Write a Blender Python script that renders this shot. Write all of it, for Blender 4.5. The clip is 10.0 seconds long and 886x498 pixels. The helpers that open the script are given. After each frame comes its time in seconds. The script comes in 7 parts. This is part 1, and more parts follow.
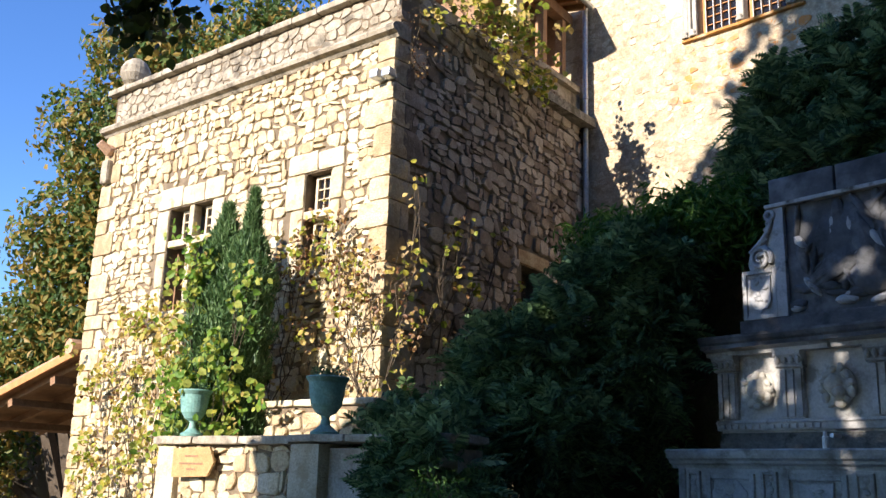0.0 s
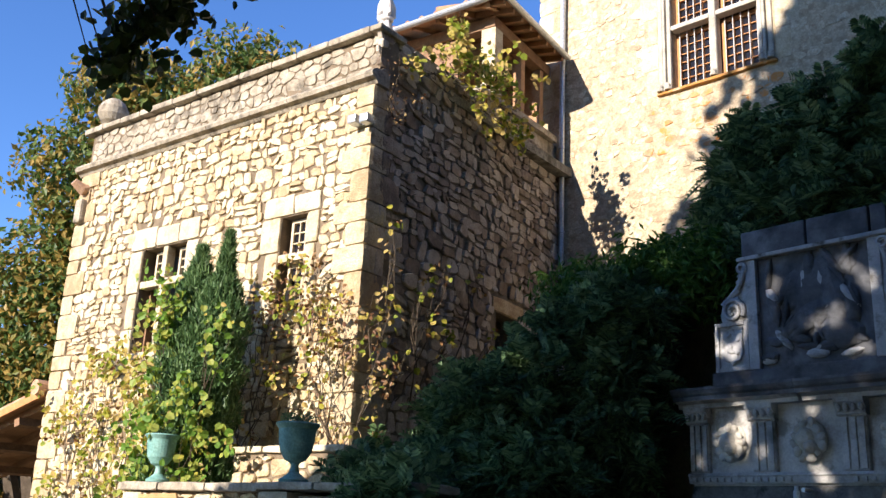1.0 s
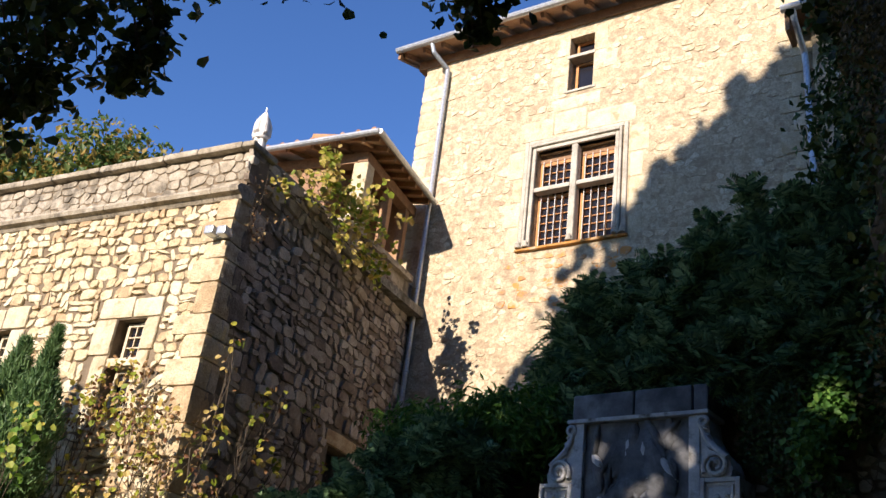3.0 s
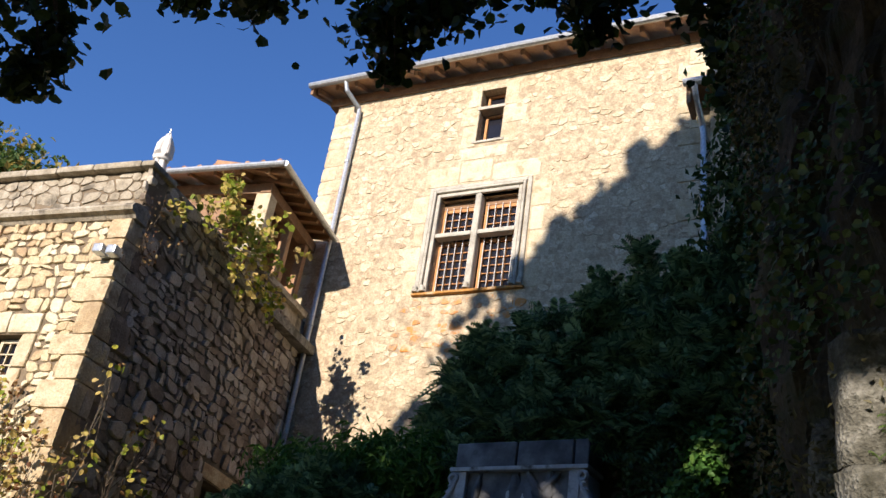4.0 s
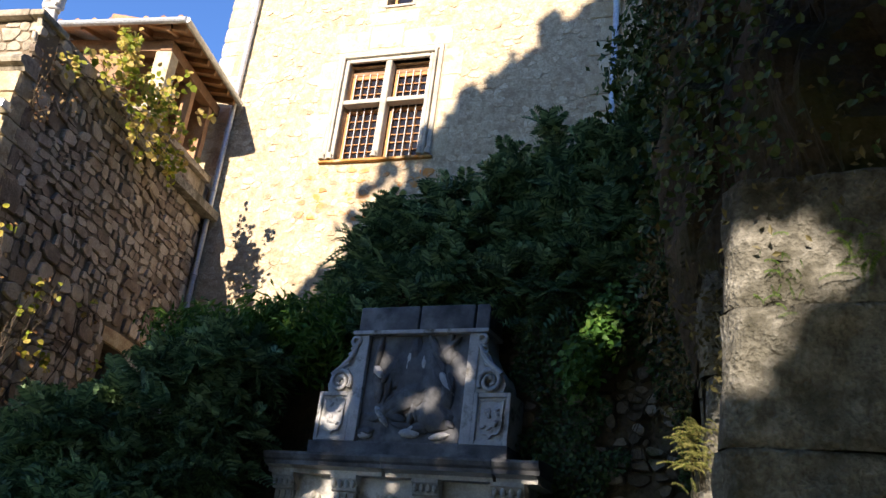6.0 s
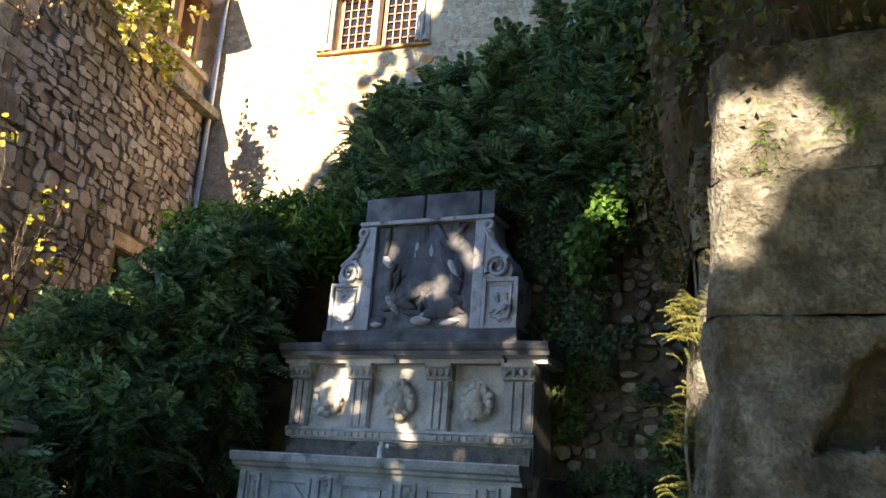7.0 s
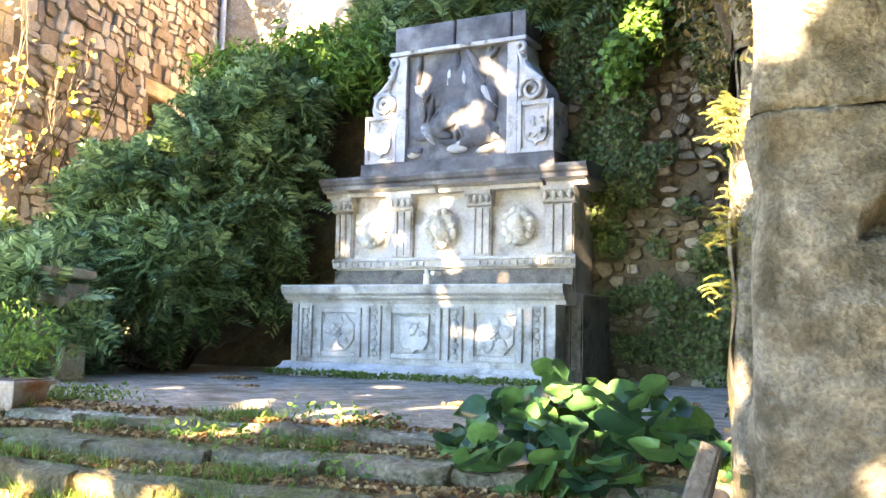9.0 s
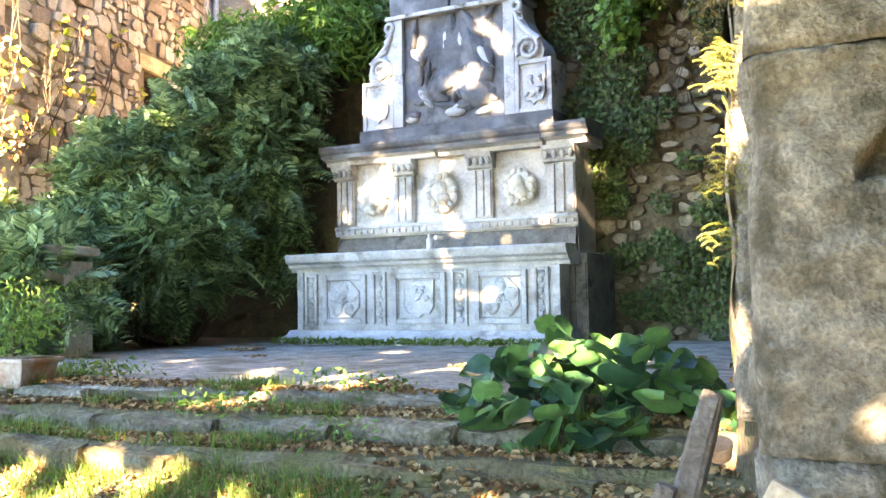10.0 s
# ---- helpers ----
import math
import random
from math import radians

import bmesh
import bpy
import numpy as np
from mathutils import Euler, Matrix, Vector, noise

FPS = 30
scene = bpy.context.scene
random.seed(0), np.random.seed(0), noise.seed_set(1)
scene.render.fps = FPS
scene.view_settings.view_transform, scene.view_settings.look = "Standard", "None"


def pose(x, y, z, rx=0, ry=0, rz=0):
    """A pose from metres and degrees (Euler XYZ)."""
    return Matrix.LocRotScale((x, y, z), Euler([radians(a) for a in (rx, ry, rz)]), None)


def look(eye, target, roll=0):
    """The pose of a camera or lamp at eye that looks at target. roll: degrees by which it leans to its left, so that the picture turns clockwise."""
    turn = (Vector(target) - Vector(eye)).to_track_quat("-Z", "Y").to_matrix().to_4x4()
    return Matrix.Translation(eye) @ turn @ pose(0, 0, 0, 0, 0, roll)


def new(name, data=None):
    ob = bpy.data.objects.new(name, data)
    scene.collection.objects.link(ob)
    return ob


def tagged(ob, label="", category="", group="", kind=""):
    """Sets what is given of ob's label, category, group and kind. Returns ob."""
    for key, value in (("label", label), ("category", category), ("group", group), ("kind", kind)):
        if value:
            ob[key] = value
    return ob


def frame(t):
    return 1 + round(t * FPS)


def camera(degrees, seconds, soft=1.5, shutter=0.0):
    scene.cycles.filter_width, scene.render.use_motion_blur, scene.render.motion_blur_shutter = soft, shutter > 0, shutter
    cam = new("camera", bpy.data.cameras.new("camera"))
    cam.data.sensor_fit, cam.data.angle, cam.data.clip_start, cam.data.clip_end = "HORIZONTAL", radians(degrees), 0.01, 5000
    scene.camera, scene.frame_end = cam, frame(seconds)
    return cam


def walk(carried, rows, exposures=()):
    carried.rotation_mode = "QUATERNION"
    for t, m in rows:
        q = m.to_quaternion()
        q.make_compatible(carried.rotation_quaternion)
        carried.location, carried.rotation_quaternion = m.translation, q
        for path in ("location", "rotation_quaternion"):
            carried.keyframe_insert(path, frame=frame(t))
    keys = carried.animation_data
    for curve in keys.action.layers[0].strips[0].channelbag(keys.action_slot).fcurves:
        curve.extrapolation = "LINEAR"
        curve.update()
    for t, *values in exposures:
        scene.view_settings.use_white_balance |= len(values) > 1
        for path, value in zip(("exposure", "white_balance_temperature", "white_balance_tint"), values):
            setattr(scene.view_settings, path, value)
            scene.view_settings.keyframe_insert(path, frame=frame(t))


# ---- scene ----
cam = camera(50.8, 10.0)

PATH = [
    (0, (-0.358, 0.174, 1.686), (-1.855, 1.41, 2.168), 1.9),
    (0.5, (-0.361, 0.168, 1.689), (-1.846, 1.409, 2.195), 1.9),
    (1, (-0.353, 0.188, 1.711), (-1.799, 1.443, 2.287), 2.6),
    (1.5, (-0.338, 0.199, 1.718), (-1.729, 1.481, 2.365), 3.3),
    (2, (-0.321, 0.22, 1.724), (-1.65, 1.53, 2.441), 4.7),
    (2.5, (-0.317, 0.228, 1.745), (-1.573, 1.571, 2.531), 5.8),
    (3, (-0.289, 0.249, 1.754), (-1.46, 1.622, 2.616), 7.4),
    (4.5, (-0.288, 0.326, 1.724), (-1.193, 1.81, 2.713), 9.3),
    (5, (-0.294, 0.362, 1.689), (-1.151, 1.902, 2.634), 9.2),
    (5.5, (-0.32, 0.376, 1.687), (-1.147, 1.981, 2.547), 8.6),
    (7, (-0.242, 0.379, 1.676), (-1.106, 2.103, 2.207), 4.4),
    (7.5, (-0.239, 0.364, 1.658), (-1.113, 2.112, 2.083), 3.4),
    (8, (-0.239, 0.351, 1.644), (-1.135, 2.11, 1.968), 1.9),
    (8.5, (-0.247, 0.354, 1.634), (-1.171, 2.111, 1.877), 0.8),
    (9, (-0.25, 0.357, 1.626), (-1.195, 2.11, 1.802), 1.2),
    (9.5, (-0.24, 0.376, 1.615), (-1.196, 2.129, 1.735), 0.1),
    (10, (-0.232, 0.383, 1.604), (-1.19, 2.135, 1.708), -1.0),
]
walk(cam, [(t, look(e, a, r)) for t, e, a, r in PATH],
     exposures=[(0.0, 1.27, 6450, 18), (3.0, 0.90, 6750, 20), (4.5, 0.76, 6500, 17), (5.5, 1.0, 6900, 20), (6.3, 1.7, 7100, 19), (7.0, 2.5, 8200, 20), (7.5, 3.3, 8900, 21), (8.0, 4.1, 9500, 22), (9.0, 4.95, 10300, 24), (10.0, 5.05, 10200, 24)])

# ---- light ----
SUN_EL, SUN_AZ = radians(21.2), math.atan2(0.10, -1.0)
to_sun = Vector((math.sin(SUN_AZ) * math.cos(SUN_EL), math.cos(SUN_AZ) * math.cos(SUN_EL), math.sin(SUN_EL)))
world = bpy.data.worlds.new("sky")
scene.world = world
world.use_nodes = True
wn = world.node_tree.nodes
sky = wn.new("ShaderNodeTexSky")
sky.sky_type, sky.sun_disc = "NISHITA", False
sky.sun_elevation, sky.sun_rotation = SUN_EL, SUN_AZ
sky.air_density, sky.dust_density, sky.ozone_density = 1.0, 0.0, 5.0
wn["Background"].inputs["Strength"].default_value = 0.10
sky_tone = wn.new("ShaderNodeHueSaturation")
sky_tone.inputs["Saturation"].default_value, sky_tone.inputs["Value"].default_value = 1.12, 1.15
sky_tone.inputs["Hue"].default_value = 0.507
world.node_tree.links.new(sky.outputs[0], sky_tone.inputs["Color"])
world.node_tree.links.new(sky_tone.outputs[0], wn["Background"].inputs["Color"])
sun = new("sun", bpy.data.lights.new("sun", "SUN"))
sun.data.energy, sun.data.angle, sun.data.color = 4.4, radians(0.53), (1.0, 0.93, 0.80)
sun.matrix_world = look(to_sun * 60, (0, 0, 0))


# ---- materials ----
def material(name, colours, scale=6.0, rough=0.85, bump=0.3, fine=60.0, per_object=0.0, per_island=0.0, metal=0.0,
             stain=None, stain_scale=1.2, stain_amount=0.5, translucent=0.0, grain=0.26):
    m = bpy.data.materials.new(name)
    m.use_nodes = True
    nt = m.node_tree
    n, l = nt.nodes, nt.links
    b = n["Principled BSDF"]
    b.inputs["Roughness"].default_value, b.inputs["Metallic"].default_value = rough, metal
    b.inputs["Specular IOR Level"].default_value = 0.3
    co = n.new("ShaderNodeTexCoord")
    tex = n.new("ShaderNodeTexNoise")
    tex.inputs["Scale"].default_value, tex.inputs["Detail"].default_value, tex.inputs["Roughness"].default_value = scale, 6, 0.62
    geo = n.new("ShaderNodeNewGeometry")
    l.new(geo.outputs["Position"], tex.inputs["Vector"])
    ramp = n.new("ShaderNodeValToRGB")
    cr = ramp.color_ramp
    k = len(colours)
    while len(cr.elements) < k:
        cr.elements.new(0.5)
    for i, c in enumerate(colours):
        cr.elements[i].position = 0.28 + 0.44 * i / max(1, k - 1)
        cr.elements[i].color = (*c, 1)
    fac = tex.outputs["Fac"]
    if per_object or per_island:
        src = n.new("ShaderNodeObjectInfo").outputs["Random"] if per_object else geo.outputs["Random Per Island"]
        mr = n.new("ShaderNodeMath"); mr.operation = "MULTIPLY_ADD"
        w = per_object or per_island
        mr.inputs[1].default_value, mr.inputs[2].default_value = w, -w / 2
        l.new(src, mr.inputs[0])
        ad = n.new("ShaderNodeMath"); ad.operation = "ADD"
        l.new(fac, ad.inputs[0]); l.new(mr.outputs[0], ad.inputs[1])
        fac = ad.outputs[0]
    l.new(fac, ramp.inputs["Fac"])
    col = ramp.outputs["Color"]
    ft = n.new("ShaderNodeTexNoise")
    ft.inputs["Scale"].default_value, ft.inputs["Detail"].default_value = fine, 4
    l.new(geo.outputs["Position"], ft.inputs["Vector"])
    hv = n.new("ShaderNodeHueSaturation")
    fm = n.new("ShaderNodeMapRange")
    fm.inputs["From Min"].default_value, fm.inputs["From Max"].default_value = 0.25, 0.75
    fm.inputs["To Min"].default_value, fm.inputs["To Max"].default_value = 1 - grain, 1 + grain
    l.new(ft.outputs["Fac"], fm.inputs["Value"]); l.new(fm.outputs["Result"], hv.inputs["Value"]); l.new(col, hv.inputs["Color"])
    col = hv.outputs["Color"]
    if stain:
        st = n.new("ShaderNodeTexNoise")
        st.inputs["Scale"].default_value, st.inputs["Detail"].default_value, st.inputs["Roughness"].default_value = stain_scale, 8, 0.65
        l.new(geo.outputs["Position"], st.inputs["Vector"])
        sr = n.new("ShaderNodeMapRange")
        sr.inputs["From Min"].default_value, sr.inputs["From Max"].default_value = 0.62 - 0.25 * stain_amount, 0.72 - 0.2 * stain_amount
        l.new(st.outputs["Fac"], sr.inputs["Value"])
        mx = n.new("ShaderNodeMix"); mx.data_type = "RGBA"
        l.new(sr.outputs["Result"], mx.inputs["Factor"]); l.new(col, mx.inputs["A"]); mx.inputs["B"].default_value = (*stain, 1)
        col = mx.outputs["Result"]
    l.new(col, b.inputs["Base Color"])
    if bump:
        ba = n.new("ShaderNodeMath"); ba.operation = "ADD"
        l.new(ft.outputs["Fac"], ba.inputs[0]); l.new(tex.outputs["Fac"], ba.inputs[1])
        bp = n.new("ShaderNodeBump")
        bp.inputs["Strength"].default_value, bp.inputs["Distance"].default_value = bump, 0.02
        l.new(ba.outputs[0], bp.inputs["Height"]); l.new(bp.outputs["Normal"], b.inputs["Normal"])
    if translucent:
        tr = n.new("ShaderNodeBsdfTranslucent"); l.new(col, tr.inputs["Color"])
        ms = n.new("ShaderNodeMixShader"); ms.inputs["Fac"].default_value = translucent
        l.new(b.outputs[0], ms.inputs[1]); l.new(tr.outputs[0], ms.inputs[2])
        l.new(ms.outputs[0], n["Material Output"].inputs["Surface"])
    return m


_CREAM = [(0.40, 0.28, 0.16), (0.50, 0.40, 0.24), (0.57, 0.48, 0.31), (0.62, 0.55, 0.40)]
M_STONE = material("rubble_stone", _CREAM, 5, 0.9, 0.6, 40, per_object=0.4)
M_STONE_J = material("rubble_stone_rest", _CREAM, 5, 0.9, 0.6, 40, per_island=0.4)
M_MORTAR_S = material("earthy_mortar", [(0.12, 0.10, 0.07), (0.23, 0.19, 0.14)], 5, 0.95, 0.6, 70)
# mortar set darker than its own tone to hold the shade of the joints
M_MORTAR_DARKENED = material("joint_shade_mortar", [(0.13, 0.10, 0.065), (0.25, 0.19, 0.125)], 5, 0.95, 0.6, 70)
M_TOWER = material("tower_render", [(0.33, 0.25, 0.16), (0.48, 0.39, 0.26), (0.58, 0.50, 0.35)], 7, 0.92, 1.0, 26, stain=(0.34, 0.26, 0.17), stain_scale=6, stain_amount=0.4)
M_TOWER_STONE = material("tower_stone", [(0.36, 0.26, 0.17), (0.50, 0.41, 0.27), (0.57, 0.49, 0.34), (0.62, 0.55, 0.40)], 9, 0.9, 0.8, 34, per_island=0.30, stain=(0.36, 0.27, 0.17), stain_scale=7, stain_amount=0.3)
M_DRESSED = material("dressed_limestone", [(0.44, 0.35, 0.22), (0.55, 0.47, 0.32), (0.63, 0.56, 0.41)], 4.5, 0.88, 0.7, 45, per_object=0.25, stain=(0.42, 0.32, 0.19), stain_scale=5, stain_amount=0.35, grain=0.2)
M_LICHEN = material("lichen_stone", [(0.20, 0.17, 0.12), (0.36, 0.31, 0.23), (0.50, 0.45, 0.36)], 5, 0.92, 0.5, 45, stain=(0.14, 0.12, 0.09), stain_scale=3, stain_amount=0.4)
M_MARBLE = material("weathered_marble", [(0.24, 0.232, 0.208), (0.41, 0.40, 0.37), (0.57, 0.56, 0.525)], 2.5, 0.7, 0.25, 40, stain=(0.20, 0.19, 0.165), stain_scale=3.0, stain_amount=0.36, grain=0.12)
M_MARBLE_DARK = material("blackened_marble", [(0.05, 0.053, 0.057), (0.115, 0.12, 0.127), (0.24, 0.247, 0.253)], 3, 0.75, 0.3, 40, stain=(0.05, 0.052, 0.055), stain_scale=2.5, stain_amount=0.4, grain=0.08)
M_WOOD = material("orange_wood", [(0.40, 0.17, 0.06), (0.58, 0.28, 0.10)], 8, 0.55, 0.15, 60)
M_RAFTER = material("rafter_wood", [(0.20, 0.11, 0.06), (0.34, 0.20, 0.11)], 6, 0.7, 0.3, 50)
M_ZINC = material("zinc", [(0.40, 0.42, 0.43), (0.55, 0.57, 0.58)], 4, 0.4, 0.05, 30, metal=0.7)
M_TILE = material("terracotta", [(0.24, 0.12, 0.07), (0.40, 0.22, 0.13), (0.50, 0.32, 0.2)], 6, 0.85, 0.3, 40, per_object=0.5)
M_GLASS = material("dark_glass", [(0.012, 0.013, 0.018), (0.02, 0.02, 0.026)], 2, 0.08, 0.0)
M_WHITE = material("white_glazing_bar", [(0.55, 0.53, 0.5), (0.7, 0.68, 0.64)], 5, 0.5, 0.05)
M_GROUND = material("garden_soil", [(0.07, 0.055, 0.035), (0.13, 0.10, 0.06), (0.11, 0.12, 0.05)], 2, 0.95, 0.6, 40)
M_PAVE = material("gravelled_paving", [(0.11, 0.105, 0.085), (0.21, 0.20, 0.165), (0.33, 0.315, 0.27)], 9, 0.9, 1.0, 48, stain=(0.10, 0.09, 0.06), stain_scale=2.4, stain_amount=0.4, grain=0.55)
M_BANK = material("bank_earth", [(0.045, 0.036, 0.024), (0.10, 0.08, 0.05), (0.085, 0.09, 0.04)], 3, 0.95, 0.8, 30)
M_PILLAR = material("granite_pillar", [(0.08, 0.075, 0.058), (0.155, 0.148, 0.12), (0.27, 0.26, 0.222)], 12, 0.92, 1.0, 75, stain=(0.055, 0.052, 0.036), stain_scale=4.5, stain_amount=0.5, grain=0.38)
M_ROT = material("broken_rubble_core", [(0.035, 0.03, 0.022), (0.08, 0.065, 0.045), (0.17, 0.14, 0.10)], 14, 0.95, 1.0, 60, stain=(0.05, 0.06, 0.02), stain_scale=8, stain_amount=0.4)
M_BARK = material("bark", [(0.06, 0.045, 0.03), (0.13, 0.10, 0.07)], 8, 0.95, 0.8, 40)

M_LAWN = material("lawn_soil", [(0.10, 0.075, 0.04), (0.15, 0.13, 0.06), (0.12, 0.17, 0.05)], 1.6, 0.95, 0.6, 50, stain=(0.20, 0.13, 0.07), stain_scale=2.2, stain_amount=0.4)
M_STEP = material("mossy_step", [(0.06, 0.05, 0.025), (0.11, 0.09, 0.045), (0.16, 0.135, 0.085)], 6, 0.92, 1.0, 45, stain=(0.085, 0.09, 0.028), stain_scale=3.5, stain_amount=0.55, grain=0.45)
# copy of the cream rubble, browner and darker to carry the shade
_RUBBLE_SHADED = [(0.188, 0.145, 0.106), (0.3, 0.24, 0.18), (0.406, 0.346, 0.268), (0.501, 0.441, 0.354)]
M_STONE_SHADED = material("shaded_rubble", _RUBBLE_SHADED, 4, 0.92, 0.6, 40, per_object=0.45)
M_STONE_SHADED_J = material("shaded_rubble_rest", _RUBBLE_SHADED, 4, 0.92, 0.6, 40, per_island=0.45)
M_LICHEN_J = material("lichen_rubble", [(0.24, 0.20, 0.14), (0.42, 0.36, 0.26), (0.54, 0.48, 0.38)], 5, 0.92, 0.5, 45, per_island=0.5, stain=(0.2, 0.17, 0.12), stain_scale=3, stain_amount=0.3)
M_TOWER_STONE_O = material("tower_stone_single", [(0.34, 0.24, 0.15), (0.52, 0.43, 0.29), (0.62, 0.54, 0.40)], 4, 0.9, 0.5, 40, per_object=0.5, stain=(0.58, 0.25, 0.07), stain_scale=5, stain_amount=0.6)
M_MOULD = material("moulded_grey_stone", [(0.30, 0.275, 0.22), (0.44, 0.41, 0.34), (0.54, 0.50, 0.41)], 4, 0.85, 0.25, 50)
M_QUOIN = material("quoin_stone", [(0.38, 0.27, 0.15), (0.49, 0.39, 0.24), (0.57, 0.48, 0.32)], 6, 0.9, 0.9, 40, per_object=0.35, stain=(0.36, 0.26, 0.15), stain_scale=5, stain_amount=0.4)
M_SIGN = material("sign_board", [(0.34, 0.20, 0.08), (0.50, 0.32, 0.14)], 9, 0.6, 0.2, 60)
M_RUST = material("orange_lichen_sill", [(0.30, 0.20, 0.10), (0.48, 0.22, 0.05), (0.55, 0.42, 0.26)], 6, 0.9, 0.5, 50)
M_WOOD_PALE = material("pale_painted_wood", [(0.50, 0.40, 0.26), (0.64, 0.55, 0.40)], 7, 0.55, 0.1, 60)
M_WOOD_EAVE = material("eave_boards", [(0.30, 0.16, 0.08), (0.44, 0.26, 0.14)], 6, 0.7, 0.2, 50)
M_CLOTH = material("white_cloth", [(0.62, 0.58, 0.53), (0.76, 0.73, 0.69)], 5, 0.9, 0.2, 80)

M_STONE_DARK = material("dark_mottled_stone", [(0.06, 0.055, 0.045), (0.14, 0.13, 0.11), (0.28, 0.27, 0.24)], 4, 0.85, 0.5, 40, stain=(0.05, 0.05, 0.04), stain_scale=4, stain_amount=0.4)
M_MARBLE_SAND = material("sandy_marble", [(0.34, 0.31, 0.25), (0.46, 0.43, 0.36), (0.58, 0.56, 0.5)], 5, 0.75, 0.3, 50, grain=0.08)
M_MARBLE_MID = material("grey_marble", [(0.288, 0.294, 0.300), (0.480, 0.486, 0.480), (0.648, 0.648, 0.636)], 3, 0.75, 0.3, 45, stain=(0.12, 0.115, 0.10), stain_scale=3.0, stain_amount=0.42, grain=0.12)
_BANKC = [(0.09, 0.075, 0.05), (0.16, 0.135, 0.095), (0.25, 0.22, 0.17)]
M_STONE_B = material("bank_stone", _BANKC, 4, 0.93, 0.6, 40, per_object=0.6, stain=(0.050, 0.060, 0.020), stain_scale=2, stain_amount=0.4)
M_STONE_BJ = material("bank_stone_rest", _BANKC, 4, 0.93, 0.6, 40, per_island=0.6, stain=(0.05, 0.06, 0.02), stain_scale=2, stain_amount=0.4)

M_COPPER = material("verdigris_metal", [(0.10, 0.22, 0.19), (0.17, 0.34, 0.30), (0.26, 0.42, 0.37)], 6, 0.6, 0.15, 50, metal=0.0)
M_IRON = material("black_iron", [(0.015, 0.015, 0.016), (0.03, 0.03, 0.03)], 5, 0.5, 0.1, 50)
M_POT = material("stained_terracotta", [(0.30, 0.19, 0.13), (0.44, 0.36, 0.29), (0.52, 0.46, 0.40)], 4, 0.85, 0.3, 40, stain=(0.30, 0.13, 0.06), stain_scale=3, stain_amount=0.4)
M_GREYWOOD = material("weathered_timber", [(0.07, 0.06, 0.05), (0.14, 0.125, 0.105)], 14, 0.85, 0.7, 60)

M_KERB = material("mossy_kerb", [(0.065, 0.055, 0.036), (0.13, 0.11, 0.075), (0.22, 0.195, 0.145)], 6, 0.9, 1.0, 45, per_object=0.3, stain=(0.07, 0.065, 0.03), stain_scale=5, stain_amount=0.6, grain=0.45)
# dark rock, its colour lowered further to carry the shade above the pier
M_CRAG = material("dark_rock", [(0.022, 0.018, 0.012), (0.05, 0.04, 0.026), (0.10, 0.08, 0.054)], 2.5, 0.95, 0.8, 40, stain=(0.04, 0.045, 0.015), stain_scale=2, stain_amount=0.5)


def leaf_material(name, a, b, c, tr=0.35, rough=0.5, per_object=0.0):
    return material(name, [a, b, c], 1.5, rough, 0.0, 30, per_island=0.0 if per_object else 0.8, per_object=per_object, translucent=tr)


M_LEAF_DARK = leaf_material("leaf_dark", (0.056, 0.115, 0.048), (0.118, 0.22, 0.092), (0.215, 0.34, 0.145), 0.3)
M_LEAF_IVY = leaf_material("leaf_ivy", (0.029, 0.064, 0.016), (0.056, 0.112, 0.029), (0.096, 0.144, 0.048), 0.2)
M_LEAF_CONIFER = leaf_material("leaf_conifer", (0.05, 0.11, 0.035), (0.085, 0.165, 0.055), (0.14, 0.23, 0.085), 0.3)
M_LEAF_VINE = leaf_material("leaf_vine", (0.22, 0.28, 0.03), (0.46, 0.42, 0.06), (0.56, 0.42, 0.14), 0.45)
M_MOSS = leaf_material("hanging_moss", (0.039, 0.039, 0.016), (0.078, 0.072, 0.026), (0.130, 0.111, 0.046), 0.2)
M_LEAF_DRY = leaf_material("leaf_dry", (0.14, 0.06, 0.025), (0.30, 0.17, 0.07), (0.42, 0.30, 0.14), 0.3)
M_LEAF_TREE = leaf_material("leaf_autumn", (0.07, 0.13, 0.03), (0.15, 0.20, 0.045), (0.36, 0.25, 0.06), 0.4)
M_LEAF_LIME = leaf_material("leaf_lime", (0.02, 0.04, 0.012), (0.035, 0.06, 0.018), (0.06, 0.09, 0.02), 0.35)
M_LEAF_BIG = leaf_material("leaf_bergenia", (0.016, 0.065, 0.032), (0.034, 0.11, 0.045), (0.07, 0.19, 0.058), 0.2, 0.3, 0.8)
M_GRASS = leaf_material("grass_blade", (0.05, 0.11, 0.02), (0.09, 0.18, 0.03), (0.15, 0.23, 0.05), 0.4)
M_LITTER = leaf_material("leaf_litter", (0.12, 0.06, 0.025), (0.25, 0.14, 0.06), (0.40, 0.27, 0.13), 0.15, 0.8)

M_FERN = leaf_material("fern_frond", (0.09, 0.12, 0.025), (0.17, 0.19, 0.05), (0.27, 0.25, 0.09), 0.4)
M_LEAF_LAUREL = leaf_material("leaf_laurel", (0.048, 0.132, 0.024), (0.084, 0.204, 0.036), (0.156, 0.288, 0.060), 0.35)
M_LEAF_LIGHT = leaf_material("leaf_light", (0.12, 0.24, 0.03), (0.22, 0.34, 0.05), (0.36, 0.40, 0.08), 0.45)


# ---- builders ----
def link(name, bm, mat, parent=None, label="", m=None):
    me = bpy.data.meshes.new(name)
    bm.normal_update()
    bm.to_mesh(me)
    bm.free()
    me.materials.append(mat)
    ob = new(name, me)
    if m is not None:
        ob.matrix_basis = m
    if parent:
        ob.parent = parent
    if label:
        ob["label"] = label
    return ob


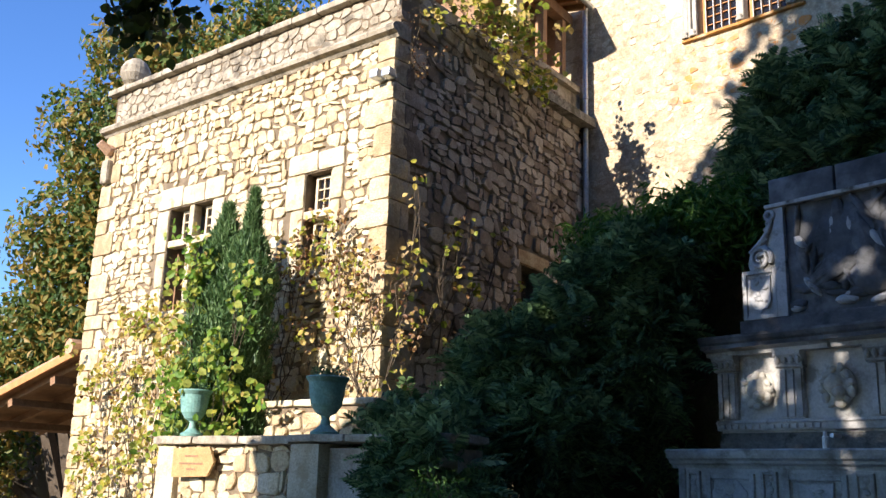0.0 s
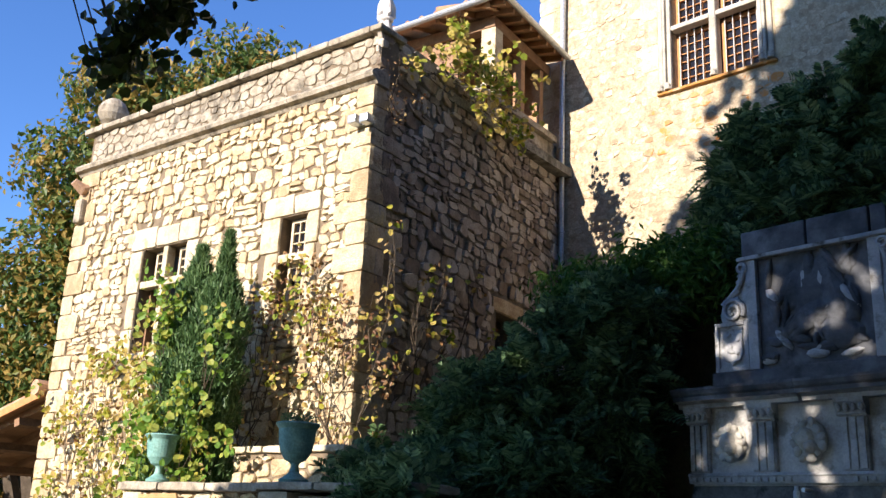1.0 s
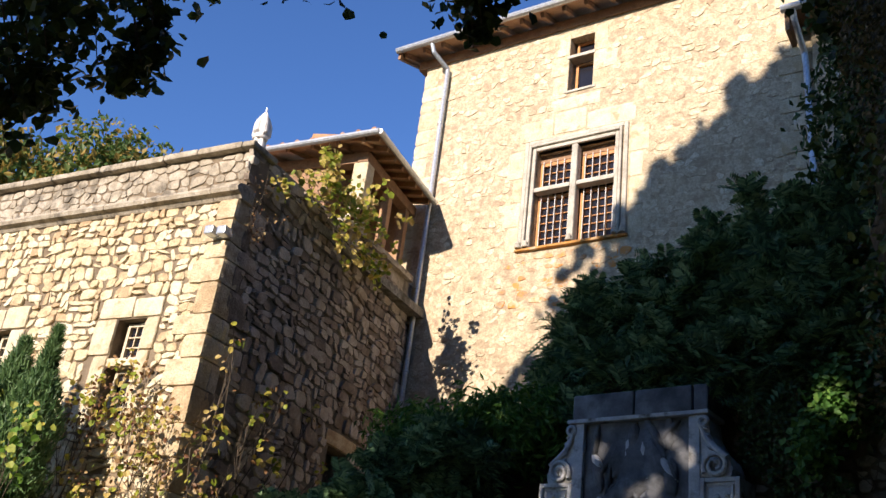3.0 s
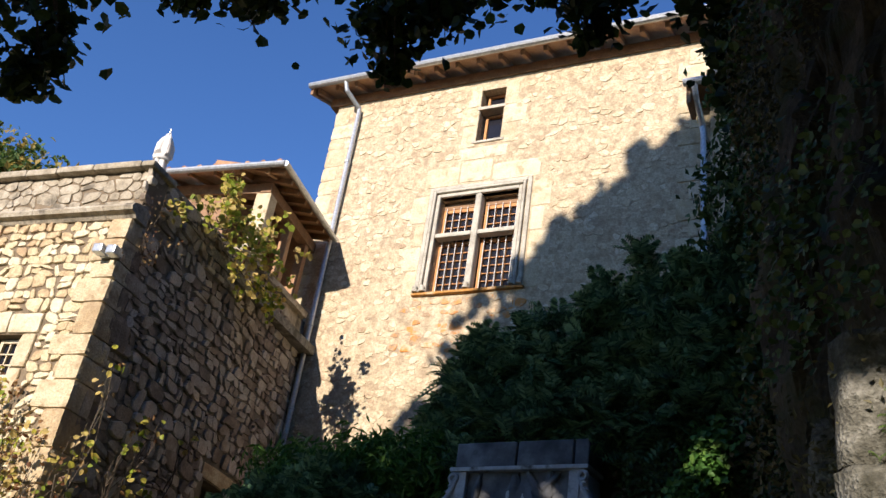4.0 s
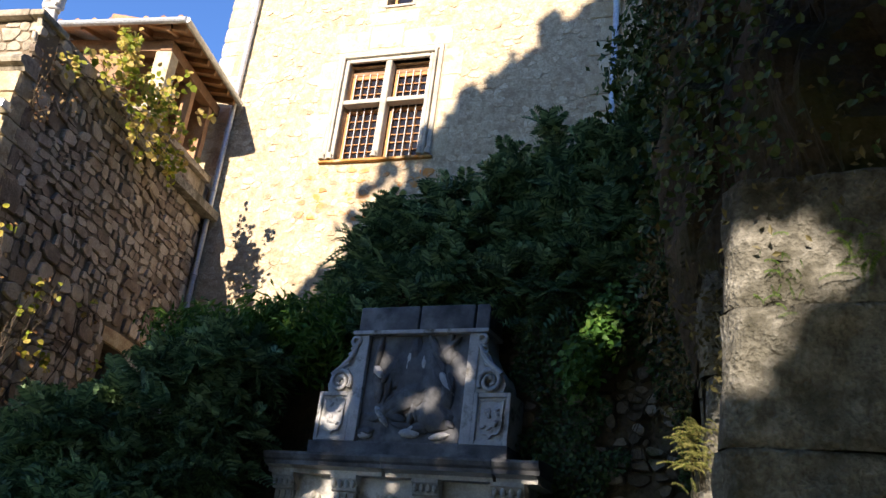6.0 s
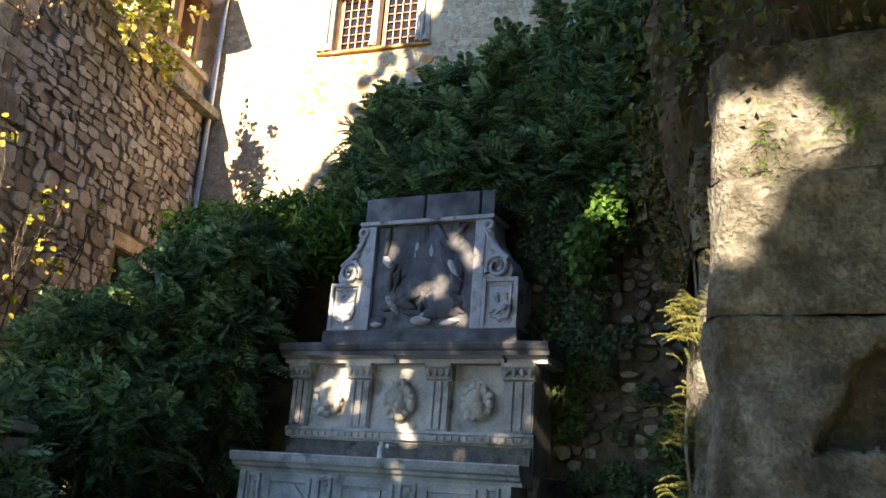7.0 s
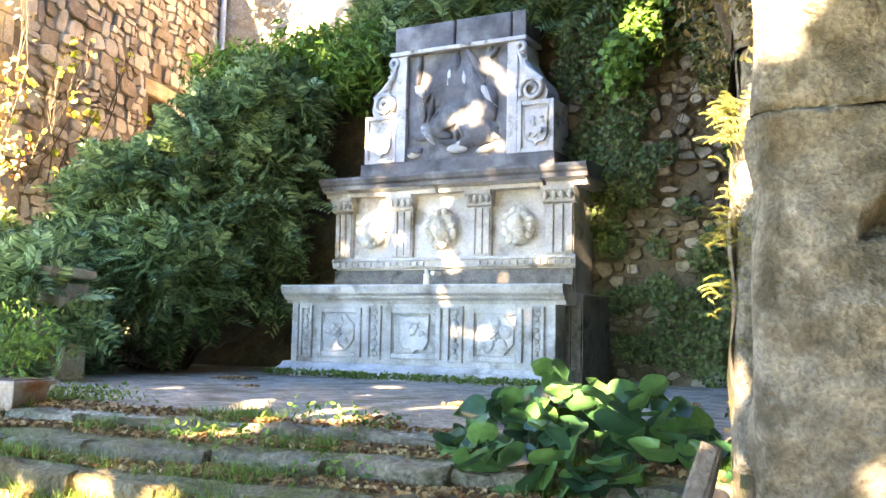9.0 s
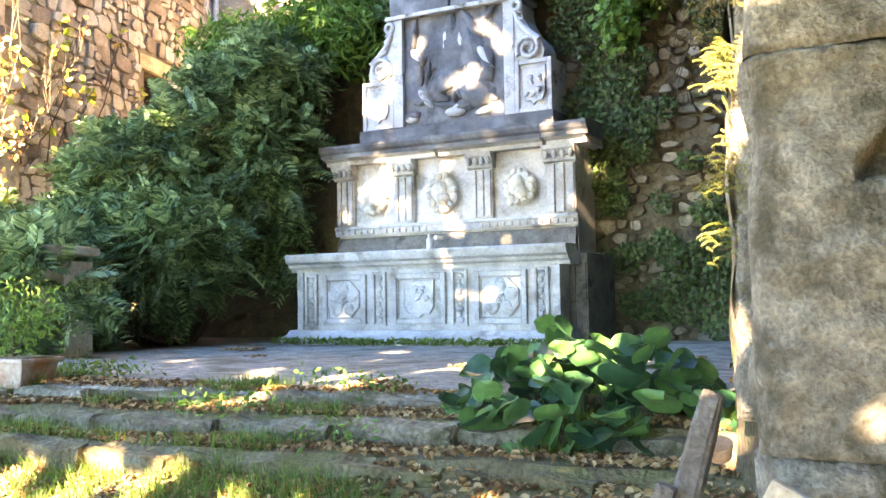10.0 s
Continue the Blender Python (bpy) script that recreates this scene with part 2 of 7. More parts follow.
def part(name, bm, mat, parent, label=""):
    return link(name, bm, mat, parent, label)


def thing(name, m, label, category, group="", kind=""):
    ob = new(name)
    ob.matrix_basis = m
    ob.empty_display_size = 0.1
    return tagged(ob, label, category, group, kind)


def add_box(bm, x0, x1, y0, y1, z0, z1, bevel=0.0):
    r = bmesh.ops.create_cube(bm, size=1.0)
    vs = r["verts"]
    for v in vs:
        v.co = Vector((x0 + (v.co.x + 0.5) * (x1 - x0), y0 + (v.co.y + 0.5) * (y1 - y0), z0 + (v.co.z + 0.5) * (z1 - z0)))
    if bevel:
        es = list({e for v in vs for e in v.link_edges})
        bmesh.ops.bevel(bm, geom=es, offset=bevel, segments=2, affect="EDGES", profile=0.6)
    return bm


def box(x0, x1, y0, y1, z0, z1, bevel=0.0):
    return add_box(bmesh.new(), x0, x1, y0, y1, z0, z1, bevel)


def extrude_profile(bm, prof, x0, x1, cap=True):
    """A moulding along x; prof is a list of (y, z)."""
    a = [bm.verts.new((x0, y, z)) for y, z in prof]
    b = [bm.verts.new((x1, y, z)) for y, z in prof]
    k = len(prof)
    for i in range(k):
        bm.faces.new((a[i], a[(i + 1) % k], b[(i + 1) % k], b[i]))
    if cap:
        bm.faces.new(a[::-1]); bm.faces.new(b)
    return bm


def lathe(prof, seg=24, bm=None, at=(0, 0, 0)):
    bm = bm or bmesh.new()
    rings = []
    for r, z in prof:
        rings.append([bm.verts.new((at[0] + r * math.cos(2 * math.pi * i / seg), at[1] + r * math.sin(2 * math.pi * i / seg), at[2] + z)) for i in range(seg)])
    for p, q in zip(rings, rings[1:]):
        for i in range(seg):
            bm.faces.new((p[i], p[(i + 1) % seg], q[(i + 1) % seg], q[i]))
    bm.faces.new(rings[0][::-1]); bm.faces.new(rings[-1])
    return bm


def tube(points, radii, seg=8, bm=None):
    bm = bm or bmesh.new()
    rings = []
    pts = [Vector(p) for p in points]
    for i, p in enumerate(pts):
        d = (pts[min(i + 1, len(pts) - 1)] - pts[max(i - 1, 0)]).normalized()
        u = d.orthogonal().normalized()
        v = d.cross(u)
        if rings:
            ref = rings[-1][1]
            u = (ref - d * ref.dot(d)).normalized(); v = d.cross(u)
        r = radii[i] if isinstance(radii, (list, tuple)) else radii
        rings.append(([bm.verts.new(p + r * (math.cos(2 * math.pi * k / seg) * u + math.sin(2 * math.pi * k / seg) * v)) for k in range(seg)], u))
    for (a, _), (b, _) in zip(rings, rings[1:]):
        for k in range(seg):
            bm.faces.new((a[k], a[(k + 1) % seg], b[(k + 1) % seg], b[k]))
    bm.faces.new(rings[0][0][::-1]); bm.faces.new(rings[-1][0])
    return bm


def leaf_mesh(name, centres, sizes, rng, normal=None, spread=1.0, aspect=0.55, fold=0.25, shape="rhomb"):
    """Many small folded leaves as one mesh. normal: the way that most of them face, (n, 3) or None."""
    c = np.asarray(centres, float)
    n = len(c)
    s = np.broadcast_to(np.asarray(sizes, float), (n,))[:, None]
    d = rng.normal(size=(n, 3))
    if normal is not None:
        d = d * spread + normal
    d /= np.linalg.norm(d, axis=1)[:, None]
    a = rng.normal(size=(n, 3))
    a[:, 2] -= 0.5
    a -= d * (a * d).sum(1)[:, None]
    a /= np.linalg.norm(a, axis=1)[:, None] + 1e-9
    b = np.cross(d, a)
    w = s * aspect
    if shape == "rhomb":
        offs = [(-0.5, 0, 0), (0.05, -0.5, 1), (0.5, 0, 0), (0.05, 0.5, 1)]
        faces = [(0, 1, 2), (0, 2, 3)]
    else:
        offs = [(-0.5, 0, 0), (-0.38, -0.42, .8), (0.1, -0.5, 1), (0.5, 0, 0), (0.1, 0.5, 1), (-0.38, 0.42, .8)]
        faces = [(0, 1, 2, 3), (0, 3, 4, 5)]
    k = len(offs)
    v = np.empty((n, k, 3))
    for i, (p, q, h) in enumerate(offs):
        v[:, i] = c + a * s * p + b * w * q + d * s * fold * h * 0.5
    idx = (np.arange(n) * k)[:, None]
    f = [tuple(r) for face in faces for r in (idx + np.array(face)).tolist()]
    me = bpy.data.meshes.new(name)
    me.from_pydata(v.reshape(-1, 3).tolist(), [], f)
    me.update()
    return me


def leaves(name, centres, sizes, mat, parent=None, label="", seed=1, **kw):
    me = leaf_mesh(name, centres, sizes, np.random.default_rng(seed), **kw)
    me.materials.append(mat)
    ob = new(name, me)
    if parent:
        ob.parent = parent
    if label:
        ob["label"] = label
    return ob


def clumps(rng, n, blobs, per, r_leaf, shell=0.55):
    """Leaf centres in tufts, spread near the surface of ellipsoids (cx, cy, cz, rx, ry, rz)."""
    vol = np.array([b[3] * b[4] + b[4] * b[5] + b[3] * b[5] for b in blobs])
    pick = rng.choice(len(blobs), n, p=vol / vol.sum())
    bl = np.array(blobs)[pick]
    d = rng.normal(size=(n, 3))
    d /= np.linalg.norm(d, axis=1)[:, None]
    rad = shell + (1.12 - shell) * rng.random(n) ** 0.6
    cc = bl[:, :3] + d * bl[:, 3:] * rad[:, None]
    pts = np.repeat(cc, per, 0) + rng.normal(size=(n * per, 3)) * r_leaf
    nor = np.repeat(d, per, 0)
    return pts, nor


# ---- ground, lawn and terrace ----
def nz(x, y, z=0.0, s=1.0):
    return noise.noise((x * s, y * s, z * s))


def sheet(xs, ys, h):
    bm = bmesh.new()
    g = [[bm.verts.new((x, y, h(x, y))) for x in xs] for y in ys]
    for i in range(len(ys) - 1):
        for j in range(len(xs) - 1):
            bm.faces.new((g[i][j], g[i][j + 1], g[i + 1][j + 1], g[i + 1][j]))
    return bm


def lawn_height(x, y):
    return -0.05 + 0.98 * max(0.0, min(1.0, (y - 0.2) / 3.3)) + 0.035 * nz(x, y, 0, 1.7) + 0.02 * nz(x, y, 3, 5)


def sheet_lines(a, b, step):
    return [a + (b - a) * i / max(1, round((b - a) / step)) for i in range(max(1, round((b - a) / step)) + 1)]


ground = link("ground", sheet([-900, -100, -30, -12, -6, -2, 2, 10, 40, 900], [-900, -60, -10, -3, 0, 3, 6, 12, 40, 900], lambda x, y: -0.22), M_GROUND)
tagged(ground, "brown garden soil reaching out to the distance", "ground", kind="structure")
lawn = link("lawn", sheet(sheet_lines(-9, 7.8, 0.14), sheet_lines(-9.3, 3.75, 0.14), lawn_height), M_LAWN)
tagged(lawn, "sloping lawn of thin grass and bare soil strewn with brown leaves", "lawn", kind="structure")


def terrace_height(x, y):
    return 1.165 + 0.012 * nz(x, y, 0, 1.3) - 0.02 * max(0, (5 - y))


def edge_line(x, y0):
    return y0 + 0.10 * (x + 2.6) * 0.9 + 0.05 * nz(x, 7, 0, 1.1)


def slab(xs, front, back, height, low):
    """A paved slab with a wavy front edge and a riser below it."""
    bm = bmesh.new()
    rows = []
    for x in xs:
        y0 = front(x)
        col = [(x, y0 + 0.03, low), (x, y0 - 0.01, height(x, y0) - 0.05), (x, y0 + 0.025, height(x, y0))]
        for k in range(1, 9):
            y = y0 + (back - y0) * k / 8
            col.append((x, y, height(x, y)))
        rows.append([bm.verts.new(p) for p in col])
    for a, b in zip(rows, rows[1:]):
        for k in range(len(a) - 1):
            bm.faces.new((a[k], b[k], b[k + 1], a[k + 1]))
    return bm


pavement = link("pavement", slab(sheet_lines(-9.5, -0.9, 0.15), lambda x: edge_line(x, 4.16), 9.3, terrace_height, 0.9), M_PAVE)
tagged(pavement, "grey worn stone paving before the fountain", "pavement", kind="structure")
step_upper = link("step", slab(sheet_lines(-9.5, -0.9, 0.15), lambda x: edge_line(x, 3.77), 4.6, lambda x, y: 1.085 + 0.02 * nz(x, y, 2, 2), 0.8), M_STEP)
tagged(step_upper, "low mossy stone step covered with fallen leaves", "step", "garden steps", "structure")
step_lower = link("step", slab(sheet_lines(-9.5, -0.9, 0.15), lambda x: edge_line(x, 3.46), 4.2, lambda x, y: 0.985 + 0.025 * nz(x, y, 5, 2), 0.6), M_STEP)
tagged(step_lower, "low mossy stone step with grass growing on it", "step", "garden steps", "structure")


# ---- masonry ----
def stone_rings(pts, depth, rng, back=0.02):
    """Vertices and faces of one rounded stone; pts: corners (x, z) counter-clockwise, seen from -y."""
    p = np.array(pts, float)
    c = p.mean(0)
    out = []
    for i in range(len(p)):
        a, b, d = p[i - 1], p[i], p[(i + 1) % len(p)]
        k = rng.uniform(0.10, 0.34)
        out += [b + (a - b) * k + rng.normal(size=2) * 0.004, b + (d - b) * rng.uniform(0.10, 0.34) + rng.normal(size=2) * 0.004]
    o = np.array(out)
    n = len(o)
    tilt = rng.normal(size=2) * 0.05
    v = []
    for scale, dep in ((1.0, -back), (0.97, depth * 0.65), (0.87, depth)):
        q = c + (o - c) * scale
        for x, z in q:
            v.append((x, -dep - (x - c[0]) * tilt[0] - (z - c[1]) * tilt[1], z))
    f = []
    for r in (0, n):
        for i in range(n):
            j = (i + 1) % n
            f.append((r + i, r + j, r + n + j, r + n + i))
    f.append(tuple(range(2 * n, 3 * n)))
    return v, f


def clip(poly, n, d):
    """The part of a convex polygon on the side n . p <= d."""
    out = []
    for i in range(len(poly)):
        a, b = poly[i - 1], poly[i]
        fa, fb = a[0] * n[0] + a[1] * n[1] - d, b[0] * n[0] + b[1] * n[1] - d
        if (fa > 0) != (fb > 0):
            t = fa / (fa - fb)
            out.append((a[0] + (b[0] - a[0]) * t, a[1] + (b[1] - a[1]) * t))
        if fb <= 0:
            out.append(b)
    return out


def random_rubble(x0, x1, z0, z1, holes, rng, h=(0.11, 0.26), w=(0.14, 0.42), depth=(0.02, 0.05), gap=0.012):
    """Closely fitted angular stones in rough courses; holes: (x0, x1, z0, z1) left free."""
    seeds = []
    z = z0
    while z < z1:
        hh = rng.uniform(*h)
        x = x0 - rng.uniform(0, w[1])
        while x < x1:
            ww = rng.uniform(*w)
            big = rng.random() < 0.12
            seeds.append((x + ww * 0.5, z + hh * 0.5 + rng.normal() * hh * 0.22, 1.0 + (0.5 if big else 0.0) + rng.normal() * 0.12))
            x += ww * (1.35 if big else 1.0)
        z += hh
    S = np.array(seeds)
    k = (h[0] + h[1]) / (w[0] + w[1])
    q = np.stack([S[:, 0] * k, S[:, 1]], 1)
    wt = S[:, 2] * (h[0] + h[1]) / 2
    reach = h[1] * 2.6
    stones = []
    for i in range(len(S)):
        cx, cz = S[i, :2]
        if not (x0 < cx < x1 and z0 < cz < z1):
            continue
        if any(a < cx < b and c < cz < d for a, b, c, d in holes):
            continue
        poly = [(x0, z0), (x1, z0), (x1, z1), (x0, z1)]
        dist = np.abs(q - q[i]).sum(1)
        for jn in np.nonzero((dist < reach) & (dist > 1e-9))[0]:
            dv = q[jn] - q[i]
            ln = float(np.hypot(*dv))
            f = 0.5 + 0.35 * (wt[i] - wt[jn]) / max(ln, 0.05)
            f = min(0.72, max(0.28, f))
            m = q[i] + dv * f
            n = (dv[0] * k, dv[1])
            poly = clip(poly, n, n[0] * m[0] / k + n[1] * m[1])
            if len(poly) < 3:
                break
        if len(poly) < 3:
            continue
        for a, b, c, d in holes:
            # keep the side of the hole on which the stone lies
            side = max((a - cx, (1, 0), a), (cx - b, (-1, 0), -b), (c - cz, (0, 1), c), (cz - d, (0, -1), -d), key=lambda t: t[0])
            if any(a < p[0] < b and c < p[1] < d for p in poly) or (min(p[0] for p in poly) < b and max(p[0] for p in poly) > a and min(p[1] for p in poly) < d and max(p[1] for p in poly) > c):
                poly = clip(poly, side[1], side[2])
        if len(poly) < 3:
            continue
        P = np.array(poly)
        c_ = P.mean(0)
        ext = P.max(0) - P.min(0)
        if min(ext) < 0.05 or max(ext) > 1.2:
            continue
        g = gap * rng.uniform(0.5, 1.5)
        P = c_ + (P - c_) * np.clip(1 - 2 * g / ext, 0.6, 1)
        stones.append(stone_rings(P + rng.normal(size=P.shape) * 0.006, rng.uniform(*depth), rng))
    return stones


def rubble(x0, x1, z0, z1, holes, rng, h=(0.11, 0.26), w=(0.14, 0.42), depth=(0.02, 0.05), gap=0.012):
    """Stones of a rubble wall in rough, wavy courses; holes: (x0, x1, z0, z1) left free."""
    stones = []
    z = z0
    wave = rng.uniform(0, 99)

    def line(zb, x):
        if zb <= z0 + 0.01 or zb >= z1 - 0.01:
            return zb
        return zb + 0.075 * noise.noise((x * 0.9, zb * 1.7, wave)) + 0.045 * noise.noise((x * 3.6, zb * 3, wave))
    while z < z1 - 0.03:
        hh = rng.uniform(*h)
        if z1 - (z + hh) < h[0] * 0.8:
            hh = z1 - z
        x = x0 - rng.uniform(0, 0.1)
        while x < x1:
            ww = rng.uniform(*w) * (0.7 + 0.6 * hh / h[1])
            if x1 - (x + ww) < w[0] * 0.7:
                ww = x1 - x
            a, b = max(x, x0), min(x + ww, x1)
            x += ww
            r = rng.random()
            cut = rng.uniform(0.35, 0.65)
            if hh > 0.15 and r < 0.30:
                cells = [(0, 1, 0, cut), (0, 1, cut, 1)]
            elif hh > 0.15 and r < 0.45:
                m = rng.uniform(0.35, 0.65)
                cells = [(0, m, 0, 1), (m, 1, 0, cut), (m, 1, cut, 1)]
            else:
                cells = [(0, 1, 0, 1)]
            lean = rng.normal() * 0.035
            for u0, u1, f0, f1 in cells:
                aa, bb = a + (b - a) * u0, a + (b - a) * u1
                la, lb, ua, ub = line(z, aa), line(z, bb), line(z + hh, aa), line(z + hh, bb)
                lo0, lo1 = la + (ua - la) * f0, lb + (ub - lb) * f0
                hi0, hi1 = la + (ua - la) * f1, lb + (ub - lb) * f1
                mz = (lo0 + hi1) / 2
                drop = False
                for hx0, hx1, hz0, hz1 in holes:
                    if hz0 - 0.03 < mz < hz1 + 0.03 and bb > hx0 and aa < hx1:
                        if aa < hx0 - 0.07:
                            bb = min(bb, hx0)
                        elif bb > hx1 + 0.07:
                            aa = max(aa, hx1)
                        else:
                            drop = True
                if drop or bb - aa < 0.05 or hi0 - lo0 < 0.03:
                    continue
                g = gap * rng.uniform(0.5, 1.5)
                j = lambda: rng.normal() * 0.015
                pts = [(aa + g + j(), lo0 + g + j()), (bb - g + j(), lo1 + g + j()), (bb - g + j() + lean, hi1 - g + j()), (aa + g + j() + lean, hi0 - g + j())]
                if rng.random() < 0.5:
                    k = rng.uniform(0.3, 0.7)
                    pts.insert(3, (pts[2][0] * (1 - k) + pts[3][0] * k, pts[2][1] * (1 - k) + pts[3][1] * k + rng.uniform(0.0, 0.03)))
                stones.append(stone_rings(pts, rng.uniform(*depth), rng))
        z += hh
    return stones


def lay(stones, wall, m, mat_one, mat_rest, near, name="stone", limit=290):
    """Stones that near() picks become parts of the wall, the others one joined part."""
    ones = [s for s in stones if near(np.mean(s[0], 0))][:limit]
    ids = {id(s) for s in ones}
    for v, f in ones:
        me = bpy.data.meshes.new(name)
        me.from_pydata(v, [], f)
        me.materials.append(mat_one)
        ob = new(name, me)
        ob.parent = wall
    vs, fs = [], []
    for s in stones:
        if id(s) not in ids:
            k = len(vs)
            vs += s[0]
            fs += [tuple(i + k for i in q) for q in s[1]]
    if vs:
        me = bpy.data.meshes.new(name + "work")
        me.from_pydata(vs, [], fs)
        me.materials.append(mat_rest)
        ob = new(name + "work", me)
        ob.parent = wall
        tagged(ob, kind="stuff")


def wall_with_holes(x0, x1, y0, y1, z0, z1, holes):
    """A thick wall with rectangular openings through it."""
    xs = sorted({x0, x1, *[h[0] for h in holes], *[h[1] for h in holes]})
    zs = sorted({z0, z1, *[h[2] for h in holes], *[h[3] for h in holes]})
    bm = bmesh.new()
    solid = {}
    for i in range(len(xs) - 1):
        for k in range(len(zs) - 1):
            cx, cz = (xs[i] + xs[i + 1]) / 2, (zs[k] + zs[k + 1]) / 2
            solid[i, k] = not any(h[0] < cx < h[1] and h[2] < cz < h[3] for h in holes)
    vert = {}

    def V(i, y, k):
        key = (i, y, k)
        if key not in vert:
            vert[key] = bm.verts.new((xs[i], y, zs[k]))
        return vert[key]
    for (i, k), s in solid.items():
        if not s:
            continue
        bm.faces.new((V(i, y0, k), V(i + 1, y0, k), V(i + 1, y0, k + 1), V(i, y0, k + 1)))
        bm.faces.new((V(i, y1, k + 1), V(i + 1, y1, k + 1), V(i + 1, y1, k), V(i, y1, k)))
        if not solid.get((i - 1, k)):
            bm.faces.new((V(i, y1, k), V(i, y0, k), V(i, y0, k + 1), V(i, y1, k + 1)))
        if not solid.get((i + 1, k)):
            bm.faces.new((V(i + 1, y0, k), V(i + 1, y1, k), V(i + 1, y1, k + 1), V(i + 1, y0, k + 1)))
        if not solid.get((i, k - 1)):
            bm.faces.new((V(i, y0, k), V(i, y1, k), V(i + 1, y1, k), V(i + 1, y0, k)))
        if not solid.get((i, k + 1)):
            bm.faces.new((V(i, y0, k + 1), V(i + 1, y0, k + 1), V(i + 1, y1, k + 1), V(i, y1, k + 1)))
    return bm


def rough_block(x0, x1, y0, y1, z0, z1, seed, amp=0.03):
    """A worn block: a subdivided box with uneven faces and soft corners."""
    bm = box(x0, x1, y0, y1, z0, z1)
    bmesh.ops.subdivide_edges(bm, edges=bm.edges[:], cuts=5, use_grid_fill=True)
    c = Vector(((x0 + x1) / 2, (y0 + y1) / 2, (z0 + z1) / 2))
    h = Vector((x1 - x0, y1 - y0, z1 - z0)) / 2
    for v in bm.verts:
        d = v.co - c
        k = sum(1 for i in range(3) if abs(abs(d[i]) - h[i]) < 1e-5)
        if k > 1:
            v.co -= Vector((d.x / h.x, d.y / h.y, d.z / h.z)) * 0.006 * (k - 1)
        v.co += noise.noise_vector(v.co * 5 + Vector((seed, 0, 0))) * amp + noise.noise_vector(v.co * 16 + Vector((seed, 0, 0))) * amp * 0.4
    return bm


def block_part(parent, x0, x1, y0, y1, z0, z1, mat=None, bevel=0.018, name="stone_block"):
    return part(name, rough_block(x0, x1, y0, y1, z0, z1, x0 * 7 + z0 * 3, 0.009), mat or M_DRESSED, parent)


def casement(parent, x0, x1, y, z0, z1, cols, rows, wood, bar, frame_w=0.05, bar_w=0.014, stanchions=False):
    """A wooden casement with glazing bars and a pane behind, as parts of a window."""
    fr = bmesh.new()
    add_box(fr, x0, x0 + frame_w, y - 0.03, y + 0.03, z0, z1)
    add_box(fr, x1 - frame_w, x1, y - 0.03, y + 0.03, z0, z1)
    add_box(fr, x0 + frame_w, x1 - frame_w, y - 0.028, y + 0.028, z0, z0 + frame_w)
    add_box(fr, x0 + frame_w, x1 - frame_w, y - 0.028, y + 0.028, z1 - frame_w, z1)
    leaf = part("casement", fr, wood, parent)
    a, b, c, d = x0 + frame_w, x1 - frame_w, z0 + frame_w, z1 - frame_w
    for i in range(1, cols):
        x = a + (b - a) * i / cols
        part("glazing_bar", box(x - bar_w / 2, x + bar_w / 2, y - 0.02, y + 0.015, c, d), bar, leaf)
    for i in range(1, rows):
        z = c + (d - c) * i / rows
        part("glazing_bar", box(a, b, y - 0.016, y + 0.012, z - bar_w / 2, z + bar_w / 2), bar, leaf)
    part("pane", box(a, b, y + 0.018, y + 0.024, c, d), M_GLASS, leaf)
    if stanchions:
        k = 5
        for i in range(k):
            x = x0 + (x1 - x0) * (i + 0.5) / k
            part("window_grille_bar", tube([(x, y - 0.06, z0 - 0.02), (x, y - 0.06, z1 + 0.02)], 0.008, 6), M_WHITE, parent)
    return leaf


# ---- annex ----
FACADE = Matrix.Translation((-9.47, 6.78, 0)) @ Matrix.Rotation(radians(11.5), 4, "Z")
SIDE_ANGLE = math.atan2(12.09 - 6.78, -10.95 + 9.47)
SIDE = Matrix.Translation((-9.47, 6.78, 0)) @ Matrix.Rotation(SIDE_ANGLE, 4, "Z")
TOWER = Matrix.Translation((-11.4, 12.04, 0)) @ Matrix.Rotation(radians(5.4), 4, "Z")
rng = np.random.default_rng(11)

WIN_A = (-4.61, -3.53, 4.06, 5.68)
WIN_B = (-1.53, -1.03, 4.35, 5.70)
facade = link("wall_south", wall_with_holes(-6.62, 0.0, 0.0, 0.5, -0.2, 7.32, [WIN_A, WIN_B]), M_MORTAR_DARKENED, m=FACADE)
tagged(facade, "sunlit facade of cream rubble stone with mortar darkened for joint shade", "wall", kind="structure")

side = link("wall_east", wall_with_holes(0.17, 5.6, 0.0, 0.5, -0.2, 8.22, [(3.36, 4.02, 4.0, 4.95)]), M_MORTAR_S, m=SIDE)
tagged(side, "side wall of irregular rubble stone, shade put into its darker brown", "wall", kind="structure")
# dark sheet added behind the windows, standing in for the unlit room
annex_dark = link("shade_sheet_annex", box(-6.4, -0.7, 1.6, 1.75, 3.2, 7.0), M_BANK, m=FACADE)
tagged(annex_dark, "dark sheet added behind the annex windows for room shade", "wall", kind="structure")

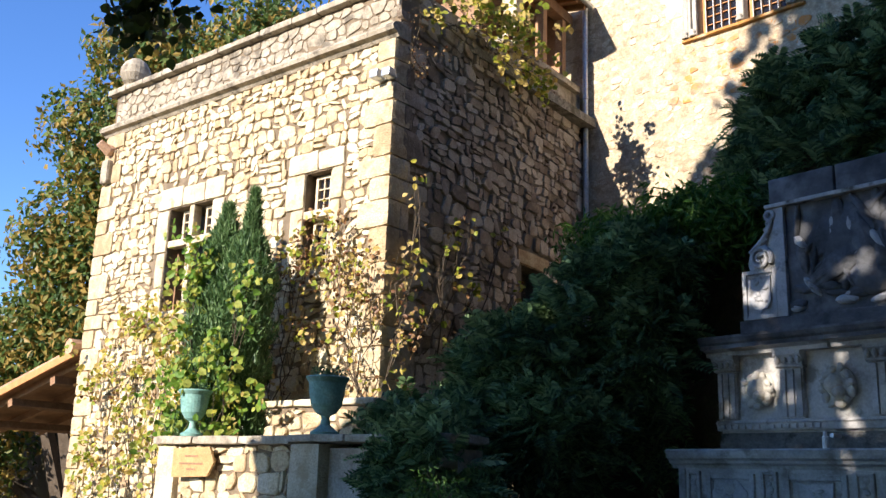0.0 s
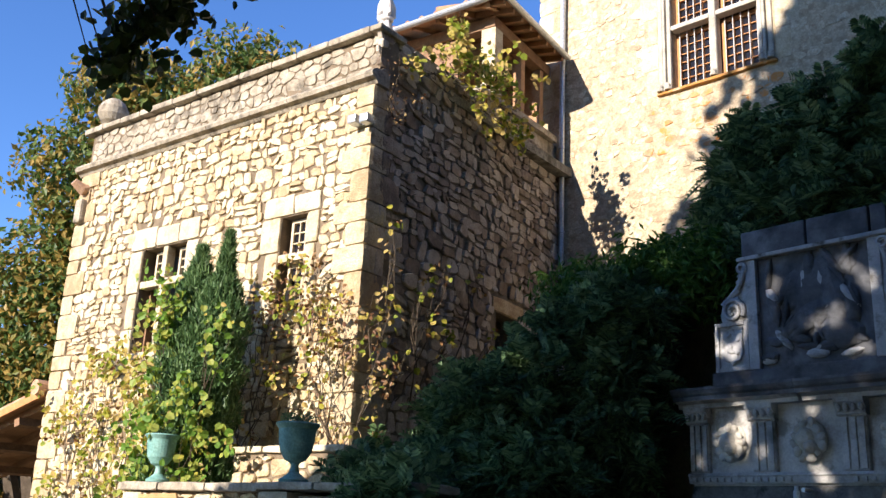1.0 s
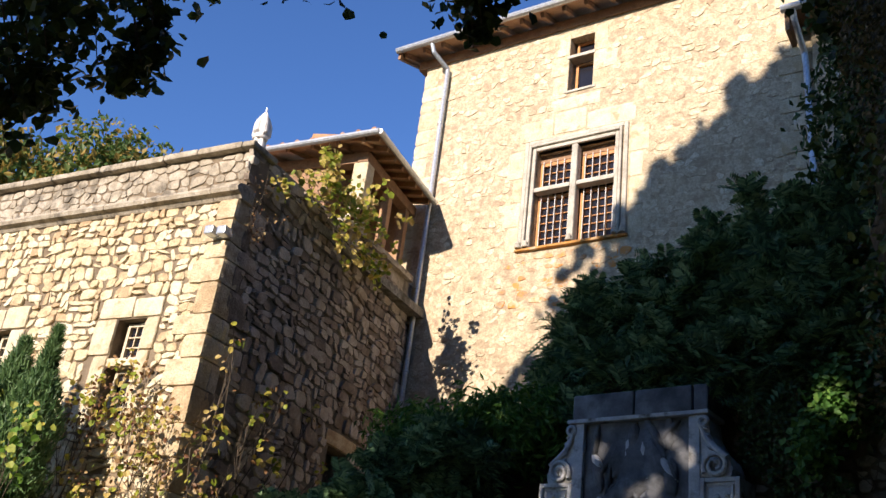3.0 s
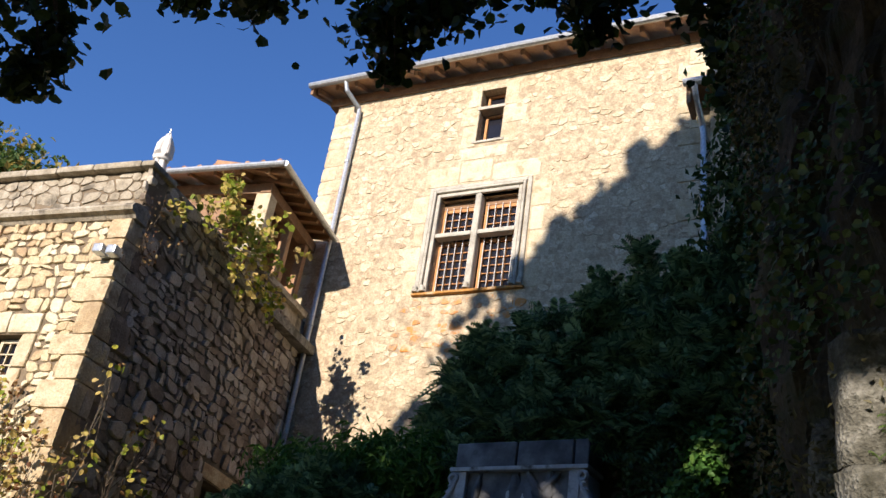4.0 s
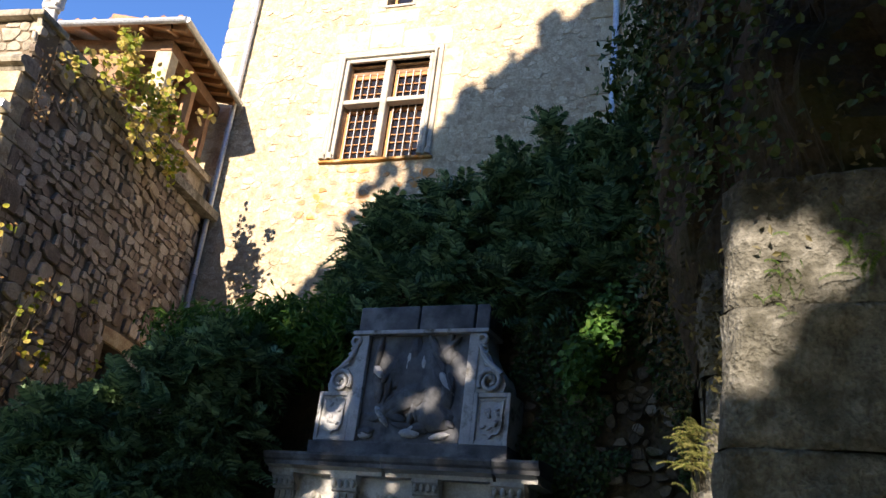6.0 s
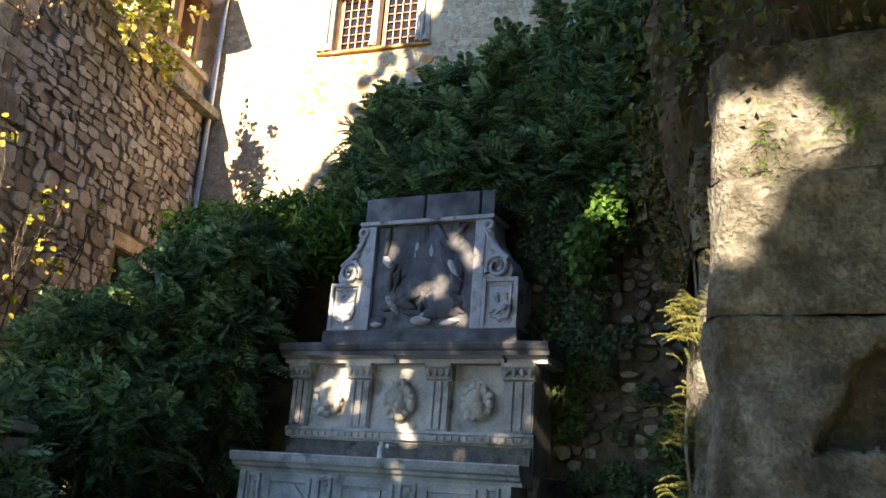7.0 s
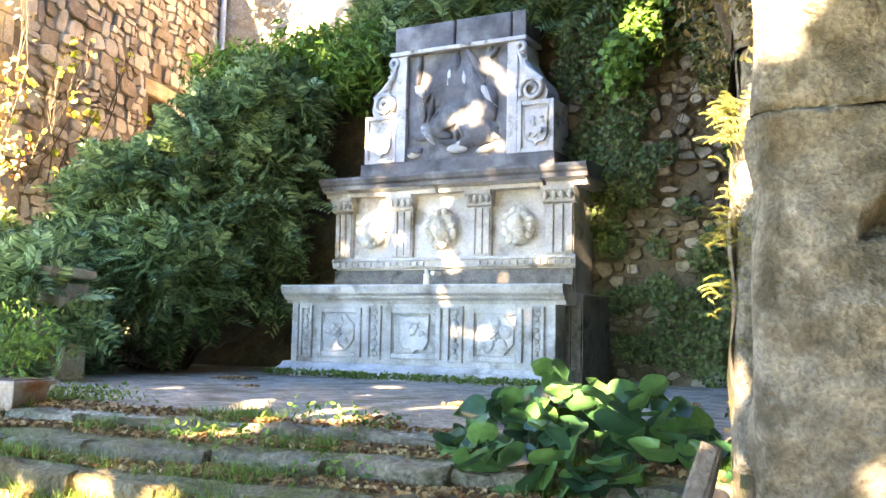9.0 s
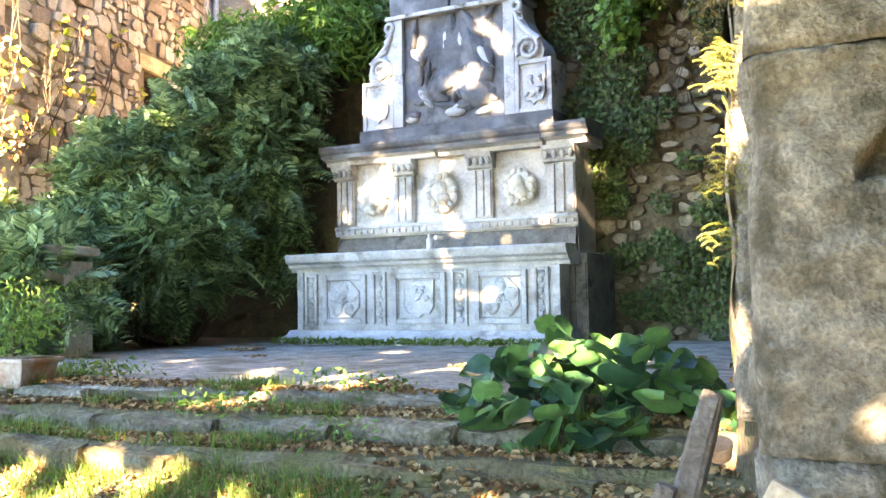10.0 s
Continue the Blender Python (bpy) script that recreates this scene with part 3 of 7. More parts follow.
# dressed surrounds of the two facade windows
for x0, x1, z0, z1 in ((-4.90, -4.61, 3.95, 4.42), (-4.84, -4.61, 4.43, 4.98), (-4.92, -4.61, 4.99, 5.67), (-3.53, -3.27, 3.95, 4.6), (-3.53, -3.33, 4.61, 5.1), (-3.53, -3.26, 5.11, 5.67),
                       (-4.92, -4.30, 5.69, 6.04), (-4.29, -3.75, 5.69, 6.0), (-3.74, -3.27, 5.69, 6.03), (-4.72, -3.45, 3.86, 4.05),
                       (-1.88, -1.53, 4.2, 4.75), (-1.78, -1.53, 4.76, 5.2), (-1.90, -1.53, 5.21, 5.7), (-1.03, -0.78, 4.2, 4.8), (-1.03, -0.84, 4.81, 5.25), (-1.03, -0.80, 5.26, 5.7),
                       (-1.88, -1.30, 5.71, 6.01), (-1.29, -0.80, 5.71, 5.98), (-1.6, -0.95, 4.2, 4.34)):
    block_part(facade, x0 + 0.003, x1 - 0.003, -0.040, 0.10, z0 + 0.002, z1 - 0.002)
# quoins on the corner, long and short in turn
z, k = 1.0, 0
while z < 7.25:
    h = min(float(rng.uniform(0.22, 0.46)), 7.30 - z)
    ln = 0.50 if k % 2 else 0.30
    ls = 0.34 if k % 2 else 0.60
    ob = block_part(facade, -ln * rng.uniform(0.85, 1.1), 0.045, -0.056, 0.30, z + 0.004, z + h - 0.004, mat=M_QUOIN, name="quoin")
    block_part(side, 0.18, ls + 0.02, -0.062, 0.1, z + 0.005, z + h - 0.005, M_STONE_SHADED, 0.03, name="quoin")
    z += h
    k += 1
z, k = 1.0, 0
while z < 7.2:
    h = float(rng.uniform(0.24, 0.42))
    block_part(facade, -6.66, -6.62 + (0.5 if k % 2 else 0.28), -0.056, 0.3, z + 0.005, min(z + h, 7.3) - 0.005, M_QUOIN, 0.03, name="quoin")
    z += h
    k += 1

# parapet over a heavy string course
parapet = link("parapet_south", box(-6.66, 0.02, 0.06, 0.42, 7.46, 8.10), M_MORTAR_DARKENED, m=FACADE)
tagged(parapet, "lichen-grey parapet of small rubble stones above a moulded course", "parapet", kind="structure")
x = -6.75
while x < 0.05:
    ln = min(float(rng.uniform(0.7, 1.3)), 0.09 - x)
    part("string_course", extrude_profile(bmesh.new(), [(0.2, 7.30), (-0.03, 7.30), (-0.07, 7.35), (-0.14, 7.37), (-0.16, 7.42), (-0.13, 7.47), (-0.04, 7.51), (0.2, 7.52)][::-1], x, x + ln - 0.008), M_LICHEN, parapet)
    x += ln
x = -6.8
while x < 0.08:
    ln = min(float(rng.uniform(0.5, 1.0)), 0.10 - x)
    part("coping", box(x, x + ln - 0.01, -0.06, 0.5, 8.10 + rng.uniform(-.008, .008), 8.20 + rng.uniform(-.01, .01), 0.025), M_LICHEN, parapet)
    x += ln
def raked_course(x0, x1, y0, y1, low, high):
    """A stone course whose top climbs along x; low and high: z of the top at the two ends, and its depth."""
    bm = box(x0, x1, y0, y1, 0, 1, 0.0)
    bmesh.ops.subdivide_edges(bm, edges=[e for e in bm.edges if abs(e.verts[0].co.x - e.verts[1].co.x) > 0.01], cuts=8)
    for v in bm.verts:
        f = (v.co.x - x0) / (x1 - x0)
        v.co.z = low[0] + (high[0] - low[0]) * f if v.co.z > 0.5 else low[1] + (high[1] - low[1]) * f
        v.co += noise.noise_vector(v.co * 3.1) * 0.02
    return bm


parapet_side = link("parapet_east", raked_course(0.2, 5.45, 0.03, 0.42, (8.24, 8.2), (8.50, 8.2)), M_LICHEN, m=SIDE)
tagged(parapet_side, "lichen-covered raked top of the side parapet", "parapet", kind="structure")
sill = link("coping_east", raked_course(2.6, 5.26, -0.07, 0.5, (8.46, 8.36), (8.61, 8.50)), M_LICHEN, m=SIDE)
tagged(sill, "worn stone coping below the open loggia", "coping", kind="structure")
block_part(side, 4.03, 4.2, -0.06, 0.25, 4.05, 4.95, M_DRESSED, 0.02, "door_jamb")
block_part(side, 3.2, 4.2, -0.04, 0.25, 4.96, 5.19, M_STONE, 0.02, "lintel")
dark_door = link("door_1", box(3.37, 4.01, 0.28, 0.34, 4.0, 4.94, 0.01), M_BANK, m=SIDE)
tagged(dark_door, "plain dark door panel in the side wall", "door", kind="structure")

lay(rubble(-6.6, 0.0, 1.0, 7.30, [(-4.93, -3.26, 3.86, 6.05), (-1.90, -0.78, 4.2, 6.02), (-0.27, 0.2, 0, 9), (-6.7, -6.38, 0, 9)], rng, h=(0.07, 0.19), w=(0.07, 0.23), depth=(0.012, 0.045), gap=0.006),
    facade, FACADE, M_STONE, M_STONE_J, lambda c: c[0] > -3.3 and c[2] > 3.6)
lay(random_rubble(-6.6, 0.0, 7.50, 8.09, [], rng, h=(0.10, 0.18), w=(0.11, 0.30), depth=(-0.004, 0.014), gap=0.010), parapet, FACADE, M_LICHEN, M_LICHEN_J, lambda c: c[0] > -6.5)
for ob in parapet.children:
    if ob.name.startswith("stone"):
        ob.location = (0, 0.05, 0)
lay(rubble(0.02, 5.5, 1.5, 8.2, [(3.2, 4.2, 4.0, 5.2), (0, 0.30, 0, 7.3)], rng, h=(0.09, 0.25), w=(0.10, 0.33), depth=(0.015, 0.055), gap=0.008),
    side, SIDE, M_STONE_SHADED, M_STONE_SHADED_J, lambda c: c[0] < 3.4 and c[2] > 4.2)

# windows of the facade
window_a = thing("window_1", FACADE, "stone cross window with open dark casements", "window", kind="structure")
part("mullion", box(-4.13, -4.02, 0.0, 0.16, 4.06, 5.68, 0.02), M_DRESSED, window_a)
part("transom", box(-4.61, -4.13, 0.0, 0.15, 5.06, 5.17, 0.015), M_DRESSED, window_a)
part("transom", box(-4.02, -3.53, 0.0, 0.15, 5.06, 5.17, 0.015), M_DRESSED, window_a)
casement(window_a, -4.47, -4.13, 0.17, 5.17, 5.66, 2, 3, M_WOOD_PALE, M_WOOD_PALE, 0.045, 0.02)
casement(window_a, -3.90, -3.54, 0.17, 5.17, 5.66, 2, 3, M_WOOD_PALE, M_WOOD_PALE, 0.045, 0.02)
part("shutter", box(-4.585, -4.55, 0.18, 0.5, 4.08, 5.05, 0.006), M_RAFTER, window_a, "dark brown open shutter")
window_b = thing("window_2", FACADE, "narrow stone window of two lights with pale glazing bars", "window", kind="structure")
part("transom", box(-1.53, -1.03, -0.02, 0.16, 5.05, 5.16, 0.015), M_DRESSED, window_b)
casement(window_b, -1.46, -1.04, 0.15, 5.16, 5.68, 3, 3, M_WOOD_PALE, M_WOOD_PALE, 0.045, 0.018)
casement(window_b, -1.46, -1.04, 0.15, 4.36, 5.04, 3, 4, M_WOOD_PALE, M_WOOD_PALE, 0.045, 0.018)

# stone ball on the parapet, waterspout and floodlights
finial = thing("finial", FACADE @ Matrix.Translation((-6.42, 0.2, 8.2)), "lichened round stone ball on the parapet end", "finial")
part("ball", lathe([(0.05, 0.0), (0.2, 0.02), (0.2, 0.07), (0.13, 0.1), (0.2, 0.16), (0.26, 0.28), (0.26, 0.4), (0.2, 0.52), (0.1, 0.6), (0.02, 0.62)], 20), M_LICHEN, finial)
spout = thing("waterspout", FACADE @ Matrix.Translation((-6.45, -0.02, 6.95)), "rough reddish stone waterspout below the string course", "waterspout")
part("spout", tube([(0, 0.1, 0.1), (-0.02, -0.10, 0.06), (-0.05, -0.26, 0.16)], [0.10, 0.10, 0.07], 10), M_TILE, spout)
part("corbel", box(-0.12, 0.08, -0.14, 0.05, -0.55, -0.12, 0.05), M_LICHEN, spout)
flood = thing("floodlight", FACADE @ Matrix.Translation((-0.18, -0.05, 6.72)), "two small grey floodlights on the stone corner", "floodlight")
part("bracket", box(-0.02, 0.28, -0.06, 0.0, -0.02, 0.03, 0.006), M_ZINC, flood)
part("lamp_head", box(-0.04, 0.10, -0.2, -0.06, -0.02, 0.10, 0.02), M_ZINC, flood)
part("lamp_head", box(0.17, 0.31, -0.2, -0.06, -0.05, 0.07, 0.02), M_ZINC, flood)

# loggia roof on the side wall
loggia = thing("loggia_roof", SIDE, "timber loggia roof with zinc gutter and old tiles", "roof", kind="structure")
EZ = 10.19
bm = bmesh.new()
# side slope and front slope meeting in a hip
o = [bm.verts.new(p) for p in ((2.91, -0.21, EZ), (5.36, -0.21, EZ), (5.36, 2.6, EZ + 0.45), (4.4, 2.6, EZ + 0.45), (2.91, 4.2, EZ - 0.2))]
u = [bm.verts.new((v.co.x, v.co.y, v.co.z + 0.09)) for v in o]
for ring in ((0, 1, 2, 3), (0, 3, 4)):
    bm.faces.new([o[i] for i in ring]); bm.faces.new([u[i] for i in ring][::-1])
for a, b in ((0, 1), (1, 2), (2, 3), (3, 4), (4, 0)):
    bm.faces.new((o[b], o[a], u[a], u[b]))
part("decking", bm, M_WOOD_EAVE, loggia)
for i in range(8):
    x = 3.06 + 0.31 * i
    part("rafter", box(x - 0.035, x + 0.035, -0.19, 1.2, -0.12, 0.0), M_WOOD_EAVE, loggia).matrix_basis = Matrix.Translation((0, 0, EZ)) @ Matrix.Rotation(math.atan(0.16), 4, "X") @ Matrix.Translation((0, 0, 0.06))
for i in range(7):
    y = 0.1 + 0.5 * i
    part("rafter", box(2.95, 3.9, y - 0.035, y + 0.035, -0.12, 0.0), M_WOOD_EAVE, loggia).matrix_basis = Matrix.Translation((2.91, 0, EZ)) @ Matrix.Rotation(-math.atan(0.3), 4, "Y") @ Matrix.Translation((-2.91, 0, 0.0))
part("plate", box(3.3, 5.4, 0.14, 0.34, 9.92, 10.12, 0.01), M_RAFTER, loggia)
part("plate", box(3.32, 3.52, 0.35, 4.0, 9.92, 10.12, 0.01), M_RAFTER, loggia)
part("post", box(3.30, 3.56, 0.12, 0.40, 8.45, 9.91, 0.015), M_DRESSED, loggia, "pale stone corner pier")
part("post", box(4.30, 4.44, 0.16, 0.32, 8.5, 9.91, 0.01), M_WOOD_EAVE, loggia)
part("post", box(5.02, 5.16, 0.16, 0.32, 8.5, 9.91, 0.01), M_WOOD_EAVE, loggia)
part("back_wall", box(3.6, 5.5, 1.5, 1.6, 8.0, 10.3), M_WOOD_EAVE, loggia)
part("end_wall", box(5.28, 5.38, 0.42, 1.5, 8.0, 10.3), M_WOOD_EAVE, loggia)
part("front_infill", box(3.38, 3.48, 0.9, 4.0, 8.0, 9.9), M_RAFTER, loggia)
part("gutter", tube([(2.87, 4.2, EZ - 0.18), (2.87, -0.24, EZ + 0.02)], 0.055, 10), M_ZINC, loggia)
part("gutter", tube([(2.87, -0.25, EZ + 0.02), (5.36, -0.25, EZ + 0.0)], 0.055, 10), M_ZINC, loggia)
for i in range(14):
    part("roof_tile", tube([(2.92, -0.1 + 0.3 * i, EZ + 0.09 - 0.014 * i), (3.2, -0.1 + 0.3 * i, EZ + 0.16 - 0.014 * i)], 0.06, 7), M_TILE, loggia)

# folded parasol on the annex roof
parasol = thing("parasol", FACADE @ Matrix.Translation((-0.80, 1.0, 8.0)) @ Matrix.Diagonal((0.72, 0.72, 0.90, 1)), "folded white parasol standing on the roof terrace", "parasol")
part("pole", tube([(0, 0, 0), (0, 0, 1.75)], 0.02, 8), M_ZINC, parasol)
bm = bmesh.new()
prof = [(0.16, 0.55), (0.15, 0.9), (0.11, 1.15), (0.18, 1.22), (0.17, 1.4), (0.11, 1.54), (0.05, 1.62), (0.02, 1.65)]
rings = []
for r, zz in prof:
    rings.append([bm.verts.new(((r * (1 + 0.22 * math.cos(5 * a + zz * 2))) * math.cos(a), (r * (1 + 0.22 * math.cos(5 * a + zz * 2))) * math.sin(a), zz + 0.03 * math.cos(5 * a))) for a in [2 * math.pi * i / 30 for i in range(30)]])
for p, q in zip(rings, rings[1:]):
    for i in range(30):
        bm.faces.new((p[i], p[(i + 1) % 30], q[(i + 1) % 30], q[i]))
part("canopy", bm, M_CLOTH, parasol)
part("tie", lathe([(0.15, 1.1), (0.165, 1.12), (0.165, 1.16), (0.15, 1.18)], 20), M_CLOTH, parasol)
roof_deck = link("roof_terrace", box(-6.3, -0.1, 0.4, 5.5, 7.85, 8.0), M_PAVE, m=FACADE)
tagged(roof_deck, "flat paved roof terrace of the annex", "roof terrace", kind="structure")

# ---- tower ----
TW = (2.80, 4.34, 8.95, 10.90)
TA = (3.32, 3.82, 12.12, 13.35)
tower = link("wall_tower", wall_with_holes(0, 7.62, 0.0, 0.7, 0, 13.62, [TW, TA]), M_TOWER, m=TOWER)
tagged(tower, "tall sunlit tower wall of cream rendered rubble stone", "wall", kind="structure")
tower_west = link("wall_tower_west", box(0.0, 0.7, 0.7, 7, 0, 13.6), M_TOWER, m=TOWER)
tagged(tower_west, "plain rendered side wall of the tower", "wall", kind="structure")
# another added dark sheet, giving the tower openings their gloom
tower_dark = link("shade_sheet_tower", box(1, 7, 1.6, 1.7, 7, 13.5), M_BANK, m=TOWER)
tagged(tower_dark, "dark sheet added behind the tower windows for room shade", "wall", kind="structure")
part("wall_tower_east", box(7.0, 7.62, 0.7, 7, 0, 13.6), M_TOWER, tower)
tower_st = random_rubble(0.3, 7.4, 5.2, 13.55, [(2.3, 4.85, 8.86, 11.75), (3.0, 4.1, 11.9, 13.6)], rng, h=(0.07, 0.17), w=(0.08, 0.26), depth=(-0.013, 0.015), gap=0.010)
lay([s for s in tower_st if rng.random() < 0.8], tower, TOWER, M_TOWER_STONE_O, M_TOWER_STONE, lambda c: 2.3 < c[0] < 4.7 and 7.7 < c[2] < 8.9)
z, k = 5.5, 0
while z < 13.4:
    h = float(rng.uniform(0.26, 0.5))
    block_part(tower, -0.03, 0.55 if k % 2 else 0.32, -0.012, 0.3, z + 0.004, min(z + h, 13.5) - 0.004, M_DRESSED, 0.03, "quoin")
    block_part(tower, 7.1 if k % 2 else 7.3, 7.65, -0.03, 0.3, z + 0.006, min(z + h, 13.5) - 0.006, M_DRESSED, 0.03, "quoin")
    z += h
    k += 1
for x0, x1, z0, z1 in ((3.02, 3.32, 12.0, 12.5), (2.95, 3.32, 12.51, 12.95), (3.05, 3.32, 12.96, 13.5), (3.82, 4.12, 12.0, 12.45), (3.82, 4.3, 12.46, 12.9), (3.82, 4.1, 12.91, 13.5),
                       (2.3, 2.55, 8.9, 9.4), (2.2, 2.55, 9.41, 9.9), (2.35, 2.55, 9.91, 10.4), (2.2, 2.55, 10.41, 11.0), (4.6, 4.85, 8.9, 9.45), (4.6, 5.0, 9.46, 10.0), (4.6, 4.85, 10.01, 10.5), (4.6, 4.95, 10.51, 11.05),
                       (2.4, 3.1, 11.16, 11.6), (3.11, 3.75, 11.2, 11.68), (3.76, 4.7, 11.16, 11.55), (3.0, 4.0, 11.7, 11.98)):
    block_part(tower, x0 + 0.005, x1 - 0.005, -0.014, 0.1, z0 + 0.004, z1 - 0.004, M_DRESSED, 0.012)

big = thing("window_3", TOWER, "large renaissance cross window with moulded stone frame and iron grille", "window", kind="structure")
# nested mouldings round the opening
for k, (off, out, wd) in enumerate(((0.0, 0.05, 0.07), (0.085, 0.085, 0.05), (0.155, 0.05, 0.08))):
    x0, x1, z1 = TW[0] - off - wd, TW[1] + off + wd, TW[3] + off + wd
    part("jamb_moulding", box(x0, x0 + wd, -out, 0.12, 8.93, z1, 0.02), M_MOULD, big)
    part("jamb_moulding", box(x1 - wd, x1, -out, 0.12, 8.93, z1, 0.02), M_MOULD, big)
    part("head_moulding", box(x0 + wd, x1 - wd, -out, 0.12, z1 - wd, z1, 0.02), M_MOULD, big)
for x in (TW[0] - 0.2, TW[0] - 0.06, TW[1] + 0.06, TW[1] + 0.2, 3.57):
    part("base", lathe([(0.055, 0), (0.06, 0.03), (0.045, 0.05), (0.052, 0.09), (0.035, 0.12)], 12, at=(x, -0.07, 8.94)), M_MOULD, big)
part("mullion", box(3.51, 3.63, -0.05, 0.15, 8.95, 10.90, 0.035), M_MOULD, big)
for a, b in ((2.80, 3.51), (3.63, 4.34)):
    part("transom", box(a, b, -0.04, 0.14, 10.04, 10.13, 0.025), M_MOULD, big)
    casement(big, a + 0.01, b - 0.01, 0.20, 8.97, 10.03, 4, 6, M_WOOD, M_WOOD, 0.065, 0.014, True)
    casement(big, a + 0.01, b - 0.01, 0.20, 10.14, 10.74, 4, 3, M_WOOD, M_WOOD, 0.065, 0.014, True)
    # dark strip standing in for the shadow under the window head
    part("head_shade_strip", box(a + 0.005, b - 0.005, 0.17, 0.23, 10.75, 10.895), M_RAFTER, big)
part("sill", rough_block(2.52, 4.62, -0.07, 0.35, 8.875, 8.94, 3.3, 0.014), M_RUST, big, "stone sill with orange lichen")
attic = thing("window_4", TOWER, "small two-light attic window with reddish frame", "window", kind="structure")
part("transom", box(3.28, 3.85, -0.025, 0.2, 12.86, 12.93, 0.012), M_MOULD, attic)
part("sill", box(3.25, 3.9, -0.03, 0.2, 12.07, 12.12, 0.012), M_MOULD, attic)
casement(attic, 3.38, 3.81, 0.22, 12.13, 12.84, 1, 1, M_WOOD, M_WOOD, 0.05)
casement(attic, 3.38, 3.81, 0.22, 12.95, 13.34, 1, 1, M_WOOD, M_WOOD, 0.045)
part("curtain", box(3.6, 3.75, 0.36, 0.40, 12.2, 12.75), M_CLOTH, attic, "white curtain behind the pane")

troof = thing("tower_roof", TOWER, "overhanging tower roof with wooden rafters and zinc gutter", "roof", kind="structure")
bm = bmesh.new()
o = [bm.verts.new(p) for p in ((-0.42, -0.5, 13.80), (8.05, -0.5, 13.80), (8.05, 4.0, 15.4), (-0.42, 4.0, 15.4))]
u = [bm.verts.new((v.co.x, v.co.y, v.co.z + 0.1)) for v in o]
bm.faces.new(o[::-1]); bm.faces.new(u)
for a, b in ((0, 1), (1, 2), (2, 3), (3, 0)):
    bm.faces.new((o[a], o[b], u[b], u[a]))
part("decking", bm, M_WOOD_EAVE, troof)
for i in range(19):
    x = -0.3 + 0.455 * i
    part("rafter", box(x - 0.04, x + 0.04, -0.46, 0.9, -0.11, 0.0, 0.006), M_RAFTER, troof).matrix_basis = Matrix.Translation((0, 0, 13.97)) @ Matrix.Rotation(math.atan(0.355), 4, "X")
part("wall_plate", box(-0.2, 7.7, -0.04, 0.3, 13.60, 13.82, 0.01), M_RAFTER, troof)
part("gutter", tube([(-0.45, -0.55, 13.83), (8.08, -0.55, 13.83)], 0.07, 10), M_ZINC, troof)
bm = box(-0.44, -0.38, -0.5, 3.0, 13.64, 13.8)
for v in bm.verts:
    v.co.z += 0.355 * (v.co.y + 0.5)
part("barge_board", bm, M_RAFTER, troof)
pipe = thing("downpipe", TOWER, "long grey zinc downpipe on the tower wall", "downpipe", "downpipes")
part("pipe", tube([(0.42, -0.52, 13.78), (0.44, -0.45, 13.6), (0.60, -0.12, 13.35), (0.60, -0.1, 13.2), (0.58, -0.1, 3.0)], 0.05, 10), M_ZINC, pipe)
for zz in (12.0, 10.2, 8.4, 6.8):
    part("pipe_bracket", lathe([(0.05, 0), (0.062, 0.005), (0.062, 0.04), (0.05, 0.045)], 12, at=(0.59, -0.1, zz)), M_ZINC, pipe)
porch = thing("side_roof", TOWER, "low side roof with zinc gutter against the tower", "roof", kind="structure")
part("decking", box(7.35, 11.0, -0.55, 3, 12.18, 12.26), M_RAFTER, porch)
part("fascia", box(7.35, 7.42, -0.5, 0.0, 11.85, 12.18), M_RAFTER, porch)
part("gutter", tube([(7.32, -0.6, 12.2), (11, -0.6, 12.2)], 0.07, 10), M_ZINC, porch)
part("wall", box(7.66, 11.0, -0.1, 0.5, 5, 12.1), M_TOWER, porch)
pipe_r = thing("downpipe", TOWER, "long grey zinc downpipe on the tower wall", "downpipe", "downpipes")
part("pipe", tube([(7.5, -0.58, 12.15), (7.5, -0.5, 12.0), (7.55, -0.15, 11.6), (7.56, -0.12, 11.4), (7.58, -0.12, 5)], 0.05, 10), M_ZINC, pipe_r)

# ---- fountain ----
CX = -4.65
fountain = thing("fountain", Matrix.Translation((CX, 0, 0)), "tall grey weathered marble wall fountain with basin and carved panels", "fountain")


def lumps(bm, items, seed, seg=10):
    """Worn rounded relief forms, flattened against the ground behind them: (x, y, z, rx, ry, rz, turn)."""
    for k, (x, y, z, rx, ry, rz, turn) in enumerate(items):
        r = bmesh.ops.create_uvsphere(bm, u_segments=seg + 4, v_segments=seg, radius=1.0)
        rot = Matrix.Rotation(radians(turn), 3, "Y")
        for v in r["verts"]:
            n = 1 + 0.16 * noise.noise(v.co * 2.2 + Vector((seed * 3.1 + k, 0, 0)))
            q = rot @ Vector((v.co.x * rx * n, v.co.y * ry * n, v.co.z * rz * n))
            v.co = Vector((x, y, z)) + q
    return bm


def frame_panel(parent, x0, x1, z0, z1, y, w=0.035, d=0.03, name="panel_frame", mat=None):
    """A raised moulded frame on a face at y."""
    bm = bmesh.new()
    add_box(bm, x0, x0 + w, y - d, y + 0.01, z0, z1, 0.008)
    add_box(bm, x1 - w, x1, y - d, y + 0.01, z0, z1, 0.008)
    add_box(bm, x0 + w, x1 - w, y - d * 0.96, y + 0.01, z0, z0 + w, 0.008)
    add_box(bm, x0 + w, x1 - w, y - d * 0.96, y + 0.01, z1 - w, z1, 0.008)
    return part(name, bm, mat or M_MARBLE, parent)


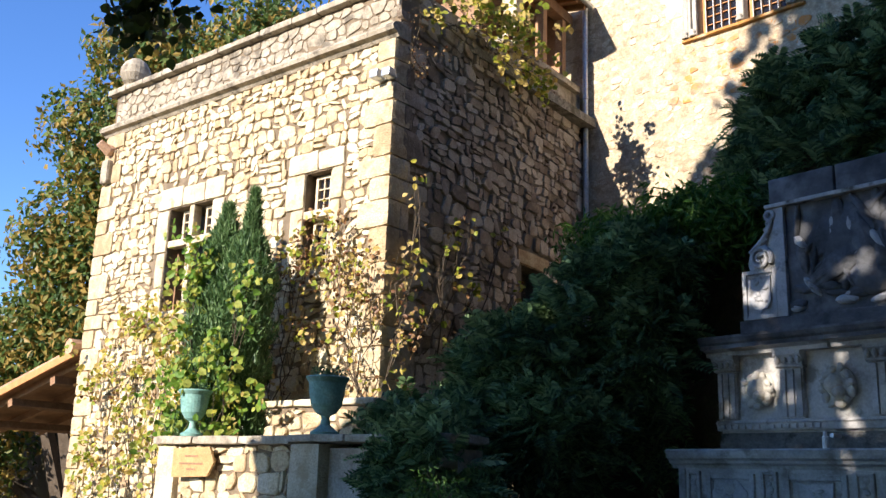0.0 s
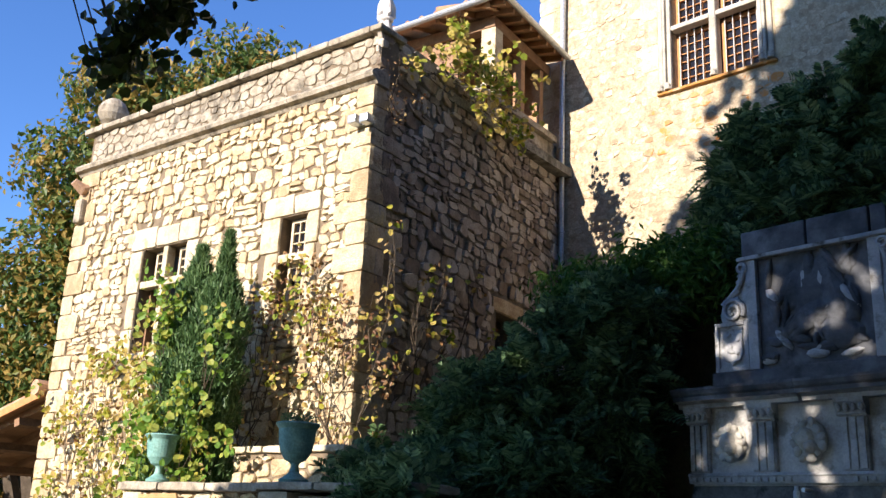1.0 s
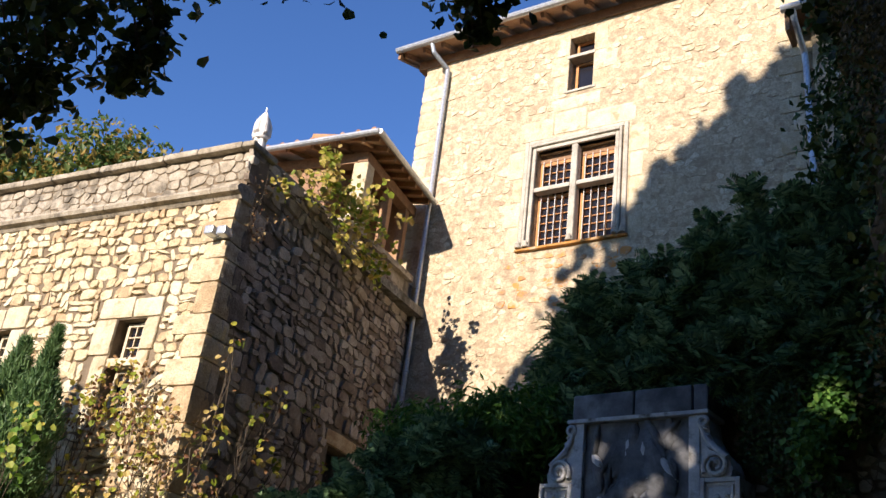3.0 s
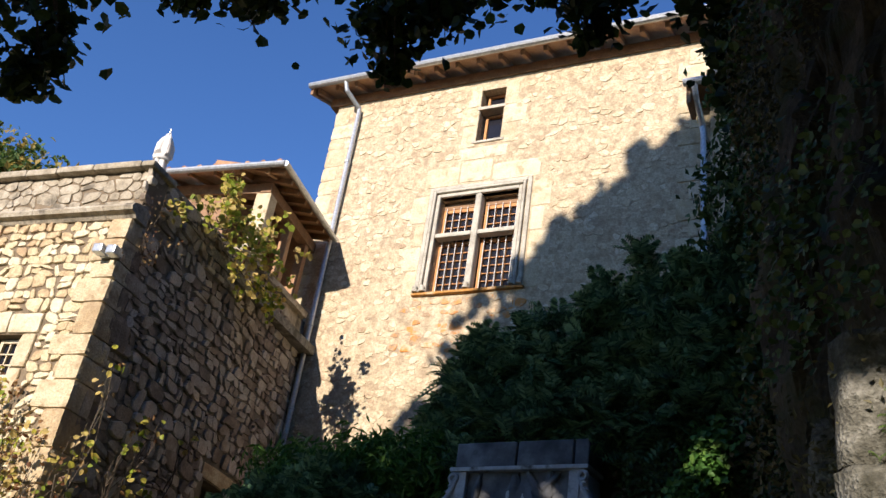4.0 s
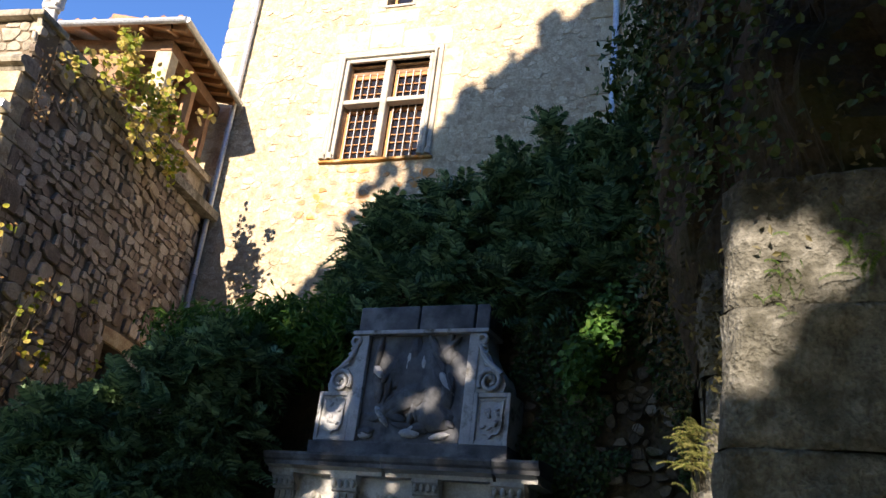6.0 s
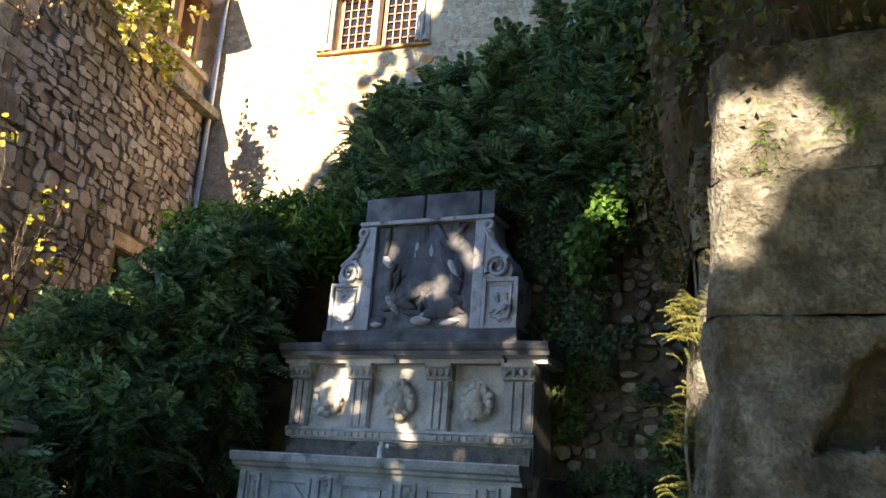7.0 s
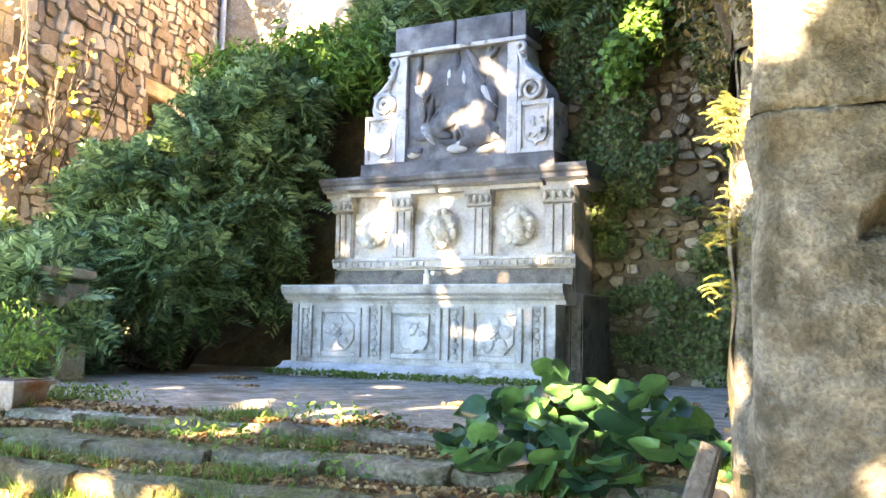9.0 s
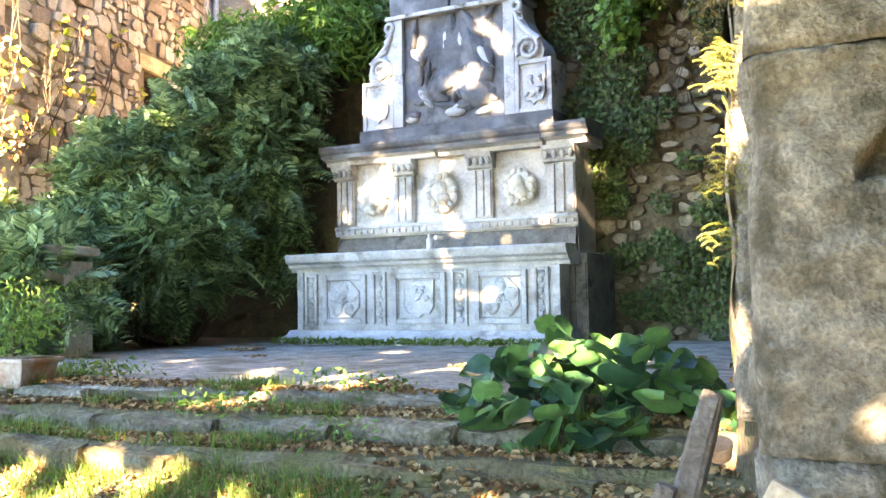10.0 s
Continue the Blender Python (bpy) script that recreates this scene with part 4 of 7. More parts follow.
def ngon_boss(bm, x, z, y, r, n, depth, turn=0.0, inset=0.85):
    a = [bm.verts.new((x + r * math.cos(turn + 2 * math.pi * i / n), y, z + r * math.sin(turn + 2 * math.pi * i / n))) for i in range(n)]
    b = [bm.verts.new((v.co.x, y - depth, v.co.z)) for v in a]
    c = [bm.verts.new((x + (v.co.x - x) * inset, y - depth * 1.15, z + (v.co.z - z) * inset)) for v in a]
    for p, q in ((a, b), (b, c)):
        for i in range(n):
            bm.faces.new((p[i], p[(i + 1) % n], q[(i + 1) % n], q[i]))
    bm.faces.new(c)


# plinth and basin
bm = bmesh.new()
extrude_profile(bm, [(8.9, 1.10), (7.78, 1.10), (7.78, 1.20), (7.82, 1.235), (7.90, 1.26), (7.94, 1.30), (8.9, 1.30)][::-1], -1.50, 1.50)
plinth = part("plinth", bm, M_MARBLE, fountain, "chipped white plinth with grass at its foot")
part("basin_body", box(-1.40, 1.40, 8.0, 8.85, 1.30, 1.90, 0.008), M_MARBLE, fountain)
basin = part("basin_cornice", extrude_profile(bmesh.new(), [(8.9, 1.88), (8.0, 1.88), (7.985, 1.91), (7.95, 1.93), (7.94, 1.955), (7.905, 1.975), (7.895, 2.0), (7.885, 2.045), (7.90, 2.06), (8.14, 2.06), (8.16, 2.0), (8.9, 2.0)][::-1], -1.51, 1.51), M_MARBLE, fountain)
for x in (-1.4, 1.37):
    part("corner_pier", box(x - 0.02, x + 0.05, 7.97, 8.1, 1.30, 1.88, 0.008), M_MARBLE, fountain)
YB = 8.0
for x0, x1 in ((-1.11, -0.60), (-0.30, 0.28), (0.58, 1.10)):
    pan = frame_panel(fountain, x0, x1, 1.36, 1.84, YB, 0.05, 0.028)
    frame_panel(pan, x0 + 0.055, x1 - 0.055, 1.415, 1.785, YB, 0.012, 0.014, "inner_moulding")
for x0, x1 in ((-1.33, -1.18), (-0.53, -0.37), (0.34, 0.51), (1.17, 1.31)):
    strip = frame_panel(fountain, x0, x1, 1.34, 1.86, YB, 0.03, 0.03, "pilaster_frame")
    tw = bmesh.new()
    for i in range(9):
        lumps(tw, [((x0 + x1) / 2 + 0.012 * (-1) ** i, YB - 0.008, 1.40 + 0.05 * i, 0.032, 0.02, 0.03, 40 * (-1) ** i)], i, 5)
    part("garland", tw, M_MARBLE, strip)
for x in (-0.86, 0.84):
    ro = bmesh.new()
    ngon_boss(ro, x, 1.60, YB, 0.195, 8, 0.024, math.pi / 8, 0.9)
    for i in range(5):
        a = 2 * math.pi * i / 5 + 0.3
        lumps(ro, [(x + 0.112 * math.cos(a), YB - 0.024, 1.60 + 0.112 * math.sin(a), 0.072, 0.026, 0.06, -math.degrees(a))], i, 7)
    for i in range(5):
        a = 2 * math.pi * i / 5 + 0.9
        lumps(ro, [(x + 0.04 * math.cos(a), YB - 0.034, 1.60 + 0.04 * math.sin(a), 0.022, 0.018, 0.02, 0)], i, 5)
    lumps(ro, [(x, YB - 0.036, 1.60, 0.026, 0.022, 0.026, 0)], 3, 6)
    part("rosette", ro, M_MARBLE, fountain, "carved eight-sided flower medallion")


def shield(parent, x, z, w, h, y, depth, mat, seed):
    bm = bmesh.new()
    outline = [(-0.5, 0.5), (-0.28, 0.46), (0, 0.5), (0.28, 0.46), (0.5, 0.5), (0.47, 0.1), (0.48, -0.2), (0.34, -0.4), (0.12, -0.42), (0, -0.52), (-0.12, -0.42), (-0.34, -0.4), (-0.48, -0.2), (-0.47, 0.1)]
    a = [bm.verts.new((x + p * w, y, z + q * h)) for p, q in outline]
    b = [bm.verts.new((x + p * w, y - depth, z + q * h)) for p, q in outline]
    c = [bm.verts.new((x + p * w * 0.88, y - depth * 0.7, z + q * h * 0.9)) for p, q in outline]
    k = len(outline)
    for p, q in ((a, b), (b, c)):
        for i in range(k):
            bm.faces.new((q[i], q[(i + 1) % k], p[(i + 1) % k], p[i]))
    bm.faces.new(c[::-1])
    rr = np.random.default_rng(seed)
    for i in range(9):
        lumps(bm, [(x + rr.uniform(-0.3, 0.3) * w, y - depth * 0.8, z + rr.uniform(-0.3, 0.32) * h, w * rr.uniform(0.05, 0.13), depth * 0.7, h * rr.uniform(0.04, 0.1), rr.uniform(-60, 60))], i + seed, 5)
    return part("shield", bm, mat, parent, "worn carved coat of arms shield")


shield(fountain, -0.01, 1.60, 0.34, 0.36, YB, 0.028, M_MARBLE, 4)

# middle tier with pilasters and worn round bosses
YM = 8.62
part("middle_wall", box(-1.34, 1.36, YM, 9.1, 2.0, 3.02, 0.006), M_MARBLE, fountain)
part("rock_course", extrude_profile(bmesh.new(), [(YM + .01, 2.02), (YM - 0.07, 2.02), (YM - 0.055, 2.14), (YM - 0.03, 2.24), (YM + .01, 2.25)][::-1], -1.33, 1.35), M_STONE_DARK, fountain, "rough dark stone course above the basin")
part("ledge", extrude_profile(bmesh.new(), [(YM + .01, 2.27), (YM - 0.05, 2.27), (YM - 0.06, 2.33), (YM - 0.075, 2.345), (YM - 0.06, 2.37), (YM + .01, 2.375)][::-1], -1.36, 1.38), M_MARBLE, fountain)
for i in range(34):
    x = -1.3 + 0.079 * i
    if not (-0.9 < x < -0.75 or -0.2 < x < 0.35):
        part("dentil", box(x, x + 0.04, YM - 0.085, YM - 0.05, 2.285, 2.325), M_MARBLE, fountain)
for x0, x1 in ((-1.36, -1.10), (-0.66, -0.37), (0.24, 0.52), (1.05, 1.38)):
    sh = bmesh.new()
    add_box(sh, x0 + 0.02, x1 - 0.02, YM - 0.045, YM + 0.01, 2.375, 2.86, 0.006)
    pil = part("pilaster", sh, M_MARBLE, fountain)
    n = 3
    w = (x1 - x0 - 0.04) / n
    for i in range(n):
        part("flute", box(x0 + 0.02 + w * i + 0.012, x0 + 0.02 + w * (i + 1) - 0.012, YM - 0.066, YM - 0.04, 2.39, 2.845, 0.006), M_MARBLE, pil)
    cap = extrude_profile(bmesh.new(), [(YM + .01, 2.86), (YM - 0.06, 2.86), (YM - 0.085, 2.875), (YM - 0.09, 2.91), (YM - 0.07, 2.925), (YM - 0.10, 2.95), (YM - 0.13, 2.985), (YM - 0.13, 3.02), (YM + .01, 3.02)][::-1], x0, x1)
    part("capital", cap, M_MARBLE, pil)
    for i in range(4):
        part("capital_leaf", lumps(bmesh.new(), [(x0 + (x1 - x0) * (i + 0.5) / 4, YM - 0.10, 2.935, 0.028, 0.03, 0.045, 0)], i, 6), M_MARBLE, pil)
for k, x in enumerate((-0.88, -0.06, 0.79)):
    bs = bmesh.new()
    r = 0.165 if k != 1 else 0.17
    lumps(bs, [(x, YM - 0.02, 2.66, r, 0.06, r * 1.12, 0), (x - 0.02, YM - 0.06, 2.68, r * 0.55, 0.07, r * 0.6, 20), (x + 0.03, YM - 0.07, 2.60, r * 0.4, 0.07, r * 0.4, -30)], k + 20, 16)
    boss = part("boss", bs, M_MARBLE_SAND, fountain, "round carved boss with curling worn rim")
    for i in range(12):
        a = 2 * math.pi * i / 12 + 0.2 * k
        cu = 0.03 + 0.025 * abs(noise.noise((i * 1.7, k * 3.1, 0.5)))
        rr_ = 0.82 + 0.25 * noise.noise((i * 2.3, k * 5.0, 2.0))
        part("curl", lumps(bmesh.new(), [(x + r * rr_ * math.cos(a), YM - 0.06, 2.66 + r * 1.1 * rr_ * math.sin(a), cu * 1.5, 0.03, cu, 40 * i)], i + k * 7, 6), M_MARBLE_SAND, boss)
spout_f = part("water_spout", tube([(-0.06, YM - 0.05, 2.20), (-0.06, YM - 0.2, 2.20)], 0.02, 8), M_ZINC, fountain)
part("tap", lathe([(0.03, 0), (0.03, 0.12), (0.018, 0.13), (0.018, 0.17)], 10, at=(-0.06, YM - 0.32, 2.06)), M_CLOTH, fountain, "small pale standing tap")
for x0, x1, mat in ((-1.46, -0.10, M_MARBLE), (-0.095, 1.06, M_MARBLE), (1.065, 1.53, M_MARBLE)):
    part("architrave", extrude_profile(bmesh.new(), [(9.1, 3.02), (YM - 0.10, 3.02), (YM - 0.105, 3.06), (YM - 0.15, 3.075), (YM - 0.19, 3.085), (9.1, 3.086)][::-1], x0 + 0.03, x1 - 0.03 if x1 > 1.5 else x1), mat, fountain)
    part("cornice", extrude_profile(bmesh.new(), [(9.1, 3.088), (YM - 0.16, 3.088), (YM - 0.165, 3.13), (YM - 0.19, 3.15), (YM - 0.21, 3.19), (YM - 0.21, 3.215), (YM - 0.1, 3.235), (9.1, 3.24)][::-1], x0, x1), M_MARBLE_DARK, fountain, "blackened cornice block")

# upper tier: base, central relief, two shield panels, two scrolls and a top block
YU = 8.74
part("upper_base", box(-1.14, 1.10, YU - 0.03, 9.1, 3.24, 3.40, 0.015), M_MARBLE_DARK, fountain)
part("relief_slab", box(-0.60, 0.60, YU + 0.02, 9.1, 3.40, 4.54, 0.006), M_MARBLE_DARK, fountain)
for x0, x1 in ((-0.70, -0.585), (0.585, 0.70)):
    part("side_pilaster", box(x0, x1, YU - 0.03, 9.1, 3.40, 4.54, 0.008), M_MARBLE_MID, fountain)
for x0, x1 in ((-1.09, -0.70), (0.70, 1.09)):
    part("wing_slab", box(x0, x1, YU, 9.1, 3.40, 3.92, 0.006), M_MARBLE_MID, fountain)
    frame_panel(fountain, x0, x1, 3.40, 3.92, YU, 0.045, 0.03, "wing_frame", M_MARBLE_MID)
    shield(fountain, (x0 + x1) / 2, 3.66, 0.26, 0.38, YU, 0.03, M_MARBLE_MID, 8 if x0 < 0 else 9)


def volute(sign):
    """A tapering scroll: a spiral at the foot, a smaller curl at the head."""
    bm = bmesh.new()
    c0 = (0.86, 4.03)
    pts, rad = [], []
    for i in range(34):
        a = radians(-90 + 20 * i)
        r = 0.03 + 0.10 * i / 33
        pts.append((sign * (c0[0] + r * math.cos(a)), YU - 0.035, c0[1] + r * math.sin(a)))
        rad.append(0.016 + 0.012 * i / 33)
    tube(pts, rad, 8, bm)
    sp = []
    for i in range(12):
        f = i / 11
        sp.append((sign * (0.97 - 0.26 * f - 0.05 * math.sin(math.pi * f)), YU - 0.03, 4.10 + 0.34 * f))
    tube(sp, [0.035 - 0.012 * i / 11 for i in range(12)], 8, bm)
    tube([(sign * (0.735 + 0.045 * math.cos(a)), YU - 0.03, 4.47 + 0.045 * math.sin(a)) for a in [radians(28 * i) for i in range(14)]], 0.024, 7, bm)
    prof = [(0.70, 3.925), (1.0, 3.925), (1.02, 4.0), (0.98, 4.10), (0.88, 4.2), (0.80, 4.34), (0.78, 4.5), (0.70, 4.52)]
    a = [bm.verts.new((sign * x, YU - 0.012, z)) for x, z in prof]
    b = [bm.verts.new((sign * x, YU + 0.3, z)) for x, z in prof]
    k = len(prof)
    bm.faces.new(a if sign > 0 else a[::-1])
    for i in range(k):
        bm.faces.new((a[i], b[i], b[(i + 1) % k], a[(i + 1) % k]))
    bmesh.ops.recalc_face_normals(bm, faces=bm.faces[:])
    v = part("scroll", bm, M_MARBLE_MID, fountain, "carved stone scroll with acanthus leaves")
    for i in range(6):
        f = i / 5
        part("acanthus_leaf", lumps(bmesh.new(), [(sign * (0.76 + 0.08 * (1 - f)), YU - 0.03, 4.08 + 0.32 * f, 0.055 - 0.02 * f, 0.022, 0.018, sign * (35 - 10 * f))], i, 7), M_MARBLE_MID, v)


volute(-1)
volute(1)
for k, form in enumerate([(0.05, YU + 0.03, 4.12, 0.30, 0.06, 0.34, 10), (0.22, YU + 0.02, 4.0, 0.13, 0.07, 0.36, -12), (-0.2, YU + 0.03, 4.15, 0.15, 0.05, 0.22, 20), (-0.05, YU + 0.01, 3.86, 0.36, 0.06, 0.13, -32),
           (0.26, YU + 0.02, 3.68, 0.22, 0.07, 0.16, 15), (0.38, YU + 0.02, 3.92, 0.09, 0.06, 0.2, 0), (-0.02, YU + 0.02, 4.36, 0.07, 0.05, 0.16, 0), (0.30, YU + 0.03, 4.34, 0.18, 0.04, 0.10, -20)]):
    part("relief_form", lumps(bmesh.new(), [form], 31 + k, 14), M_MARBLE_DARK, fountain)

rl = np.random.default_rng(17)
for k in range(34):
    low_row = k < 12
    fx = rl.uniform(-0.5, 0.5)
    fz = rl.uniform(3.44, 3.66) if low_row else rl.uniform(3.66, 4.44)
    form = (fx, YU + 0.012, fz, rl.uniform(0.07, 0.15) if low_row else rl.uniform(0.025, 0.06), rl.uniform(0.03, 0.055), rl.uniform(0.03, 0.06) if low_row else rl.uniform(0.09, 0.22), rl.uniform(-40, 40) if low_row else rl.uniform(-50, 50))
    part("relief_form", lumps(bmesh.new(), [form], 44 + k, 9), M_MARBLE_MID if k % 3 == 0 else M_MARBLE_DARK, fountain)
part("relief_joint", box(0.005, 0.017, YU + 0.008, YU + 0.05, 3.95, 4.53), M_BANK, fountain)
part("top_moulding", box(-0.78, 0.80, YU - 0.06, 9.1, 4.54, 4.585, 0.012), M_MARBLE_MID, fountain)
for x0, x1 in ((-0.74, -0.02), (-0.01, 0.62), (0.63, 0.79)):
    part("top_block", box(x0, x1 - 0.008, YU - 0.02, 9.1, 4.585, 4.86, 0.02), M_MARBLE_DARK, fountain)
# basin side, in a darker stone colour than the front
part("side_tank", box(1.40, 1.57, 8.25, 9.0, 1.17, 1.98, 0.01), M_STONE_DARK, fountain, "dark stone side of the basin")
frame_panel(fountain, 1.42, 1.56, 1.3, 1.9, 8.25, 0.04, 0.02, "side_frame", M_STONE_DARK)

# ---- bank behind the fountain ----
def bank_face(x, z):
    return 9.15 + 0.12 * nz(x, z, 0, 0.9) + 0.06 * nz(x, z, 4, 3.0) + 0.03 * nz(x, z, 9, 7.0) + 0.10 * max(0, z - 4.6) ** 1.5


def bank_top(x):
    return 3.2 + 1.15 * max(0.0, min(1.0, (x + 9.0) / 2.4)) + 1.0 * max(0.0, min(1.0, (x + 6.6) / 1.6))


def upright(xs, zs, h):
    bm = bmesh.new()
    g = [[bm.verts.new((x, h(x, z), z)) for x in xs] for z in zs]
    for i in range(len(zs) - 1):
        for j in range(len(xs) - 1):
            bm.faces.new((g[i][j], g[i][j + 1], g[i + 1][j + 1], g[i + 1][j]))
    return bm


bank_bm = upright(sheet_lines(-11.0, 3.0, 0.11), sheet_lines(0.6, 5.5, 0.11), bank_face)
for v in bank_bm.verts:
    v.co.z = 0.6 + (v.co.z - 0.6) / 4.9 * (bank_top(v.co.x) - 0.6)
bank = link("bank", bank_bm, M_BANK)
tagged(bank, "steep dark bank of earth and old stones behind the fountain", "bank", kind="structure")
slope = link("slope", sheet(sheet_lines(-11.2, 4.0, 0.4), sheet_lines(9.3, 13.2, 0.4), lambda x, y: bank_top(x) - 0.1 + 0.12 * (y - 9.3) + 0.18 * max(0, x + 6) * min(1, (y - 9.3)) + 0.10 * nz(x, y, 0, 0.8)), M_BANK)
tagged(slope, "dark overgrown slope rising towards the tower", "slope", kind="structure")
rb = np.random.default_rng(5)
st = []
for v, f in random_rubble(-3.8, -0.9, 1.0, 5.0, [], rb, h=(0.06, 0.15), w=(0.07, 0.22), depth=(0.01, 0.09), gap=0.018):
    if rb.random() < 0.72:
        c = np.mean(v, 0)
        d = bank_face(c[0], c[2])
        st.append(([(p[0], p[1] + d, p[2]) for p in v], f))
lay(st, bank, None, M_STONE_B, M_STONE_BJ, lambda c: c[2] < 4.0)

# ---- big stone pier beside the path ----
def hollow(x, z):
    """Where the face of the pier has broken away: 1 inside, 0 outside."""
    a = ((x + 0.20) / 0.21) ** 2 + ((z - 1.95) / 0.145) ** 2 + 0.9 * noise.noise((x * 9, 2.0, z * 9)) + 0.4 * noise.noise((x * 23, 5.0, z * 23))
    return min(1.0, max(0.0, (1.0 - a) / 0.35))


def pier_block(x0, x1, y0, y1, z0, z1, seed, cut=0.022, amp=0.034):
    bm = bmesh.new()
    fine = y0 < 3 and z1 > 1.3
    nx, nzz = (104 if fine else 40), max(5, int((z1 - z0) / (0.0105 if fine else 0.03)))
    def P(u, v, side):
        u = u / 0.85 * 0.36 if u < 0.85 else 0.36 + (u - 0.85) / 0.15 * 0.64
        x = x0 + (x1 - x0) * u
        z = z0 + (z1 - z0) * v
        e = min(u * (x1 - x0), (z - z0), (z1 - z))
        y = y0 + cut * max(0.0, 1 - e / cut) ** 2 * 0.6
        y += amp * noise.noise((x * 2.2, 1.7, z * 2.2)) + amp * 0.45 * noise.noise((x * 7, seed, z * 7)) + amp * 0.3 * noise.noise((x * 18, seed, z * 18)) + 0.05 * max(0.0, noise.noise((x * 4.5, 3.3, z * 4.5)) - 0.42) + 0.085 * hollow(x, z)
        y += 0.05 * max(0.0, 1 - (x - x0) / 0.055) ** 2
        return Vector((x + 0.02 * noise.noise((seed, z * 3, 1)) * (1 - u), y, z))
    g = [[bm.verts.new(P(i / nx, k / nzz, 0)) for i in range(nx + 1)] for k in range(nzz + 1)]
    for k in range(nzz):
        for i in range(nx):
            f = bm.faces.new((g[k][i], g[k][i + 1], g[k + 1][i + 1], g[k + 1][i]))
            c = f.calc_center_median()
            f.material_index = 1 if y0 < 3 and hollow(c.x, c.z) > 0.4 else 0
    # the flank, running back with a ragged edge
    fl = []
    for k in range(nzz + 1):
        row = [g[k][0]]
        for j in range(1, 9):
            f = j / 8
            z = z0 + (z1 - z0) * k / nzz
            row.append(bm.verts.new((x0 - 0.035 * f + 0.028 * noise.noise((f * 4, z * 6, seed)), y0 + (y1 - y0) * f, z)))
        fl.append(row)
    for k in range(nzz):
        for j in range(8):
            bm.faces.new((fl[k][j + 1], fl[k][j], fl[k + 1][j], fl[k + 1][j + 1]))
    bm.faces.new([g[nzz][i] for i in range(nx + 1)] + [bm.verts.new((x1, y1, z1)), fl[nzz][8]] + [fl[nzz][j] for j in range(7, 0, -1)])
    return bm


pier = thing("stone_pier", Matrix.Identity(4), "massive rough granite pier with moss and lichen", "pier", kind="structure")
for k, (z0, z1, dx, dy) in enumerate(((-0.25, 0.62, 0.02, 0.0), (0.622, 1.205, 0.0, 0.004), (1.208, 2.188, 0.0, 0.0), (2.190, 2.55, 0.004, -0.005), (2.552, 2.92, 0.012, 0.0))):
    blk = part("granite_block", pier_block(-0.675 + dx, 1.6, 2.74 + dy, 3.35, z0, z1, k * 7.3, 0.013), M_PILLAR, pier)
    blk.data.materials.append(M_ROT)
    for q in blk.data.polygons:
        q.use_smooth = True
    if z0 > 0.9:
        part("rear_edge", pier_block(-0.845 + dx * 0.5 + 0.02 * (k % 2), -0.2, 3.36, 3.7, z0, z1, k * 5.1 + 2, 0.03, 0.05), M_PILLAR, pier)
# the rock over the pier: one face that turns the corner towards the bank
RIM = [Vector(p) for p in ((3.0, 2.95, 0), (1.2, 2.95, 0), (-0.35, 3.0, 0), (-0.55, 3.12, 0), (-0.66, 3.34, 0), (-0.86, 3.44, 0), (-1.0, 3.7, 0), (-1.02, 4.6, 0), (-0.95, 9.0, 0))]
rim = [a.lerp(c, k / 14) for a, c in zip(RIM, RIM[1:]) for k in range(14)]
bm = bmesh.new()
crag_rows = []
for z in sheet_lines(0.9, 9.5, 0.1):
    row = []
    for q in rim:
        out = Vector((-0.6, -0.8, 0)) * (0.16 * nz(q.x * 1.5 + q.y, z, 2, 1.0) + 0.12 * nz(q.x * 2 + q.y, z, 5, 3.0) + 0.06 * nz(q.x * 3 + q.y, z, 7, 9))
        low_part = min(1.0, max(0.0, (2.95 - z) / 0.3))
        out *= 1 - 0.6 * low_part
        lip = 0.2 * max(0.0, 1 - abs(z - 3.1) / 0.6) * min(1.0, max(0.0, (q.x + 0.7) / 0.3))
        row.append(bm.verts.new((q.x + out.x + 0.09 * low_part * (q.x < -0.7), q.y + out.y - 0.05 * min(3, max(0, z - 2.86)) - lip, z)))
    crag_rows.append(row)
for a, c in zip(crag_rows, crag_rows[1:]):
    for i in range(len(a) - 1):
        bm.faces.new((a[i + 1], a[i], c[i], c[i + 1]))
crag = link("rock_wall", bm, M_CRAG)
tagged(crag, "rough rock above the granite pier, its dark tone deepened for shade", "rock wall", kind="structure")

# ---- low garden wall with urns before the annex ----
F3 = FACADE
FW = F3 @ Matrix.Translation((0.33, 0, 0))
low = link("garden_wall", box(-2.02, 0.12, -1.72, -1.36, -0.2, 1.98), M_MORTAR_DARKENED, m=FW)
tagged(low, "low rubble garden wall with flat coping stones", "wall", kind="structure")
rw = np.random.default_rng(21)
low_st = rubble(-1.72, 0.1, 0.6, 1.97, [], rw, h=(0.08, 0.20), w=(0.10, 0.28), depth=(0.012, 0.04), gap=0.007)
lay([([(p[0], p[1] - 1.72, p[2]) for p in v], f) for v, f in low_st], low, F3, M_STONE, M_STONE_J, lambda c: True)
block_part(low, -2.06, -1.72, -1.80, -1.34, -0.2, 1.97, M_DRESSED, 0.03, "pier")
for x0, x1 in ((-2.12, -1.4), (-1.39, -0.62), (-0.61, 0.18)):
    block_part(low, x0, x1 - 0.01, -1.84, -1.30, 1.985, 2.08, M_LICHEN, 0.025, "coping")
# this stretch takes the darkened rubble colour in place of shade
low_b = link("garden_wall", box(0.62, 2.2, -1.70, -1.34, -0.2, 1.96), M_STONE_SHADED_J, m=FW)
tagged(low_b, "stretch of low garden wall, shade put into its darker brown", "wall", kind="structure")
